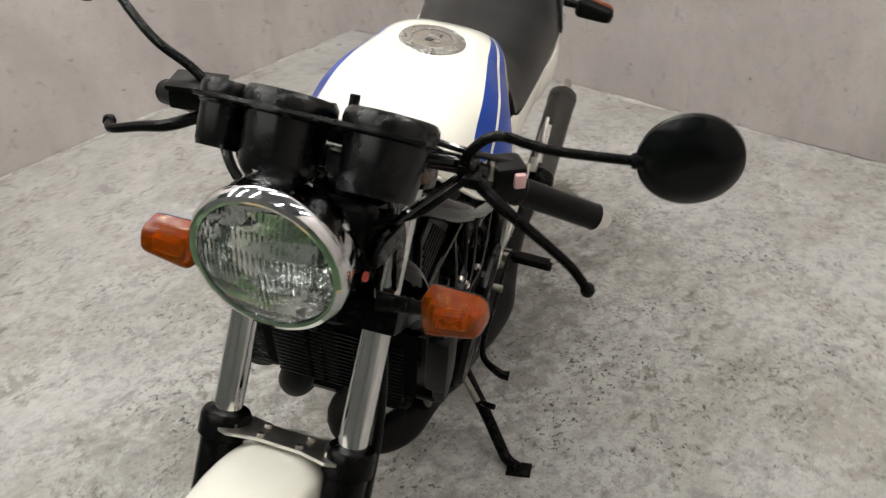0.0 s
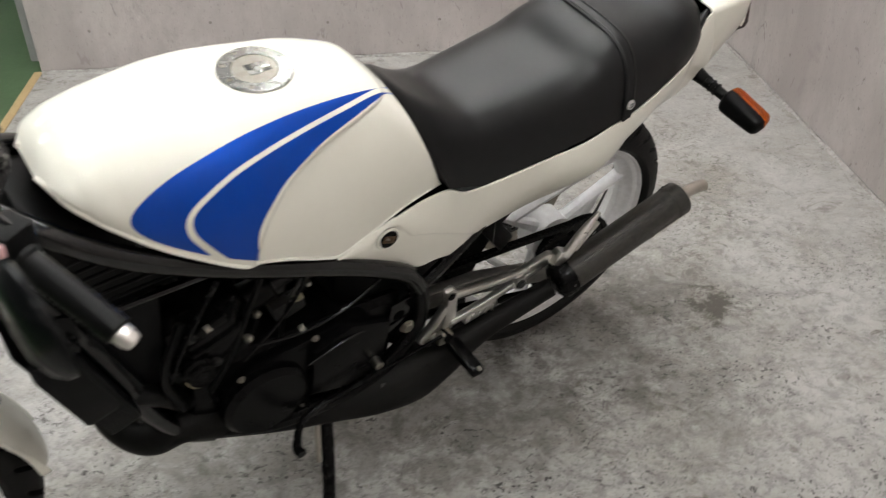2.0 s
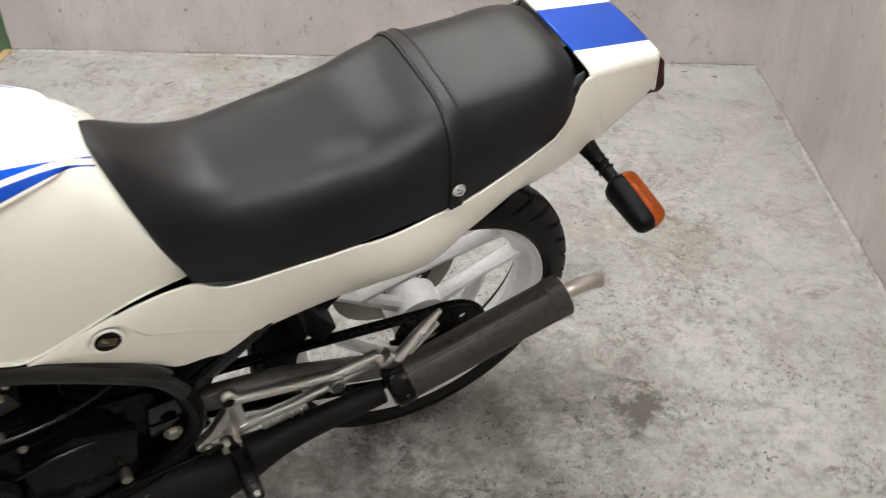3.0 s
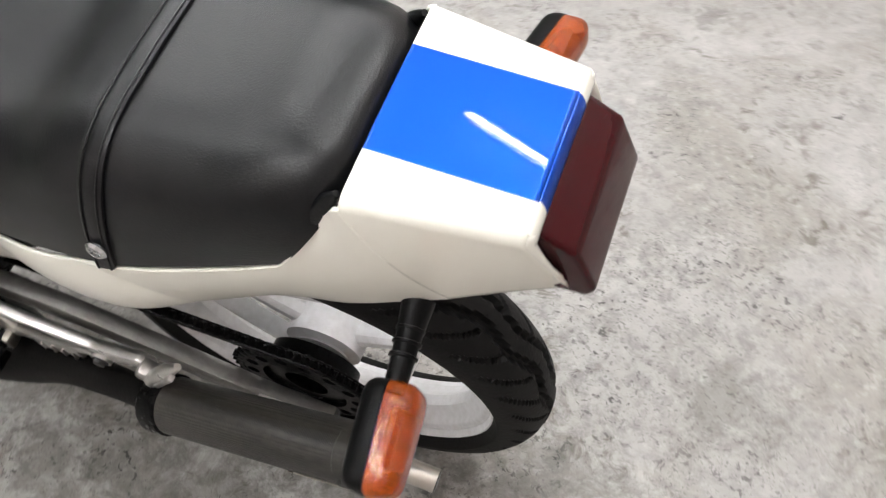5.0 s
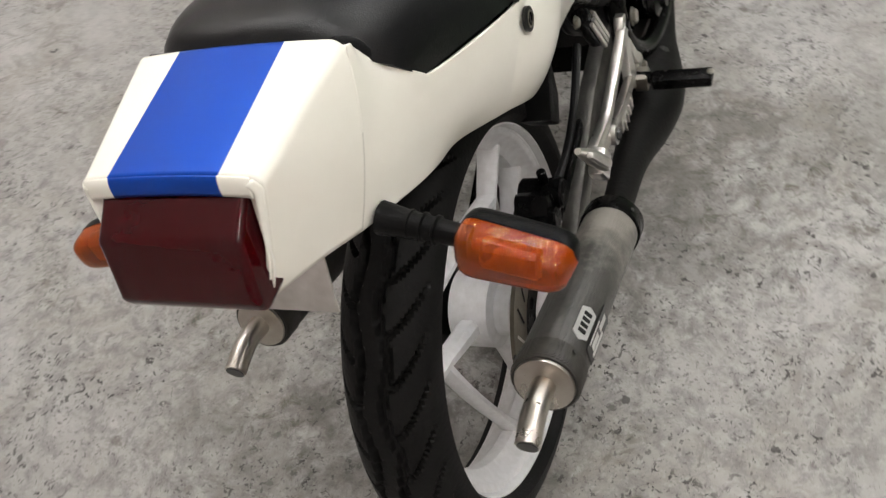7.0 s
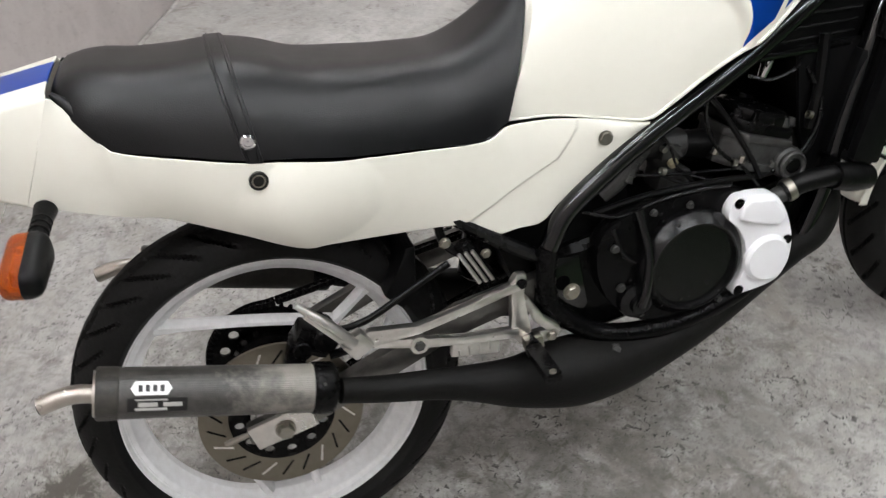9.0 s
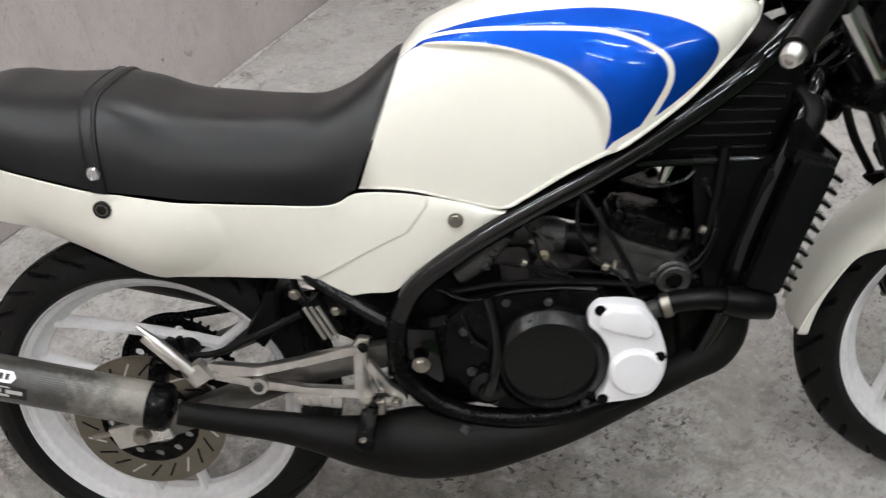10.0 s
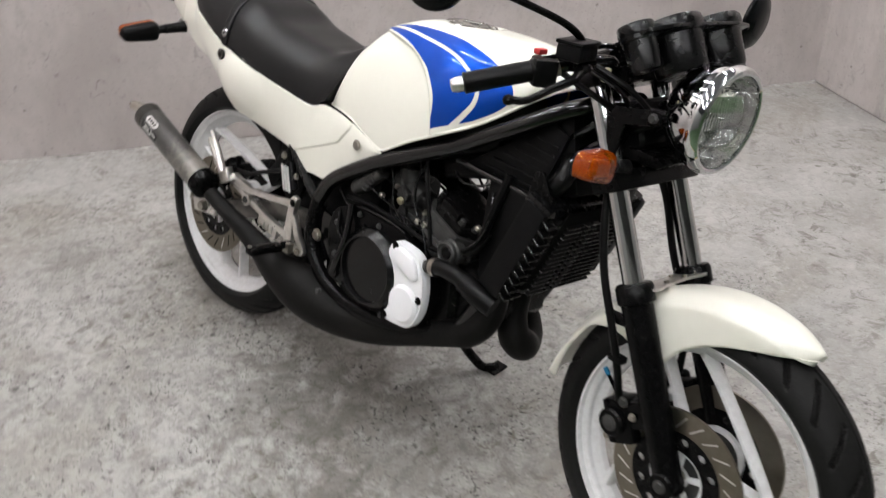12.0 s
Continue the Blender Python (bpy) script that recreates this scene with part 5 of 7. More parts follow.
for k in range(10):
    h = -0.078 + 0.019 * k
    for s in (-1,):
        c = slant @ Vector((0.026, s * 0.128, h)) + Vector((0.302, 0, 0.585))
        if fin_ob is None:
            fin_ob = part("fin", block((0.034, 0.052, 0.0060), (0, 0, 0), 0.0015, slant @ pose(0, 0, 0, 0, 18, 0), 1), black_semi, radiator)
            fin_ob.matrix_basis = Matrix.Translation(c)
        else:
            clone(fin_ob, Matrix.Translation(c))
part("flank_cover", block((0.056, 0.036, 0.150), (0.322, 0.142, 0.612), 0.012, slant), black_plastic, radiator, "plain black flank cover")
part("core", block((0.010, 0.215, 0.185), (0.323, 0, 0.584), 0.003, slant), mesh_black, radiator, "black radiator core")
part("upper_hose", tube([(0.33, -0.11, 0.705), (0.345, -0.10, 0.735), (0.33, -0.07, 0.76), (0.27, -0.06, 0.72)], 0.017, 14), hose_rubber, radiator)
part("front_screen", block((0.004, 0.232, 0.180), (0.350, 0, 0.596), 0.001, slant), mesh_black, radiator, "flat black stone screen")
both("corner_plate", lambda: prism([(0.322, 0.742), (0.352, 0.700), (0.352, 0.690), (0.300, 0.690), (0.306, 0.735)], 0.128, 0.134, "y", 0.001), black_satin, radiator)
both("side_plate", lambda: prism([(0.185, 0.690), (0.308, 0.680), (0.272, 0.500), (0.205, 0.470), (0.190, 0.560)], 0.092, 0.100, "y", 0.002), black_plastic, radiator, "flat black plate beside the radiator")
slat = None
for k in range(15):
    c = slant @ Vector((0.046, 0, -0.080 + 0.0115 * k)) + Vector((0.302, 0, 0.590))
    if slat is None:
        slat = part("slat", block((0.010, 0.196, 0.0030), (0, 0, 0), 0.0008, slant @ pose(0, 0, 0, 0, 14, 0), 1), black_semi, radiator)
        slat.matrix_basis = Matrix.Translation(c)
    else:
        clone(slat, Matrix.Translation(c))
part("fan_shroud", block((0.03, 0.24, 0.17), (0.268, 0, 0.585), 0.01, slant), black_plastic, radiator)

# ---- exhausts ----
PIPE = [(0.190, 0.062, 0.545), (0.232, 0.066, 0.525), (0.262, 0.074, 0.475), (0.268, 0.084, 0.420), (0.236, 0.094, 0.372), (0.175, 0.106, 0.352), (0.095, 0.114, 0.318), (0.0, 0.121, 0.280), (-0.09, 0.126, 0.260), (-0.17, 0.136, 0.260),
        (-0.25, 0.147, 0.273), (-0.33, 0.154, 0.287), (-0.40, 0.158, 0.312), (-0.46, 0.161, 0.333), (-0.53, 0.166, 0.354), (-0.60, 0.174, 0.381)]
PIPE_R = (0.021, 0.0225, 0.026, 0.028, 0.029, 0.029, 0.030, 0.035, 0.043, 0.053, 0.056, 0.041, 0.029, 0.0235, 0.0205, 0.0185)


HEADER = {1: [(0.190, 0.062, 0.545), (0.212, 0.045, 0.480), (0.224, 0.012, 0.405), (0.248, -0.006, 0.362), (0.257, 0.014, 0.338), (0.242, 0.052, 0.323), (0.218, 0.086, 0.334)],
          -1: [(0.190, 0.062, 0.545), (0.228, 0.074, 0.502), (0.244, 0.086, 0.448), (0.240, 0.098, 0.405), (0.215, 0.106, 0.372)]}
HEADER_R = {1: (0.021, 0.024, 0.028, 0.032, 0.034, 0.032, 0.031), -1: (0.021, 0.024, 0.027, 0.029, 0.030)}


def exhaust(s, shift, wrap):
    pipe_pts, pipe_r = HEADER[s] + PIPE[5:], HEADER_R[s] + PIPE_R[5:]
    pts = [(x + shift[0] * step(-0.2, -0.5, x), s * y, z + shift[1] * step(-0.2, -0.5, x) + (0.012 * step(-0.25, -0.05, x) * step(0.24, 0.17, x) if s > 0 else 0)) for x, y, z in pipe_pts]
    pipe = part("exhaust", tube(pts, pipe_r, 24, 4), exhaust_black, bike, "matt black expansion chamber exhaust with a wrapped silencer", angle=60)
    off = Vector((shift[0], 0, shift[1]))
    a, b = Vector((-0.612, s * 0.178, 0.394)) + off, Vector((-0.905, s * 0.179, 0.490)) + off
    d = (b - a).normalized()
    L = (b - a).length
    can = part("silencer", lathe([(0, 0.0), (0.0335, 0.0), (0.0342, 0.004), (0.0342, L - 0.002), (0.0335, L), (0, L)], a, d, 40), wrap, pipe, "scuffed grey woven wrap silencer" if s < 0 else "dark oily woven wrap silencer")
    part("front_band", lathe([(0, -0.008), (0.026, -0.008), (0.0345, -0.003), (0.0370, 0.002), (0.0370, 0.026), (0.0344, 0.028)], a, d, 40), black_satin, can)
    part("rear_band", lathe([(0.0344, L - 0.026), (0.0354, L - 0.025), (0.0355, L), (0.0335, L + 0.003), (0.0, L + 0.003)], a, d, 40), carbon_dark, can)
    part("end_plate", lathe([(0, L + 0.002), (0.031, L + 0.002), (0.030, L + 0.006), (0.012, L + 0.007), (0, L + 0.007)], a, d, 36), steel, can)
    e = b + d * 0.004
    tip = [e, e + d * 0.022, e + d * 0.045 + Vector((0, 0, -0.006)), e + d * 0.070 + Vector((-0.002, 0, -0.018))]
    part("tailpipe", tube(tip, 0.0125, 18), steel, can, "bare stainless tailpipe bent slightly down")
    q = tip[-1]
    # flat black disc in place of the shade inside the pipe
    part("pipe_mouth", lathe([(0, 0), (0.0105, 0), (0.0105, 0.001), (0, 0.001)], q + Vector((-0.0008, 0, -0.0004)), (-1, 0, -0.1), 18), label_black, can)
    for k in range(3):
        ang = radians(100 + 120 * k)
        side = Vector((0, 1, 0))
        upv = d.cross(side).normalized()
        r = side * math.cos(ang) + upv * math.sin(ang)
        for h in (0.015, L - 0.018):
            bolt(a + d * h + r * 0.0362, r, 0.0026, 0.002, dull_alloy, can, name="rivet")
    return pipe, can, a, d, L


right_pipe, right_can, ra, rd, rL = exhaust(-1, (0.0, 0.0), carbon)
left_pipe, left_can, la, ld, lL = exhaust(1, (0.055, -0.006), carbon_dark)


def on_can(a, d, h, s, up, out):
    """A frame on the silencer's outer side: along, up, out."""
    side = Vector((0, s, 0))
    n = (side * math.cos(up) + d.cross(side).normalized() * math.sin(up) * -s).normalized()
    t = n.cross(d).normalized()
    m = Matrix((Vector((*d, 0)), Vector((*t, 0)), Vector((*n, 0)), Vector((0, 0, 0, 1)))).transposed()
    m.translation = a + d * h + n * out
    return m


# maker's plates on the right silencer: only their shapes and unlettered bars
m = on_can(ra, rd, rL - 0.066, -1, radians(42), 0.0341)
p1 = prism([(-0.026, 0.0), (-0.020, 0.009), (0.020, 0.009), (0.026, 0.0), (0.020, -0.009), (-0.020, -0.009)], 0, 0.0012, "z", 0)
p1.transform(m)
plate = part("silver_plate", p1, label_silver, right_can, "small silver six-sided plate with dark bars")
for k in range(4):
    b1 = block((0.0055, 0.009, 0.0006), (-0.0135 + 0.009 * k, 0, 0.0016), 0)
    b1.transform(m)
    part("bar", b1, label_black, plate)
m = on_can(ra, rd, rL - 0.074, -1, radians(6), 0.0341)
p2 = block((0.075, 0.020, 0.0012), (0, 0, 0.0006), 0.0004, segs=1)
p2.transform(m)
plate = part("black_plate", p2, label_black, right_can, "black plate with pale bars of writing")
for k, (w, y, h) in enumerate(((0.040, 0.006, 0.0035), (0.024, -0.0005, 0.006), (0.024, -0.0005, 0.006), (0.040, -0.0075, 0.002))):
    b1 = block((w, h, 0.0006), (0.008 if k in (0, 3) else (-0.019 if k == 1 else 0.012), y, 0.0014), 0)
    b1.transform(m)
    part("bar", b1, label_silver, plate)
m = on_can(la, ld, lL - 0.055, 1, radians(-30), 0.0341)
p3 = block((0.09, 0.016, 0.0015), (0, 0, 0.0006), 0.0005, segs=1)
p3.transform(m)
part("scraped_plate", p3, steel, left_can, "scraped metal plate on the silencer")


# ---- footrest hangers ----
for s in (1, -1):
    y0, y1 = s * 0.140, s * 0.154
    hanger = part("footrest_hanger", joined(
        prism([(-0.296, 0.470), (-0.312, 0.474), (-0.322, 0.462), (-0.332, 0.372), (-0.322, 0.356), (-0.308, 0.352), (-0.300, 0.372), (-0.304, 0.440)], y0, y1, "y", 0.003),
        prism([(-0.300, 0.432), (-0.308, 0.420), (-0.292, 0.384), (-0.266, 0.352), (-0.252, 0.356), (-0.256, 0.368), (-0.276, 0.388)], y0, y1, "y", 0.0025),
        prism([(-0.322, 0.364), (-0.308, 0.350), (-0.262, 0.346), (-0.254, 0.356), (-0.262, 0.366), (-0.300, 0.366)], y0, y1, "y", 0.0025),
        prism([(-0.306, 0.463), (-0.40, 0.447), (-0.47, 0.438), (-0.540, 0.452), (-0.558, 0.442), (-0.552, 0.426), (-0.530, 0.424), (-0.47, 0.423), (-0.40, 0.433), (-0.306, 0.448)], s * 0.142, s * 0.157, "y", 0.004),
        prism([(-0.318, 0.384), (-0.40, 0.396), (-0.462, 0.413), (-0.538, 0.436), (-0.548, 0.424), (-0.470, 0.398), (-0.40, 0.381), (-0.318, 0.366)], s * 0.143, s * 0.156, "y", 0.0035),
        block((0.075, 0.012, 0.022), (-0.390, s * 0.150, 0.370), 0.003, pose(0, 0, 0, 0, 12, 0)),
        lathe([(0, -0.008), (0.014, -0.008), (0.014, 0.006), (0, 0.006)], (-0.473, s * 0.154, 0.408), (0, 1, 0), 24)), aluminium, bike, "cast aluminium footrest hanger")
    bolt((-0.473, s * 0.160, 0.408), (0, s, 0), 0.0085, 0.006, dull_alloy, hanger, name="hanger_bolt")
    bolt((-0.307, s * 0.156, 0.458), (0, s, 0), 0.007, 0.003, black_satin, hanger, name="socket_screw")
    bolt((-0.270, s * 0.156, 0.355), (0, s, 0), 0.007, 0.006, bolt_steel, hanger)
    for k in range(4):
        part("rib", block((0.003, 0.004, 0.017), (-0.416 + 0.016 * k, s * 0.157, 0.370), 0.001, segs=1), aluminium, hanger)
    # pillion peg, folded up
    part("pillion_clevis", block((0.036, 0.022, 0.034), (-0.560, s * 0.160, 0.440), 0.006, pose(0, 0, 0, 0, -30, 0)), aluminium, hanger)
    part("pillion_peg", joined(tube([(-0.566, s * 0.168, 0.446), (-0.600, s * 0.166, 0.492), (-0.630, s * 0.165, 0.530)], (0.010, 0.0095, 0.004), 12),
                               block((0.007, 0.008, 0.070), (-0.602, s * 0.175, 0.488), 0.002, pose(0, 0, 0, 0, -36, 0))), aluminium, hanger, "folded aluminium pillion peg")
    # rider's peg
    peg = part("rider_peg", joined(rod((-0.302, s * 0.150, 0.360), (-0.305, s * 0.175, 0.360), 0.009, 14), block((0.026, 0.085, 0.018), (-0.308, s * 0.218, 0.357), 0.005)), black_satin, bike, "black rubber footrest peg")
    part("peg_bolt", rod((-0.309, s * 0.258, 0.366), (-0.309, s * 0.258, 0.370), 0.005, 10), bolt_steel, peg)
    part("peg_bracket", block((0.030, 0.020, 0.024), (-0.302, s * 0.160, 0.356), 0.004), bolt_steel, peg)
# rear brake reservoir and master cylinder by the swing arm
mc = part("rear_master_cylinder", rod((-0.378, -0.118, 0.530), (-0.350, -0.124, 0.470), 0.013, 16), black_satin, bike, "rear brake master cylinder with bright ribs")
for k in range(3):
    part("rib", rod((-0.388 + 0.010 * k, -0.134, 0.522), (-0.364 + 0.010 * k, -0.138, 0.468), 0.003, 8), aluminium, mc)
part("reservoir_hose", tube([(-0.37, -0.112, 0.50), (-0.40, -0.105, 0.53), (-0.405, -0.10, 0.58)], 0.007, 10), hose_rubber, mc)
bolt((-0.402, -0.118, 0.537), (0, -1, 0), 0.007, 0.006, bolt_steel, mc)
bolt((-0.345, -0.122, 0.505), (0, -1, 0), 0.006, 0.006, bolt_steel, mc)


# ---- wheels ----
def soft(d, w):
    """1 on a line, falling to 0 at the distance w."""
    return 1 - step(w * 0.55, w, abs(d))


def tyre_body(R, half, bead, grooves, nt):
    """A tyre with a cut tread pattern."""
    ns = 73
    ring = R - half * 0.98
    verts, faces = [], []
    for i in range(nt):
        th = 2 * math.pi * i / nt
        ct, st = math.cos(th), math.sin(th)
        for j in range(ns):
            a = -2.35 + 4.70 * j / (ns - 1)
            k = max(abs(a) - 1.57, 0) / 0.78
            rr = ring + half * 0.98 * math.cos(a) if k == 0 else ring + (0.2385 - ring) * k
            y = half * math.sin(a) if k == 0 else math.copysign(half - (half - bead) * k**1.3, a)
            cut = 0.0085 * grooves(th, a) if abs(a) < 1.4 else 0.0
            r = rr - cut * max(math.cos(a), 0.1)
            verts.append((ct * r, y - cut * math.sin(a), st * r))
    for i in range(nt):
        p, q = i * ns, (i + 1) % nt * ns
        for j in range(ns - 1):
            faces.append((p + j, p + j + 1, q + j + 1, q + j))
    me = bpy.data.meshes.new("tmp")
    me.from_pydata(verts, [], faces)
    bm = bmesh.new()
    bm.from_mesh(me)
    bpy.data.meshes.remove(me)
    return bm


def rear_tread(th, a):
    """Two zigzag lines about the middle, and slanting cuts out to each shoulder."""
    t = th / (2 * math.pi)
    tri = abs((t * 17) % 1 * 2 - 1) * 2 - 1
    g = soft(abs(a) - 0.26 - 0.11 * (tri if a > 0 else -tri), 0.10)
    if 0.36 < abs(a) < 1.3:
        f = (t * 34 + (0.5 if a > 0 else 0) + 1.5 * (abs(a) - 0.36) ** 1.4) % 1.0
        g = max(g, 0.8 * soft(f - 0.5, 0.08) * step(1.25, 0.9, abs(a)))
    return g


def front_tread(th, a):
    t = th / (2 * math.pi)
    g = 0.0
    if 0.22 < abs(a) < 1.2:
        f = (t * 26 + (0.5 if a > 0 else 0) + 0.8 * abs(a)) % 1.0
        g = soft(f - 0.5, 0.09) * step(1.2, 1.1, abs(a))
    return max(g, soft(a, 0.06))


def spoke_bar(p0, p1, w0, w1, d0, d1):
    """A cast spoke from p0 to p1 in the wheel's plane, with width and depth at each end."""
    p0, p1 = Vector((p0[0], 0, p0[1])), Vector((p1[0], 0, p1[1]))
    d = (p1 - p0).normalized()
    n = Vector((-d.z, 0, d.x))
    bm = bmesh.new()
    ends = []
    for k in range(5):
        t = k / 4
        c, w, dep = p0.lerp(p1, t), w0 + (w1 - w0) * t, d0 + (d1 - d0) * t
        ends.append([bm.verts.new(c + n * w * a + Vector((0, dep * b, 0))) for a, b in ((-0.5, -0.25), (-0.25, -0.5), (0.25, -0.5), (0.5, -0.25), (0.5, 0.25), (0.25, 0.5), (-0.25, 0.5), (-0.5, 0.25))])
    for a, b in zip(ends, ends[1:]):
        for k in range(8):
            bm.faces.new((a[k], a[(k + 1) % 8], b[(k + 1) % 8], b[k]))
    bm.faces.new(ends[0][::-1])
    bm.faces.new(ends[-1])
    return bm


def spoke_arm(pts, widths, depths):
    """A curved cast arm through the points, flaring by its widths."""
    pts = [Vector((p[0], 0, p[1])) for p in pts]
    n = 10
    bm, ends = bmesh.new(), []
    m = len(pts) - 1
    for k in range(n + 1):
        t = k / n
        a, b, c = pts[0], pts[1], pts[2]
        q = a * (1 - t) ** 2 + b * 2 * t * (1 - t) + c * t * t
        d = ((b - a) * (1 - t) + (c - b) * t).normalized()
        nn = Vector((-d.z, 0, d.x))
        w = widths[0] * (1 - t) ** 2 + widths[1] * 2 * t * (1 - t) + widths[2] * t * t
        w += (widths[2] * 0.55) * max(0, (t - 0.82) / 0.18) ** 2
        dep = depths[0] + (depths[1] - depths[0]) * t
        ends.append([bm.verts.new(q + nn * w * u + Vector((0, dep * v, 0))) for u, v in ((-0.5, -0.22), (-0.22, -0.5), (0.22, -0.5), (0.5, -0.22), (0.5, 0.22), (0.22, 0.5), (-0.22, 0.5), (-0.5, 0.22))])
    for a, b in zip(ends, ends[1:]):
        for k in range(8):
            bm.faces.new((a[k], a[(k + 1) % 8], b[(k + 1) % 8], b[k]))
    bm.faces.new(ends[0][::-1])
    bm.faces.new(ends[-1])
    return bm


def polar(r, deg):
    return (r * math.cos(radians(deg)), r * math.sin(radians(deg)))


def holed_ring(r0, r1, n, hole, at, y0, y1):
    """A flat ring from r0 to r1 with n round holes on the radius at."""
    bm = bmesh.new()
    half = math.pi / n
    for s in range(n):
        mid = 2 * half * s
        edge = [(r0, mid - half + 2 * half * k / 6) for k in range(6)] + [(r0 + (r1 - r0) * k / 6, mid + half) for k in range(6)]
        edge += [(r1, mid + half - 2 * half * k / 6) for k in range(6)] + [(r1 - (r1 - r0) * k / 6, mid - half) for k in range(6)]
        outer = [(r * math.cos(a), r * math.sin(a)) for r, a in edge]
        cx, cz = at * math.cos(mid), at * math.sin(mid)
        inner = []
        for x, z in outer:
            d = math.hypot(x - cx, z - cz)
            inner.append((cx + (x - cx) / d * hole, cz + (z - cz) / d * hole))
        rings = [[bm.verts.new((x, y, z)) for x, z in loop] for loop, y in ((inner, y0), (outer, y0), (outer, y1), (inner, y1))]
        for k in range(24):
            j = (k + 1) % 24
            quads = [(0, 1), (2, 3), (3, 0)] + ([(1, 2)] if k // 6 in (0, 2) else [])
            for a, b in quads:
                bm.faces.new((rings[a][k], rings[a][j], rings[b][j], rings[b][k]))
    bmesh.ops.remove_doubles(bm, verts=bm.verts, dist=1e-5)
    return bm


def brake_disc(y, R, r_in, slots, parent, side):
    """A slotted ring on a black carrier with round holes."""
    bm, rows = bmesh.new(), []
    n = 96
    prof = [(r_in, -0.0025), (R, -0.0025), (R, 0.0025), (r_in, 0.0025)]
    for i in range(n):
        a = 2 * math.pi * i / n
        rows.append([bm.verts.new((r * math.cos(a), y + h, r * math.sin(a))) for r, h in prof])
    for i in range(n):
        for j in range(4):
            bm.faces.new((rows[i][j], rows[i][(j + 1) % 4], rows[(i + 1) % n][(j + 1) % 4], rows[(i + 1) % n][j]))
    disc = part("brake_disc", bm, disc_steel, parent, "worn slotted steel brake disc")
    part("disc_carrier", holed_ring(r_in - 0.030, r_in + 0.003, 12, 0.0075, r_in - 0.012, y - 0.003, y + 0.003), black_satin, disc, "black disc carrier with round holes")
    for k in range(slots):
        a0 = 2 * math.pi * k / slots
        mid = (r_in + R) / 2
        tang = Matrix.Rotation(-a0, 4, "Y") @ Matrix.Translation((mid, y + side * 0.0027, 0)) @ Matrix.Rotation(radians(38), 4, "Y")
        sl = block((0.030, 0.0008, 0.0032), (0, 0, 0), 0)
        sl.transform(tang)
        part("slot", sl, aluminium if parent.name.startswith("front") or k % 3 == 0 else black_satin, disc)
    return disc


def wheel(name, at, R, half, rim_half, first_deg, tread, label, m=None):
    base = Matrix.Translation(at)
    h = rim_half
    face = [(0.2435, h + 0.003), (0.2380, h + 0.0032), (0.2360, h - 0.001), (0.2345, h - 0.007), (0.2265, h - 0.009), (0.2245, h - 0.011), (0.2225, h - 0.019), (0.2125, h * 0.30), (0.2085, h * 0.20), (0.2075, 0)]
    bed = [(0.214, 0), (0.214, h * 0.3), (0.228, h * 0.6), (0.232, h - 0.007), (0.2430, h - 0.004), (0.2445, h)]
    rim_prof = [(r, -y) for r, y in bed[::-1]] + bed[1:] + face + [(r, -y) for r, y in face[-2::-1]] + [(0.2445, -h)]
    w = part(name, lathe(rim_prof, (0, 0, 0), (0, 1, 0), 96), wheel_paint, bike, label, m=(m or Matrix()) @ base)
    part("tyre", tyre_body(R, half, rim_half, tread, 1100 if tread is rear_tread else 800), rubber, w, "black road tyre with cut tread", angle=25)
    part("hub", lathe([(0, -0.05), (0.034, -0.05), (0.036, -0.03), (0.052, -0.026), (0.052, 0.026), (0.036, 0.03), (0.034, 0.05), (0, 0.05)], (0, 0, 0), (0, 1, 0), 40), wheel_paint, w)
    for k in range(3):
        f = first_deg + 120 * k
        part("spoke", joined(spoke_bar(polar(0.03, f + 8), polar(0.146, f), 0.028, 0.016, 0.030, 0.025),
                             spoke_arm((polar(0.138, f), polar(0.176, f), polar(0.2150, f)), (0.017, 0.012, 0.015), (0.026, 0.030)),
                             spoke_arm((polar(0.141, f + 1), polar(0.125, f + 54), polar(0.2150, f + 98)), (0.017, 0.012, 0.015), (0.026, 0.030))), wheel_paint, w, "white cast branching spoke")
    return w


rear = wheel("rear_wheel", REAR_AXLE, 0.306, 0.057, 0.040, 36, rear_tread, "white cast rear wheel with a black tyre")
front = wheel("front_wheel", FRONT_AXLE, 0.304, 0.051, 0.036, 3, front_tread, "white cast front wheel with a black tyre", FRONT)
brake_disc(-0.088, 0.125, 0.078, 22, rear, -1)
for s in (1, -1):
    brake_disc(s * 0.066, 0.128, 0.084, 22, front, s)

# rear sprocket, chain, swing arm, caliper
teeth = []
for k in range(39):
    a = 2 * math.pi * k / 39
    for da, r in ((-0.045, 0.094), (-0.02, 0.101), (0.02, 0.101), (0.045, 0.094)):
        teeth.append((r * math.cos(a + da), r * math.sin(a + da)))
tooth_ring = bmesh.new()
tooth_rows = [[tooth_ring.verts.new(q) for q in ((x * 0.086 / math.hypot(x, z), 0.078, z * 0.086 / math.hypot(x, z)), (x, 0.079, z), (x, 0.084, z), (x * 0.086 / math.hypot(x, z), 0.085, z * 0.086 / math.hypot(x, z)))] for x, z in teeth]
for a, b in zip(tooth_rows, tooth_rows[1:] + tooth_rows[:1]):
    for k in range(4):
        tooth_ring.faces.new((a[k], a[(k + 1) % 4], b[(k + 1) % 4], b[k]))
sprocket = part("sprocket", joined(tooth_ring, holed_ring(0.058, 0.0865, 14, 0.0085, 0.074, 0.0785, 0.0845)), black_satin, rear, "grimy black rear sprocket with round holes", angle=20)
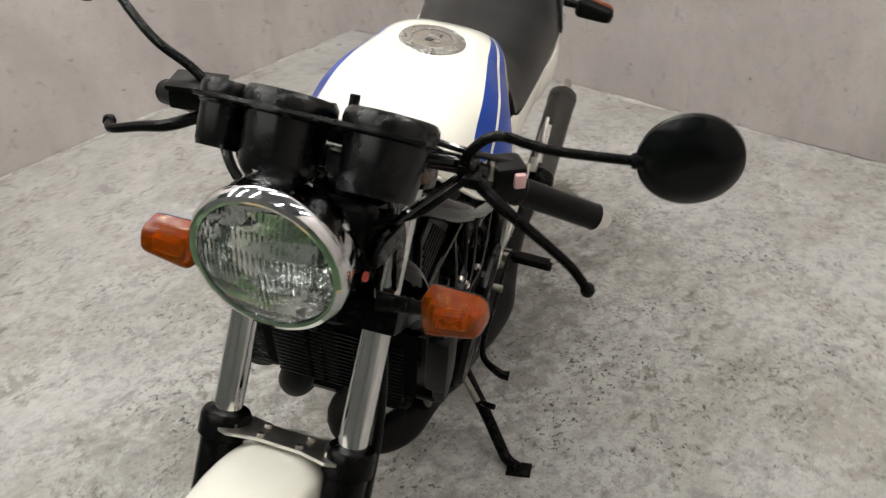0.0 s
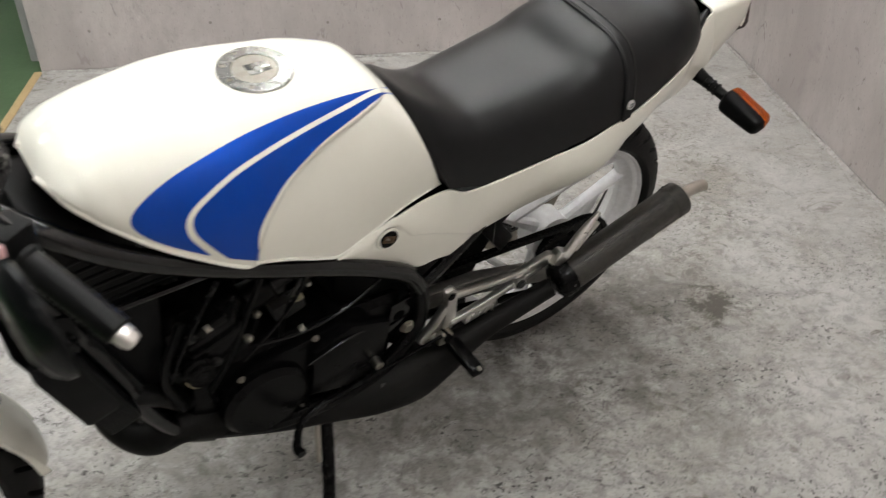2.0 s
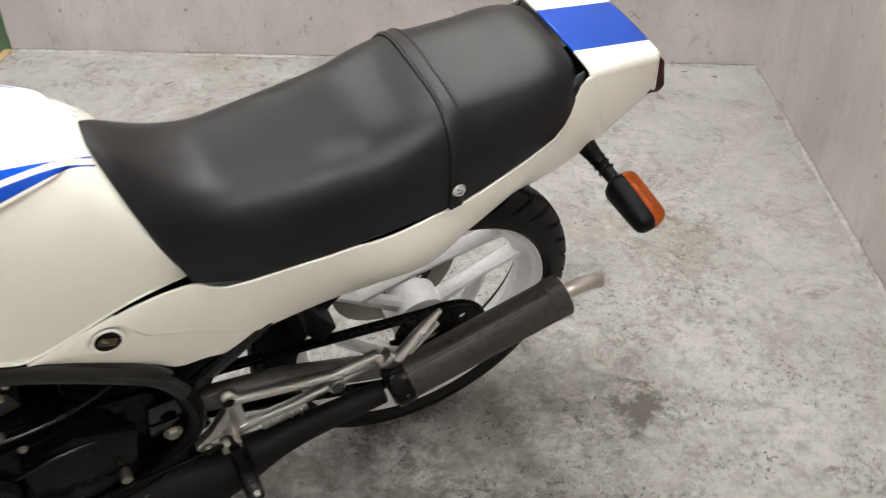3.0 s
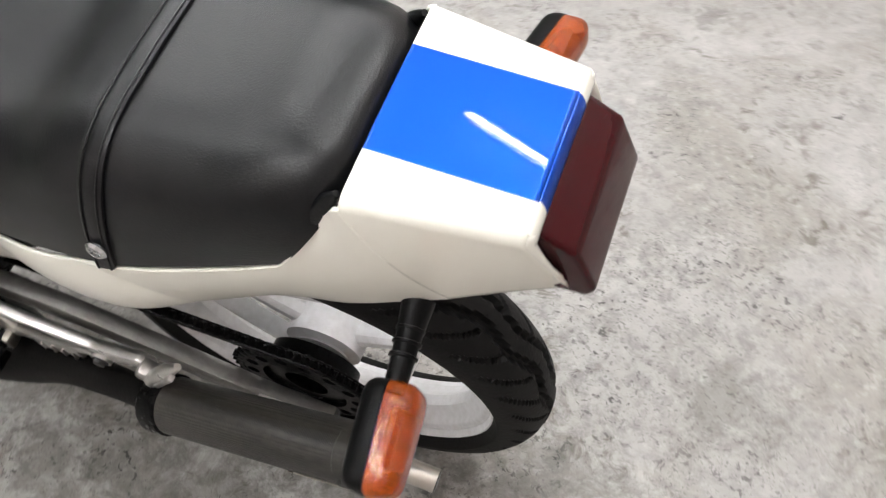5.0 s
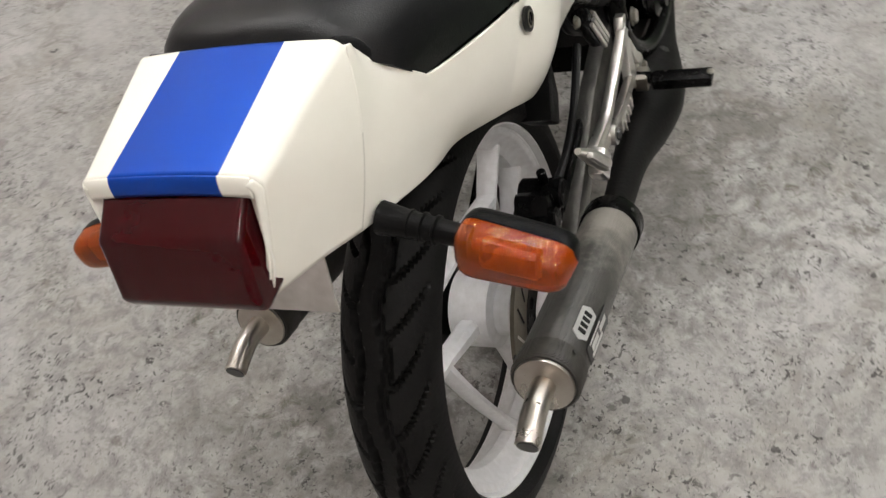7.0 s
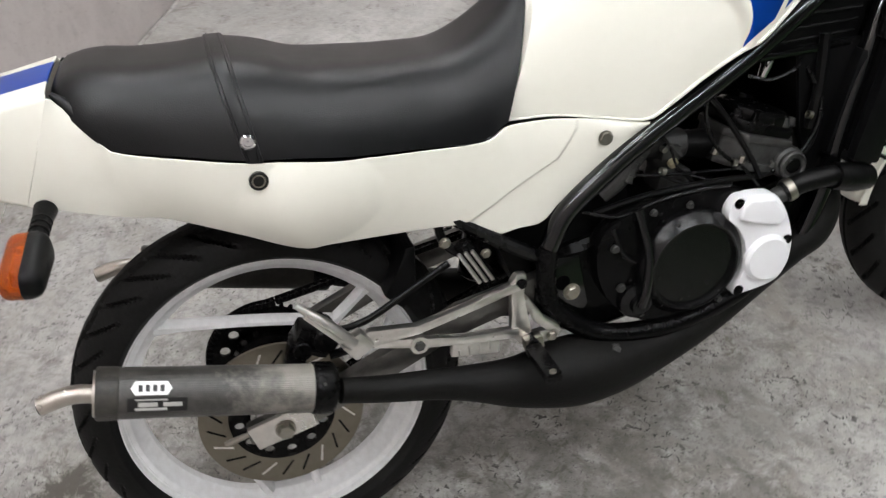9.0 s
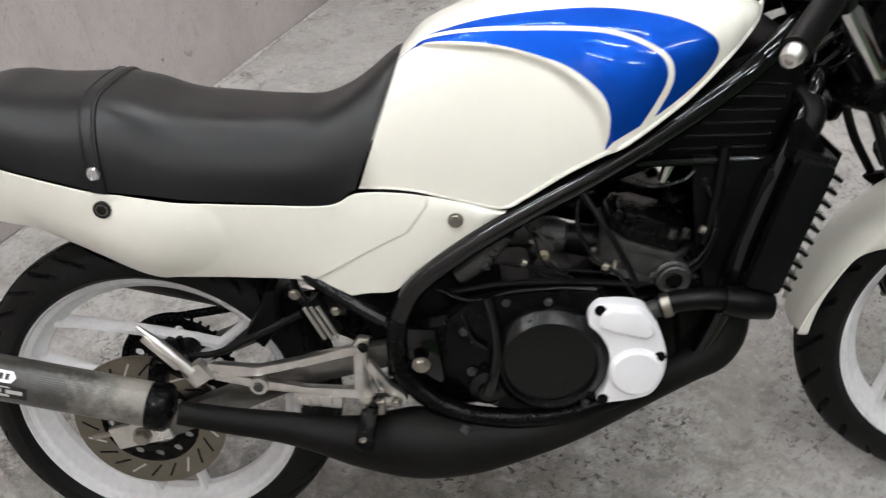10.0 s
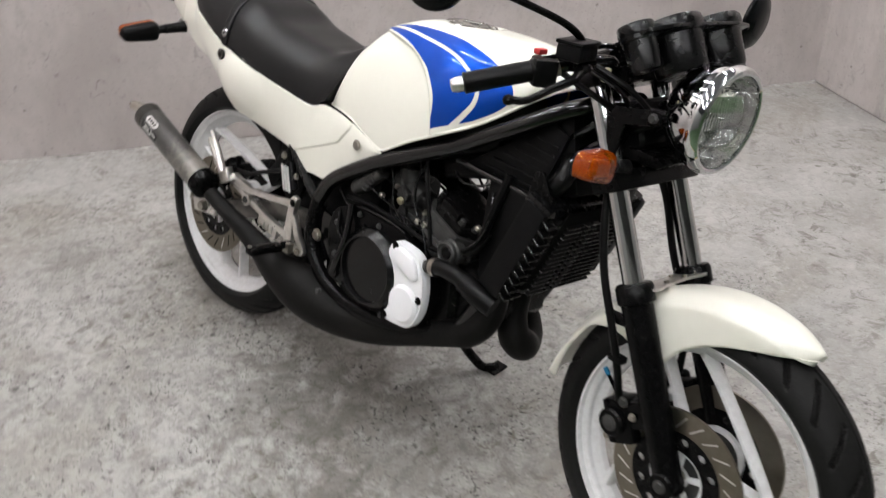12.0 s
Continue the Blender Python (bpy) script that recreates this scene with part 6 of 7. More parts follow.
part("sprocket_carrier", lathe([(0.030, 0.03), (0.060, 0.045), (0.062, 0.070), (0.060, 0.078), (0.030, 0.080)], (0, 0, 0), (0, 1, 0), 40), black_satin, sprocket)
chain = new("chain")
chain.parent = bike
tagged(chain, "oily black drive chain")
loop = [(-0.69 + 0.099 * math.cos(radians(a)), 0.31 + 0.099 * math.sin(radians(a))) for a in range(80, 286, 6)]
loop += [tuple(np.array((-0.664, 0.214)) * (1 - t) + np.array((-0.125, 0.385)) * t) for t in np.linspace(0.03, 0.97, 38)]
loop += [(-0.12 + 0.035 * math.cos(radians(a)), 0.42 + 0.035 * math.sin(radians(a))) for a in range(-70, 90, 25)]
loop += [tuple(np.array((-0.125, 0.455)) * (1 - t) + np.array((-0.672, 0.4075)) * t) for t in np.linspace(0.03, 0.97, 38)]
link = None
for (ax, az), (bx, bz) in zip(loop, loop[1:] + loop[:1]):
    mm = Matrix.Translation(((ax + bx) / 2, 0.0815, (az + bz) / 2)) @ Matrix.Rotation(-math.atan2(bz - az, bx - ax), 4, "Y")
    if link is None:
        link = part("link", joined(block((0.0148, 0.003, 0.0105), (0, 0.006, 0), 0.0042, segs=2), block((0.0148, 0.003, 0.0105), (0, -0.006, 0), 0.0042, segs=2), block((0.0150, 0.007, 0.0034), (0, 0, 0), 0.0008, segs=1), rod((0, -0.008, 0), (0, 0.008, 0), 0.004, 8)), black_satin, chain)
        link.matrix_basis = mm
    else:
        clone(link, mm)
for s in (1, -1):
    arm = part("swing_arm", prism([(-0.235, 0.405), (-0.235, 0.445), (-0.40, 0.425), (-0.66, 0.338), (-0.745, 0.322), (-0.745, 0.292), (-0.66, 0.292), (-0.40, 0.378)], s * 0.098, s * 0.122, "y", 0.006), swing_alloy, bike, "dull silver box-section swing arm")
    part("axle_plate", prism([(-0.745, 0.325), (-0.65, 0.343), (-0.64, 0.30), (-0.735, 0.285)], s * 0.118, s * 0.128, "y", 0.003), aluminium, arm)
    bolt((-0.69, s * 0.128, 0.311), (0, s, 0), 0.0125, 0.014, bolt_steel, arm, name="axle_nut")
    part("adjuster", rod((-0.745, s * 0.110, 0.306), (-0.782, s * 0.110, 0.300), 0.0045, 8), bolt_steel, arm)
part("caliper", joined(block((0.058, 0.046, 0.040), (-0.618, -0.090, 0.428), 0.010, pose(0, 0, 0, 0, 35, 0)), block((0.030, 0.030, 0.060), (-0.648, -0.098, 0.408), 0.007, pose(0, 0, 0, 0, 20, 0)), rod((-0.600, -0.066, 0.432), (-0.600, -0.122, 0.432), 0.019, 20), rod((-0.636, -0.066, 0.425), (-0.636, -0.120, 0.425), 0.015, 18), rod((-0.60, -0.10, 0.45), (-0.60, -0.10, 0.470), 0.006, 10)), black_satin, bike, "black rear brake caliper")
part("torque_arm", rod((-0.60, -0.108, 0.400), (-0.40, -0.104, 0.405), 0.007, 10), black_satin, bike)
part("rear_brake_hose", tube([(-0.60, -0.110, 0.44), (-0.54, -0.115, 0.445), (-0.48, -0.118, 0.47), (-0.40, -0.112, 0.50)], 0.0055, 10), hose_rubber, bike)
part("hugger", prism([(-0.50, 0.46), (-0.47, 0.50), (-0.455, 0.53), (-0.44, 0.53), (-0.45, 0.46), (-0.475, 0.43)], -0.09, 0.09, "y", 0.005), black_plastic, bike)
part("shock", rod((-0.33, 0, 0.40), (-0.28, 0, 0.58), 0.035, 20), black_satin, bike)
part("inner_guard", surf(lambda u, v: (-0.69 + 0.338 * math.cos(radians(98 - 48 * u)), (v - 0.5) * 0.15, 0.315 + 0.338 * math.sin(radians(98 - 48 * u))), 30, 8)[0], black_plastic, bike, thick=0.004)

# ---- side stand ----
stand = part("side_stand", tube([(-0.075, 0.120, 0.262), (-0.072, 0.142, 0.225), (-0.045, 0.205, 0.150), (-0.022, 0.248, 0.098), (-0.006, 0.270, 0.079), (0.012, 0.300, 0.083)], (0.013, 0.0125, 0.012, 0.012, 0.0115, 0.010), 14), black_satin, bike, "black steel side stand swung down")
part("foot", block((0.035, 0.050, 0.008), (0.010, 0.298, 0.0765), 0.003, pose(0, 0, 0, 14, 0, 0)), black_satin, stand)
part("stand_bracket", block((0.06, 0.03, 0.05), (-0.078, 0.112, 0.275), 0.006), black_satin, stand)
part("return_spring", tube([(-0.06, 0.128, 0.245), (-0.035, 0.185, 0.185)], 0.006, 10), bolt_steel, stand)
part("tang", tube([(-0.058, 0.175, 0.185), (-0.040, 0.195, 0.180), (-0.03, 0.22, 0.187)], 0.006, 8), black_satin, stand)


# ---- front end, turned a little to the right ----
def fork_at(z, y=0.0):
    return Vector((FRONT_AXLE.x - 0.520 * (z - FRONT_AXLE.z), y, z))


up = Vector((-0.520, 0, 1)).normalized()
LOW = FRONT @ Matrix.Translation((0.002, 0, 0.007))      # wheel end of the fork
for s in (1, -1):
    y = s * 0.0855
    leg = part("fork_leg", joined(rod(fork_at(0.290, y), fork_at(0.585, y), 0.0245, 24, 0.0275), lathe([(0.0275, 0), (0.0325, 0.004), (0.0325, 0.030), (0.029, 0.036), (0.020, 0.037)], fork_at(0.580, y), up, 28)), black_satin, bike, "black fork lower leg with a dust seal", m=FRONT)
    part("axle_end", rod((0.685, s * 0.070, 0.308), (0.685, s * 0.112, 0.308), 0.024, 24), black_satin, leg)
    bolt((0.685, s * 0.112, 0.308), (0, s, 0), 0.010, 0.004, dull_alloy, leg, name="axle_bolt")
    part("stanchion", rod(fork_at(0.59, y), fork_at(0.925, y), 0.0185, 28), fork_chrome, leg, "polished chrome fork tube")
    part("fork_cap", joined(rod(fork_at(0.920, y), fork_at(0.934, y), 0.0225, 28, edge=0.003), rod(fork_at(0.934, y), fork_at(0.948, y), 0.0125, 6, edge=0.001)), black_gloss, leg)
    part("caliper_lug", block((0.05, 0.022, 0.05), (0.600, s * 0.078, 0.390), 0.006, pose(0, 0, 0, 0, -26, 0)), black_satin, leg)
    cal = part("front_caliper", joined(block((0.058, 0.052, 0.085), (0.563, s * 0.066, 0.352), 0.012, pose(0, 0, 0, 0, -26, 0)), rod((0.555, s * 0.062, 0.350), (0.555, s * 0.104, 0.350), 0.026, 20)), black_satin, bike, "black front brake caliper", m=LOW)
    bolt((0.590, s * 0.092, 0.378), (0, s, 0), 0.006, 0.006, bolt_steel, cal)
    part("pad_cover", block((0.040, 0.030, 0.010), (0.580, s * 0.064, 0.398), 0.003, pose(0, 0, 0, 0, -26, 0)), black_plastic, cal)
    part("bridge_rib", block((0.012, 0.056, 0.080), (0.546, s * 0.066, 0.345), 0.004, pose(0, 0, 0, 0, -26, 0)), black_satin, cal)
    bolt((0.566, s * 0.094, 0.396), (0, s, 0), 0.008, 0.005, dull_alloy, cal, name="banjo_bolt")
    bolt((0.555, s * 0.104, 0.350), (0, s, 0), 0.012, 0.003, dull_alloy, cal, name="piston_cap")
    bolt((0.548, s * 0.090, 0.316), (0, s, 0), 0.006, 0.005, bolt_steel, cal, name="slide_pin")
    part("bleed_nipple", rod((0.548, s * 0.080, 0.390), (0.516, s * 0.083, 0.424), 0.0035, 10), black_satin, cal)
    part("bleed_cap", rod((0.518, s * 0.083, 0.422), (0.508, s * 0.084, 0.432), 0.0045, 10), blue_rubber, cal, "small blue rubber bleed cap")
    part("front_brake_hose", tube([(0.405, s * 0.045, 0.80), (0.438, s * 0.085, 0.72), (0.472, s * 0.100, 0.62), (0.512, s * 0.104, 0.54), (0.542, s * 0.102, 0.47), (0.556, s * 0.090, 0.40)], 0.0072, 12), hose_rubber, bike, m=FRONT)
    part("hose_guide", block((0.030, 0.020, 0.012), (0.540, s * 0.100, 0.478), 0.003), black_plastic, bike, m=FRONT)
    part("hose_stay", prism([(0.492, 0.545), (0.500, 0.552), (0.560, 0.556), (0.560, 0.540), (0.505, 0.533)], s * 0.088, s * 0.100, "y", 0.002), black_satin, bike, m=FRONT)
    for k in range(5):
        part("hub_arm", spoke_bar(polar(0.022, 72 * k + 20), polar(0.050, 72 * k + 20), 0.010, 0.013, 0.006, 0.006), wheel_paint, front).matrix_basis = Matrix.Translation((0, s * 0.060, 0))
    part("hub_ring", lathe([(0.047, 0.054), (0.0555, 0.054), (0.0555, 0.064), (0.047, 0.064), (0.047, 0.054)], (0, 0, 0), (0, s, 0), 48), wheel_paint, front)
    # dark disc added in place of the shade inside the hub windows
    part("hub_recess", lathe([(0.020, 0.053), (0.0475, 0.053), (0.0475, 0.0545), (0.020, 0.0545)], (0, 0, 0), (0, s, 0), 40), dull_alloy, front, "dark grey disc standing in for shade behind the hub windows")
part("axle", rod((0.685, -0.105, 0.308), (0.685, 0.105, 0.308), 0.010, 16), bolt_steel, bike, m=FRONT)


def clamp_plate(z, thick, out):
    c = fork_at(z)
    T = Matrix.Translation(c) @ turned(up)
    line = [(-0.030, -out), (0.028, -out), (0.034, -0.05), (0.034, 0.05), (0.028, out), (-0.030, out), (-0.062, 0.03), (-0.066, 0.0), (-0.062, -0.03)]
    # plate axes: local x points ahead and up, y across
    bm = prism(line, -thick / 2, thick / 2, "z", 0.005)
    x_ax = Vector((0, 1, 0)).cross(up)
    M = Matrix((Vector((*x_ax, 0)), Vector((0, 1, 0, 0)), Vector((*up, 0)), Vector((0, 0, 0, 1)))).transposed()
    M.translation = c
    bm.transform(M)
    return bm


lower = part("lower_clamp", clamp_plate(0.765, 0.034, 0.115), black_satin, bike, "black lower fork clamp", m=FRONT)
top_clamp = part("top_clamp", clamp_plate(0.918, 0.026, 0.112), black_satin, bike, "black top fork clamp", m=FRONT)
part("steering_nut", rod(HEAD_AT + up * 0.10, HEAD_AT + up * 0.125, 0.015, 6), black_semi, top_clamp)
cover = part("handlebar_cover", block((0.070, 0.165, 0.028), (0.352, 0, 0.945), 0.009, pose(0, 0, 0, 0, -26, 0), 3), black_gloss, top_clamp, "glossy black cover plate over the handlebar clamps")
for x, y, z, r, h in ((0.372, -0.062, 0.958, 0.014, 0.014), (0.366, -0.018, 0.958, 0.006, 0.026), (0.344, 0.040, 0.948, 0.012, 0.014), (0.330, 0.072, 0.938, 0.014, 0.014), (0.330, -0.060, 0.940, 0.013, 0.012)):
    part("knob", rod((x, y, z), Vector((x, y, z)) + up * h, r, 20, edge=0.004), black_gloss, cover)
for s in (1, -1):
    part("headlamp_ear", prism([(0.415, 0.868), (0.425, 0.890), (0.490, 0.902), (0.512, 0.900), (0.516, 0.884), (0.500, 0.878), (0.45, 0.866), (0.442, 0.80), (0.425, 0.795)], s * 0.096, s * 0.102, "y", 0.002), black_satin, bike, m=FRONT)
    bolt((0.502, s * 0.102, 0.891), (0, s, 0), 0.007, 0.006, dull_alloy, bike, m=FRONT, name="headlamp_bolt")
part("lamp_bracket", prism([(0.43, 0.80), (0.50, 0.80), (0.515, 0.812), (0.50, 0.820), (0.43, 0.822)], -0.06, 0.06, "y", 0.004), black_satin, bike, m=FRONT)

# headlamp
LAMP_AT, LAMP_DIR = Vector((0.478, 0, 0.903)), Vector((1, 0, -0.07)).normalized()
lamp = part("headlight", lathe([(0, 0.0), (0.03, 0.001), (0.060, 0.012), (0.079, 0.034), (0.0865, 0.060), (0.0875, 0.074), (0.0895, 0.075), (0.0912, 0.082), (0.0900, 0.090), (0.0865, 0.0955), (0.0815, 0.0975), (0.0780, 0.0965), (0.0775, 0.088)],
                              LAMP_AT, LAMP_DIR, 64), chrome, bike, "round chrome headlight with fluted clear glass", m=FRONT)


def lens_body():
    """A domed glass with upright flutes on its inside."""
    n_r, n_a = 40, 176
    bm = bmesh.new()
    sheets = []
    for inner in (0, 1):
        rings = []
        for i in range(n_r + 1):
            r = 0.0776 * i / n_r
            ring = []
            for k in range(n_a):
                a = 2 * math.pi * k / n_a
                yy, zz = r * math.cos(a), r * math.sin(a)
                h = 0.094 + 0.010 * (1 - (r / 0.0776) ** 2)
                if inner:
                    h -= 0.0035 + 0.00052 * math.sin(yy * 2 * math.pi / 0.0062) * (1 if abs(zz) < 0.07 else 0) + 0.0008 * math.sin(zz * 2 * math.pi / 0.026)
                ring.append(bm.verts.new((yy, zz, h)))
            rings.append(ring)
        sheets.append(rings)
    for w, rings in enumerate(sheets):
        for a, b in zip(rings, rings[1:]):
            for k in range(n_a):
                q = (a[k], b[k], b[(k + 1) % n_a], a[(k + 1) % n_a])
                bm.faces.new(q if not w else q[::-1])
    for k in range(n_a):
        bm.faces.new((sheets[0][-1][k], sheets[1][-1][k], sheets[1][-1][(k + 1) % n_a], sheets[0][-1][(k + 1) % n_a]))
    bmesh.ops.remove_doubles(bm, verts=bm.verts, dist=1e-6)
    T = turned(LAMP_DIR)
    bm.transform(Matrix.Translation(LAMP_AT) @ T)
    bmesh.ops.recalc_face_normals(bm, faces=bm.faces)
    if bm.calc_volume(signed=True) < 0:
        bmesh.ops.reverse_faces(bm, faces=bm.faces)
    return bm


def reflector_bowl():
    """A bowl with upright cast flutes and a stepped lower half."""
    n_r, n_a = 44, 180
    prof = smooth_fn((0, 0.015, 0.036, 0.055, 0.070, 0.0808), (0.018, 0.0185, 0.026, 0.040, 0.060, 0.088))
    bm, rings = bmesh.new(), []
    for i in range(1, n_r + 1):
        r = 0.0808 * i / n_r
        ring = []
        for k in range(n_a):
            a = 2 * math.pi * k / n_a
            yy, zz = r * math.cos(a), r * math.sin(a)
            fade = min(1.0, (0.0808 - r) / 0.01)
            ring.append(bm.verts.new((yy, zz, prof(r) + fade * 0.0005 * abs(math.sin(zz * math.pi / 0.026)))))
        rings.append(ring)
    for a, b in zip(rings, rings[1:]):
        for k in range(n_a):
            bm.faces.new((a[k], b[k], b[(k + 1) % n_a], a[(k + 1) % n_a]))
    bm.faces.new(rings[0])
    bm.transform(Matrix.Translation(LAMP_AT) @ turned(LAMP_DIR))
    return bm


part("reflector", reflector_bowl(), reflector_chrome, lamp, "bright fluted reflector bowl", angle=60)
lens = part("lens", lens_body(), glass, lamp, "fluted clear headlight glass", angle=25)
lens.visible_shadow = False
part("bulb_shield", rod(LAMP_AT + LAMP_DIR * 0.02, LAMP_AT + LAMP_DIR * 0.055, 0.010, 16), chrome, lamp)
part("side_marker", rod((0.512, 0.0865, 0.868), (0.512, 0.0915, 0.868), 0.006, 12), red_plastic, lamp)

# front turn signals on the lower clamp
indicator((0.462, 0.088, 0.797), (0.468, 0.219, 0.818), (1, 0.1, 0.05), FRONT, 0.010, 0.0262, 0.023, 0.28, 1.0)
indicator((0.462, -0.088, 0.797), (0.468, -0.219, 0.814), (1, -0.1, 0.05), FRONT, 0.010, 0.0262, 0.023, 0.28, 1.0)

# instruments
POD_UP = Vector((-0.55, 0, 0.835)).normalized()
pods = new("instrument_cluster")
pods.parent = bike
pods.matrix_basis = FRONT @ Matrix.Translation((-0.008, 0.012, -0.004))
tagged(pods, "black instrument cluster with two round dials")


def pod(c, r, depth):
    c = Vector(c)
    ob = part("gauge", lathe([(0, -depth), (r * 0.80, -depth), (r * 0.86, -depth + 0.006), (r * 0.92, -depth * 0.45), (r * 0.95, -0.012), (r * 1.04, -0.010), (r * 1.06, 0.0), (r * 1.04, 0.008), (r * 0.95, 0.012), (r * 0.86, 0.012), (r * 0.84, 0.004), (0, 0.003)], c, POD_UP, 48), black_semi, pods, "round black gauge housing")
    part("bezel", lathe([(r * 0.86, 0.0115), (r * 0.90, 0.0150), (r * 0.98, 0.0155), (r * 1.05, 0.0110), (r * 1.075, 0.003), (r * 1.05, -0.004), (r * 1.0, -0.006)], c, POD_UP, 56), black_semi, ob, "semi-gloss black bezel")
    part("dial", lathe([(0, 0.0035), (r * 0.83, 0.0035), (r * 0.83, 0.0045), (0, 0.0045)], c, POD_UP, 40), dial_face, ob)
    x_ax = Vector((0, 1, 0)).cross(POD_UP)
    for k in range(13):
        a = radians(-130 + 260 * k / 12)
        p = c + POD_UP * 0.0052 + (Vector((0, 1, 0)) * math.sin(a) + x_ax * math.cos(a)) * r * 0.68
        part("mark", rod(p, p + (Vector((0, 1, 0)) * math.sin(a) + x_ax * math.cos(a)) * r * 0.10, 0.0009, 6), dial_mark, ob)
    part("needle", rod(c + POD_UP * 0.006, c + POD_UP * 0.006 + (Vector((0, 0.8, 0)) - x_ax * 0.6) * r * 0.62, 0.0010, 6), dial_mark, ob)
    g = part("cover_glass", lathe([(0, 0.0105), (r * 0.86, 0.0095), (r * 0.86, 0.0110), (0, 0.0122)], c, POD_UP, 40), gauge_glass, ob)
    g.visible_shadow = False
    return ob


pod((0.455, 0.074, 1.018), 0.049, 0.072)
pod((0.457, -0.040, 1.018), 0.049, 0.072)
pod((0.450, -0.119, 1.012), 0.029, 0.058)
x_ax = Vector((0, 1, 0)).cross(POD_UP)
bm = prism([(-0.042, -0.142), (0.030, -0.142), (0.045, -0.10), (0.052, -0.03), (0.052, 0.075), (0.040, 0.126), (-0.030, 0.128), (-0.050, 0.07), (-0.050, -0.09)], -0.012, -0.006, "z", 0.002)
M = Matrix((Vector((*x_ax, 0)), Vector((0, 1, 0, 0)), Vector((*POD_UP, 0)), Vector((0, 0, 0, 1)))).transposed()
M.translation = Vector((0.455, 0.0, 1.020))
bm.transform(M)
part("panel", bm, black_semi, pods)
part("stay", tube([(0.420, 0.0, 0.925), (0.455, 0.02, 0.955), (0.475, 0.022, 0.975)], 0.012, 10), black_satin, pods)
part("warning_panel", block((0.030, 0.026, 0.010), (0.416, 0.022, 0.998), 0.003, pose(0, 0, 0, 0, -33, 0)), black_plastic, pods)
for name, colour, x in (("blue_warning_lamp", blue_rubber, 0.442), ("amber_warning_lamp", amber_inner, 0.428)):
    part(name, rod((x, 0.021, 1.016 + (x - 0.44) * 0.6), (x - 0.003, 0.021, 1.022 + (x - 0.44) * 0.6), 0.0052, 14), colour, pods)
part("trip_knob", rod((0.432, 0.022, 1.022), (0.426, 0.022, 1.036), 0.006, 12), black_plastic, pods)
part("ignition_switch", rod((0.415, 0, 0.925), (0.402, 0, 0.950), 0.018, 20), black_plastic, pods, "black ignition switch")

# handlebars and controls
BAR_DROP = {1: -0.020, -1: 0.016}
MIRROR_AT = {1: (0.350, 0.392, 1.005), -1: (0.300, -0.402, 1.070)}
for s in (1, -1):
    dz = BAR_DROP[s]
    bar = part("handlebar", tube([(0.372, s * 0.055, 0.925), (0.385, s * 0.085, 0.950), (0.365, s * 0.150, 0.945), (0.330, s * 0.215, 0.918 + dz * 0.6), (0.275, s * 0.296, 0.882 + dz)], 0.0118, 14), black_gloss, bike, "black handlebar with a rubber grip", m=FRONT)
    part("bar_collar", lathe([(0.0116, 0), (0.0150, 0.001), (0.0150, 0.013), (0.0116, 0.014)], (0.352, s * 0.172, 0.938), (-0.035, s * 0.065, -0.027), 20), bolt_steel, bar, "bare metal collar")
    part("sheathed_cable", tube([(0.392, s * 0.060, 0.972), (0.380, s * 0.100, 0.976), (0.362, s * 0.155, 0.962), (0.335, s * 0.200, 0.946)], 0.0045, 8), black_gloss, bar)
    g0, g1 = Vector((0.336, s * 0.205, 0.922 + dz * 0.5)), Vector((0.272, s * 0.300, 0.880 + dz))
    gd = (g1 - g0).normalized()
    gl = (g1 - g0).length
    prof = [(0.012, 0), (0.0195, 0.001), (0.0195, 0.006)]
    for k in range(16):
        h = 0.010 + (gl - 0.018) * k / 15
        prof += [(0.0165, h), (0.0172, h + 0.003)]
    prof += [(0.0175, gl - 0.002), (0.012, gl)]
    part("grip", lathe(prof, g0, gd, 24), hose_rubber, bar, "ribbed black rubber grip")
    part("bar_end", lathe([(0, 0), (0.0125, 0), (0.0125, 0.010), (0.0095, 0.019), (0.005, 0.020), (0.004, 0.014), (0, 0.014)], g1, gd, 22), aluminium, bar, "bare alloy bar end weight")
    part("switch_box", block((0.042, 0.040, 0.046), (0.341, s * 0.194, 0.928), 0.008, pose(0, 0, 0, 0, 0, s * 34)), black_plastic, bar)
    part("switch", block((0.012, 0.014, 0.018), (0.354, 0.213, 0.936), 0.003, pose(0, 0, 0, 0, 0, 34)) if s > 0 else block((0.014, 0.020, 0.010), (0.322, -0.187, 0.956), 0.003), red_plastic if s < 0 else pink_plastic, bar, "red kill switch" if s < 0 else "faded pink switch")
    part("lever_perch", joined(block((0.032, 0.022, 0.026), (0.380, s * 0.158, 0.948), 0.007), block((0.024, 0.020, 0.014), (0.396, s * 0.168, 0.948), 0.004)), black_satin, bar)
    ball = Vector((0.405, 0.318, 0.846)) if s > 0 else Vector((0.385, -0.312, 0.902))
    part("lever", joined(tube([(0.395, s * 0.170, 0.948), (0.415, s * 0.205, 0.936), (0.412, s * 0.250, 0.906 if s > 0 else 0.922), (0.406, s * 0.294, 0.872 if s > 0 else 0.906), ball], (0.008, 0.0075, 0.0065, 0.006, 0.006), 10), lathe([(0, -0.009), (0.007, -0.006), (0.009, 0), (0.007, 0.006), (0, 0.009)], ball, (0, 0, 1), 14)), black_satin, bar, "black hand lever with a ball end")
    part("bar_clamp", block((0.034, 0.040, 0.030), (0.376, s * 0.062, 0.928), 0.006), black_satin, bar)
    bolt((0.376, s * 0.062, 0.943), (0, 0, 1), 0.006, 0.006, dull_alloy, bar)
    c = Vector(MIRROR_AT[s])
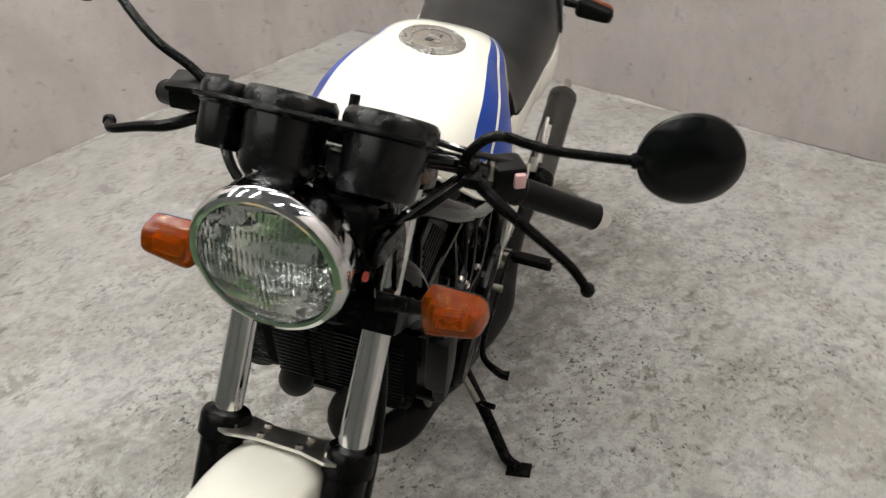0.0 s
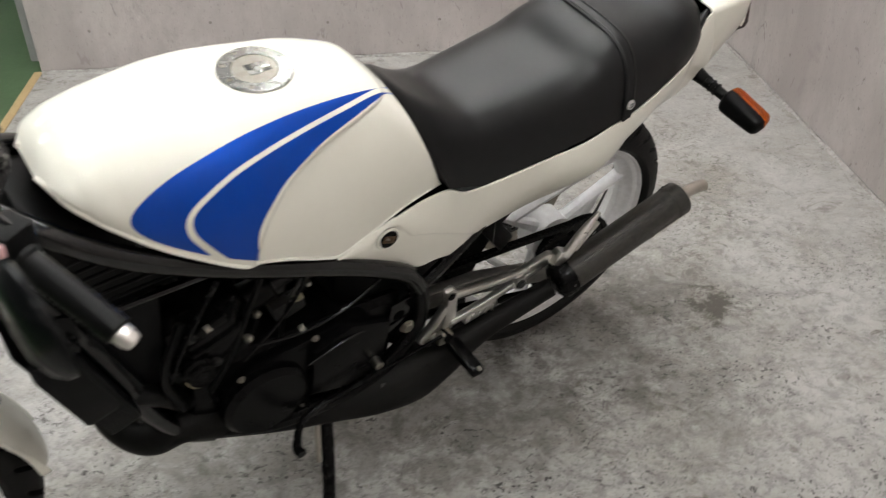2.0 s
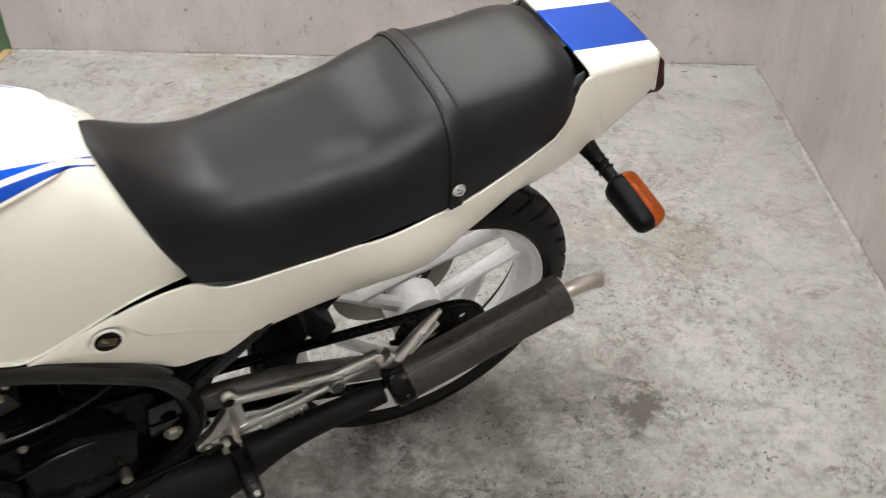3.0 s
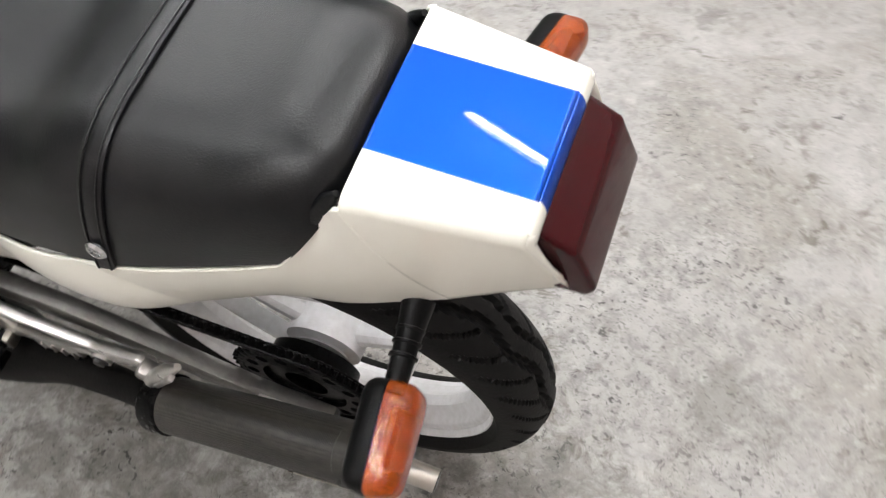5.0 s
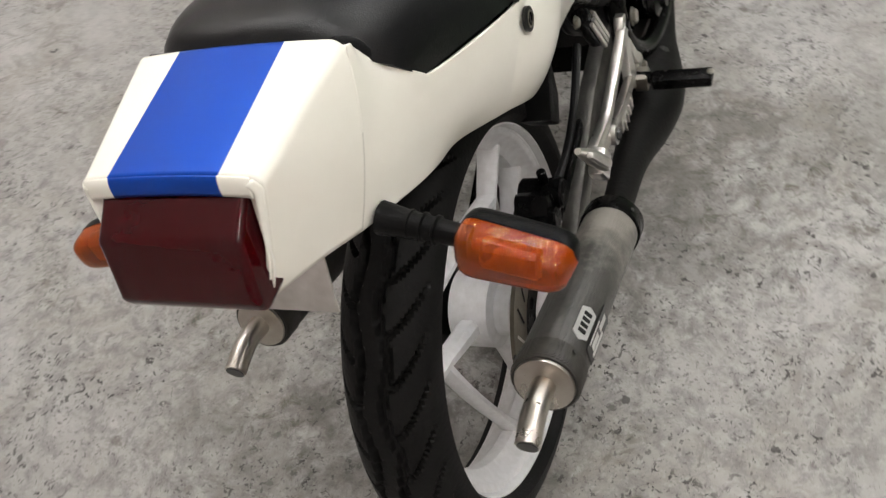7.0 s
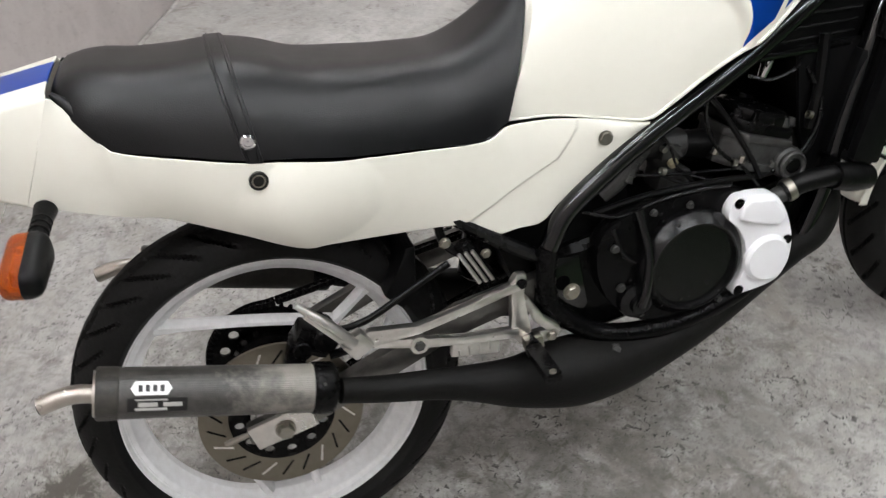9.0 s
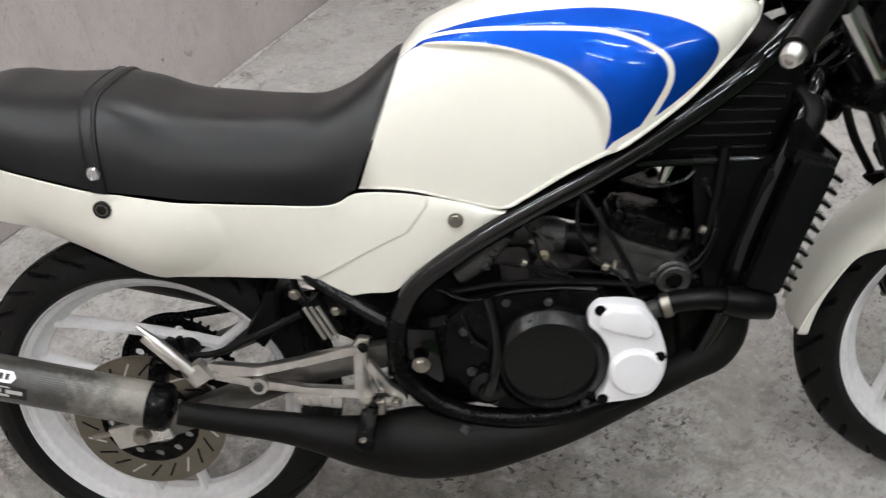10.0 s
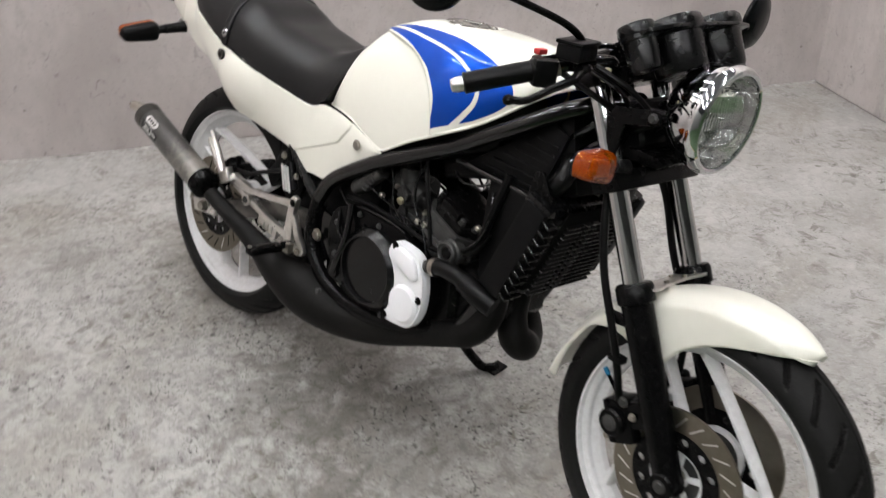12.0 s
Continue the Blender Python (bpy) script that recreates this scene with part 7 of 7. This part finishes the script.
    mir = part("mirror", joined(tube([(0.384, s * 0.152, 0.955), (0.386, s * 0.160, 0.978), (0.384, s * 0.188, 1.002), (0.374, s * 0.245, 1.006 + (c.z - 1.03) * 0.5), tuple(c + Vector((0.012, s * -0.055, -0.008)))], (0.007, 0.006, 0.006, 0.0058, 0.0058), 12)), black_satin, bike, "round black mirror on a thin black arm", m=FRONT)
    nrm = Vector((-1, s * -0.20, 0.10)).normalized()
    part("mirror_shell", lathe([(0, -0.020), (0.030, -0.018), (0.048, -0.011), (0.057, -0.001), (0.0575, 0.004), (0.055, 0.006), (0.053, 0.005)], c, nrm, 48), mirror_black, mir, "domed satin black mirror back")
    part("mirror_glass", lathe([(0, 0.0052), (0.0535, 0.0042), (0.0535, 0.0030), (0, 0.0035)], c, nrm, 48), chrome, mir, "mirror glass")
    part("mirror_joint", rod(c + Vector((0.014, s * -0.060, -0.008)), c + Vector((0.010, s * -0.044, -0.006)), 0.009, 14), black_satin, mir)
    part("control_cable", tube([(0.395, s * 0.150, 0.945), (0.440, s * 0.110, 0.915), (0.440, s * 0.070, 0.860), (0.400, s * 0.060, 0.800), (0.30, s * 0.075, 0.77)], 0.0048, 8), black_gloss, bike, m=FRONT)
    part("wiring", tube([(0.34, s * 0.16, 0.93), (0.40, s * 0.115, 0.895), (0.42, s * 0.06, 0.87), (0.45, s * 0.03, 0.865)], 0.0055, 8), hose_rubber, bike, m=FRONT)
# wiring and cables packed round the steering head
rng = random.Random(5)
for k in range(9):
    y0, y1 = rng.uniform(-0.05, 0.05), rng.uniform(-0.075, 0.075)
    part("loom", tube([(0.478, y0, rng.uniform(0.86, 0.90)), (0.445, y0 * 1.3, rng.uniform(0.83, 0.90)), (0.405, y1, rng.uniform(0.82, 0.87)), (0.34, y1 * 1.1, rng.uniform(0.77, 0.82)), (0.27, y1, rng.uniform(0.75, 0.78))], rng.uniform(0.004, 0.008), 8), black_gloss if k % 2 else hose_rubber, bike, m=FRONT)
part("cable_boot", block((0.060, 0.120, 0.085), (0.425, 0, 0.850), 0.018, pose(0, 0, 0, 0, -26, 0), 3), black_plastic, bike, "black rubber boot over the wiring joints", m=FRONT)
res = part("brake_reservoir", block((0.044, 0.060, 0.026), (0.388, -0.178, 0.971), 0.006, pose(0, 0, 0, 0, 0, 12)), black_plastic, bike, "black brake fluid reservoir", m=FRONT)
part("reservoir_lid", block((0.048, 0.064, 0.007), (0.388, -0.178, 0.986), 0.003, pose(0, 0, 0, 0, 0, 12)), black_plastic, res)
part("brake_line", tube([(0.40, -0.14, 0.95), (0.45, -0.10, 0.92), (0.46, -0.04, 0.87), (0.43, -0.02, 0.80)], 0.005, 8), hose_rubber, bike, m=FRONT)
part("speedo_union", rod((0.412, 0.105, 0.968), (0.394, 0.112, 0.930), 0.0062, 14), tarnished, bike, "tarnished brown cable union", m=FRONT)
part("brass_union", rod((0.404, -0.118, 0.925), (0.402, -0.108, 0.945), 0.006, 8), brass, bike, m=FRONT)
part("horn", lathe([(0, 0), (0.030, 0.002), (0.036, 0.010), (0.034, 0.018), (0, 0.022)], (0.395, 0.0, 0.725), (1, 0, -0.2), 30), black_satin, bike, m=FRONT)

# front mudguard
GUARD_R = smooth_fn((60, 64, 70, 78, 88, 103, 117, 124, 132, 140, 155, 173), (0.336, 0.326, 0.304, 0.282, 0.260, 0.228, 0.196, 0.202, 0.258, 0.290, 0.303, 0.317))
GUARD_CROWN = smooth_fn((60, 70, 90, 120, 150, 173), (0.334, 0.334, 0.330, 0.318, 0.322, 0.322))
GUARD_W = smooth_fn((60, 64, 66, 70, 80, 100, 120, 150, 173), (0.006, 0.014, 0.026, 0.040, 0.054, 0.060, 0.062, 0.060, 0.052))


def guard_point(u, v):
    deg = 64.0 + 109.0 * u
    a = abs(2 * v - 1)
    s = 1 if v > 0.5 else -1
    rc, rs, w = GUARD_CROWN(deg), GUARD_R(deg), GUARD_W(deg)
    if a < 0.55:
        k = a / 0.55
        y, r = w * (k ** 0.95), rc - 0.020 * k**3
    else:
        k = (a - 0.55) / 0.45
        y, r = w * (1 + 0.03 * math.sin(math.pi * k)), (rc - 0.020) + (rs - rc + 0.020) * k
    return (FRONT_AXLE.x + r * math.cos(radians(deg)), s * y, FRONT_AXLE.z + r * math.sin(radians(deg)))


guard = part("front_mudguard", surf(guard_point, 90, 49)[0], white_paint, bike, "cream white front mudguard between the fork legs", m=FRONT, angle=60, thick=0.003)
brace = part("fork_brace", prism([(-0.030, -0.074), (0.026, -0.080), (0.032, -0.066), (0.021, -0.03), (0.021, 0.03), (0.032, 0.066), (0.026, 0.080), (-0.030, 0.074), (-0.034, 0.060), (-0.025, 0.026), (-0.025, -0.026), (-0.034, -0.060)], 0, 0.005, "z", 0.001), aluminium, guard, "grey alloy fork brace plate")
brace.matrix_basis = Matrix.Translation((0.540, 0, 0.600)) @ pose(0, 0, 0, 0, -24, 0)
for x, y in ((0.012, 0.064), (0.012, -0.064), (-0.014, 0.030), (-0.014, -0.030), (0.016, 0.026), (0.016, -0.026)):
    part("brace_screw", rod((x, y, 0.004), (x, y, 0.010), 0.005, 6), bolt_steel, brace)


# ---- parts of parts ----
def level(ob):
    return 1 + (level(ob.parent) if ob.parent else 0)


# A sub-part that has pieces of its own (silencer, fuel cap, gauge, brake disc) is a part of the motorcycle itself.
for piece in list(bike.children_recursive):
    while level(piece) > 3:
        holder = piece.parent
        above = holder.parent
        holder.matrix_basis = above.matrix_basis @ holder.matrix_basis
        holder.parent = above.parent
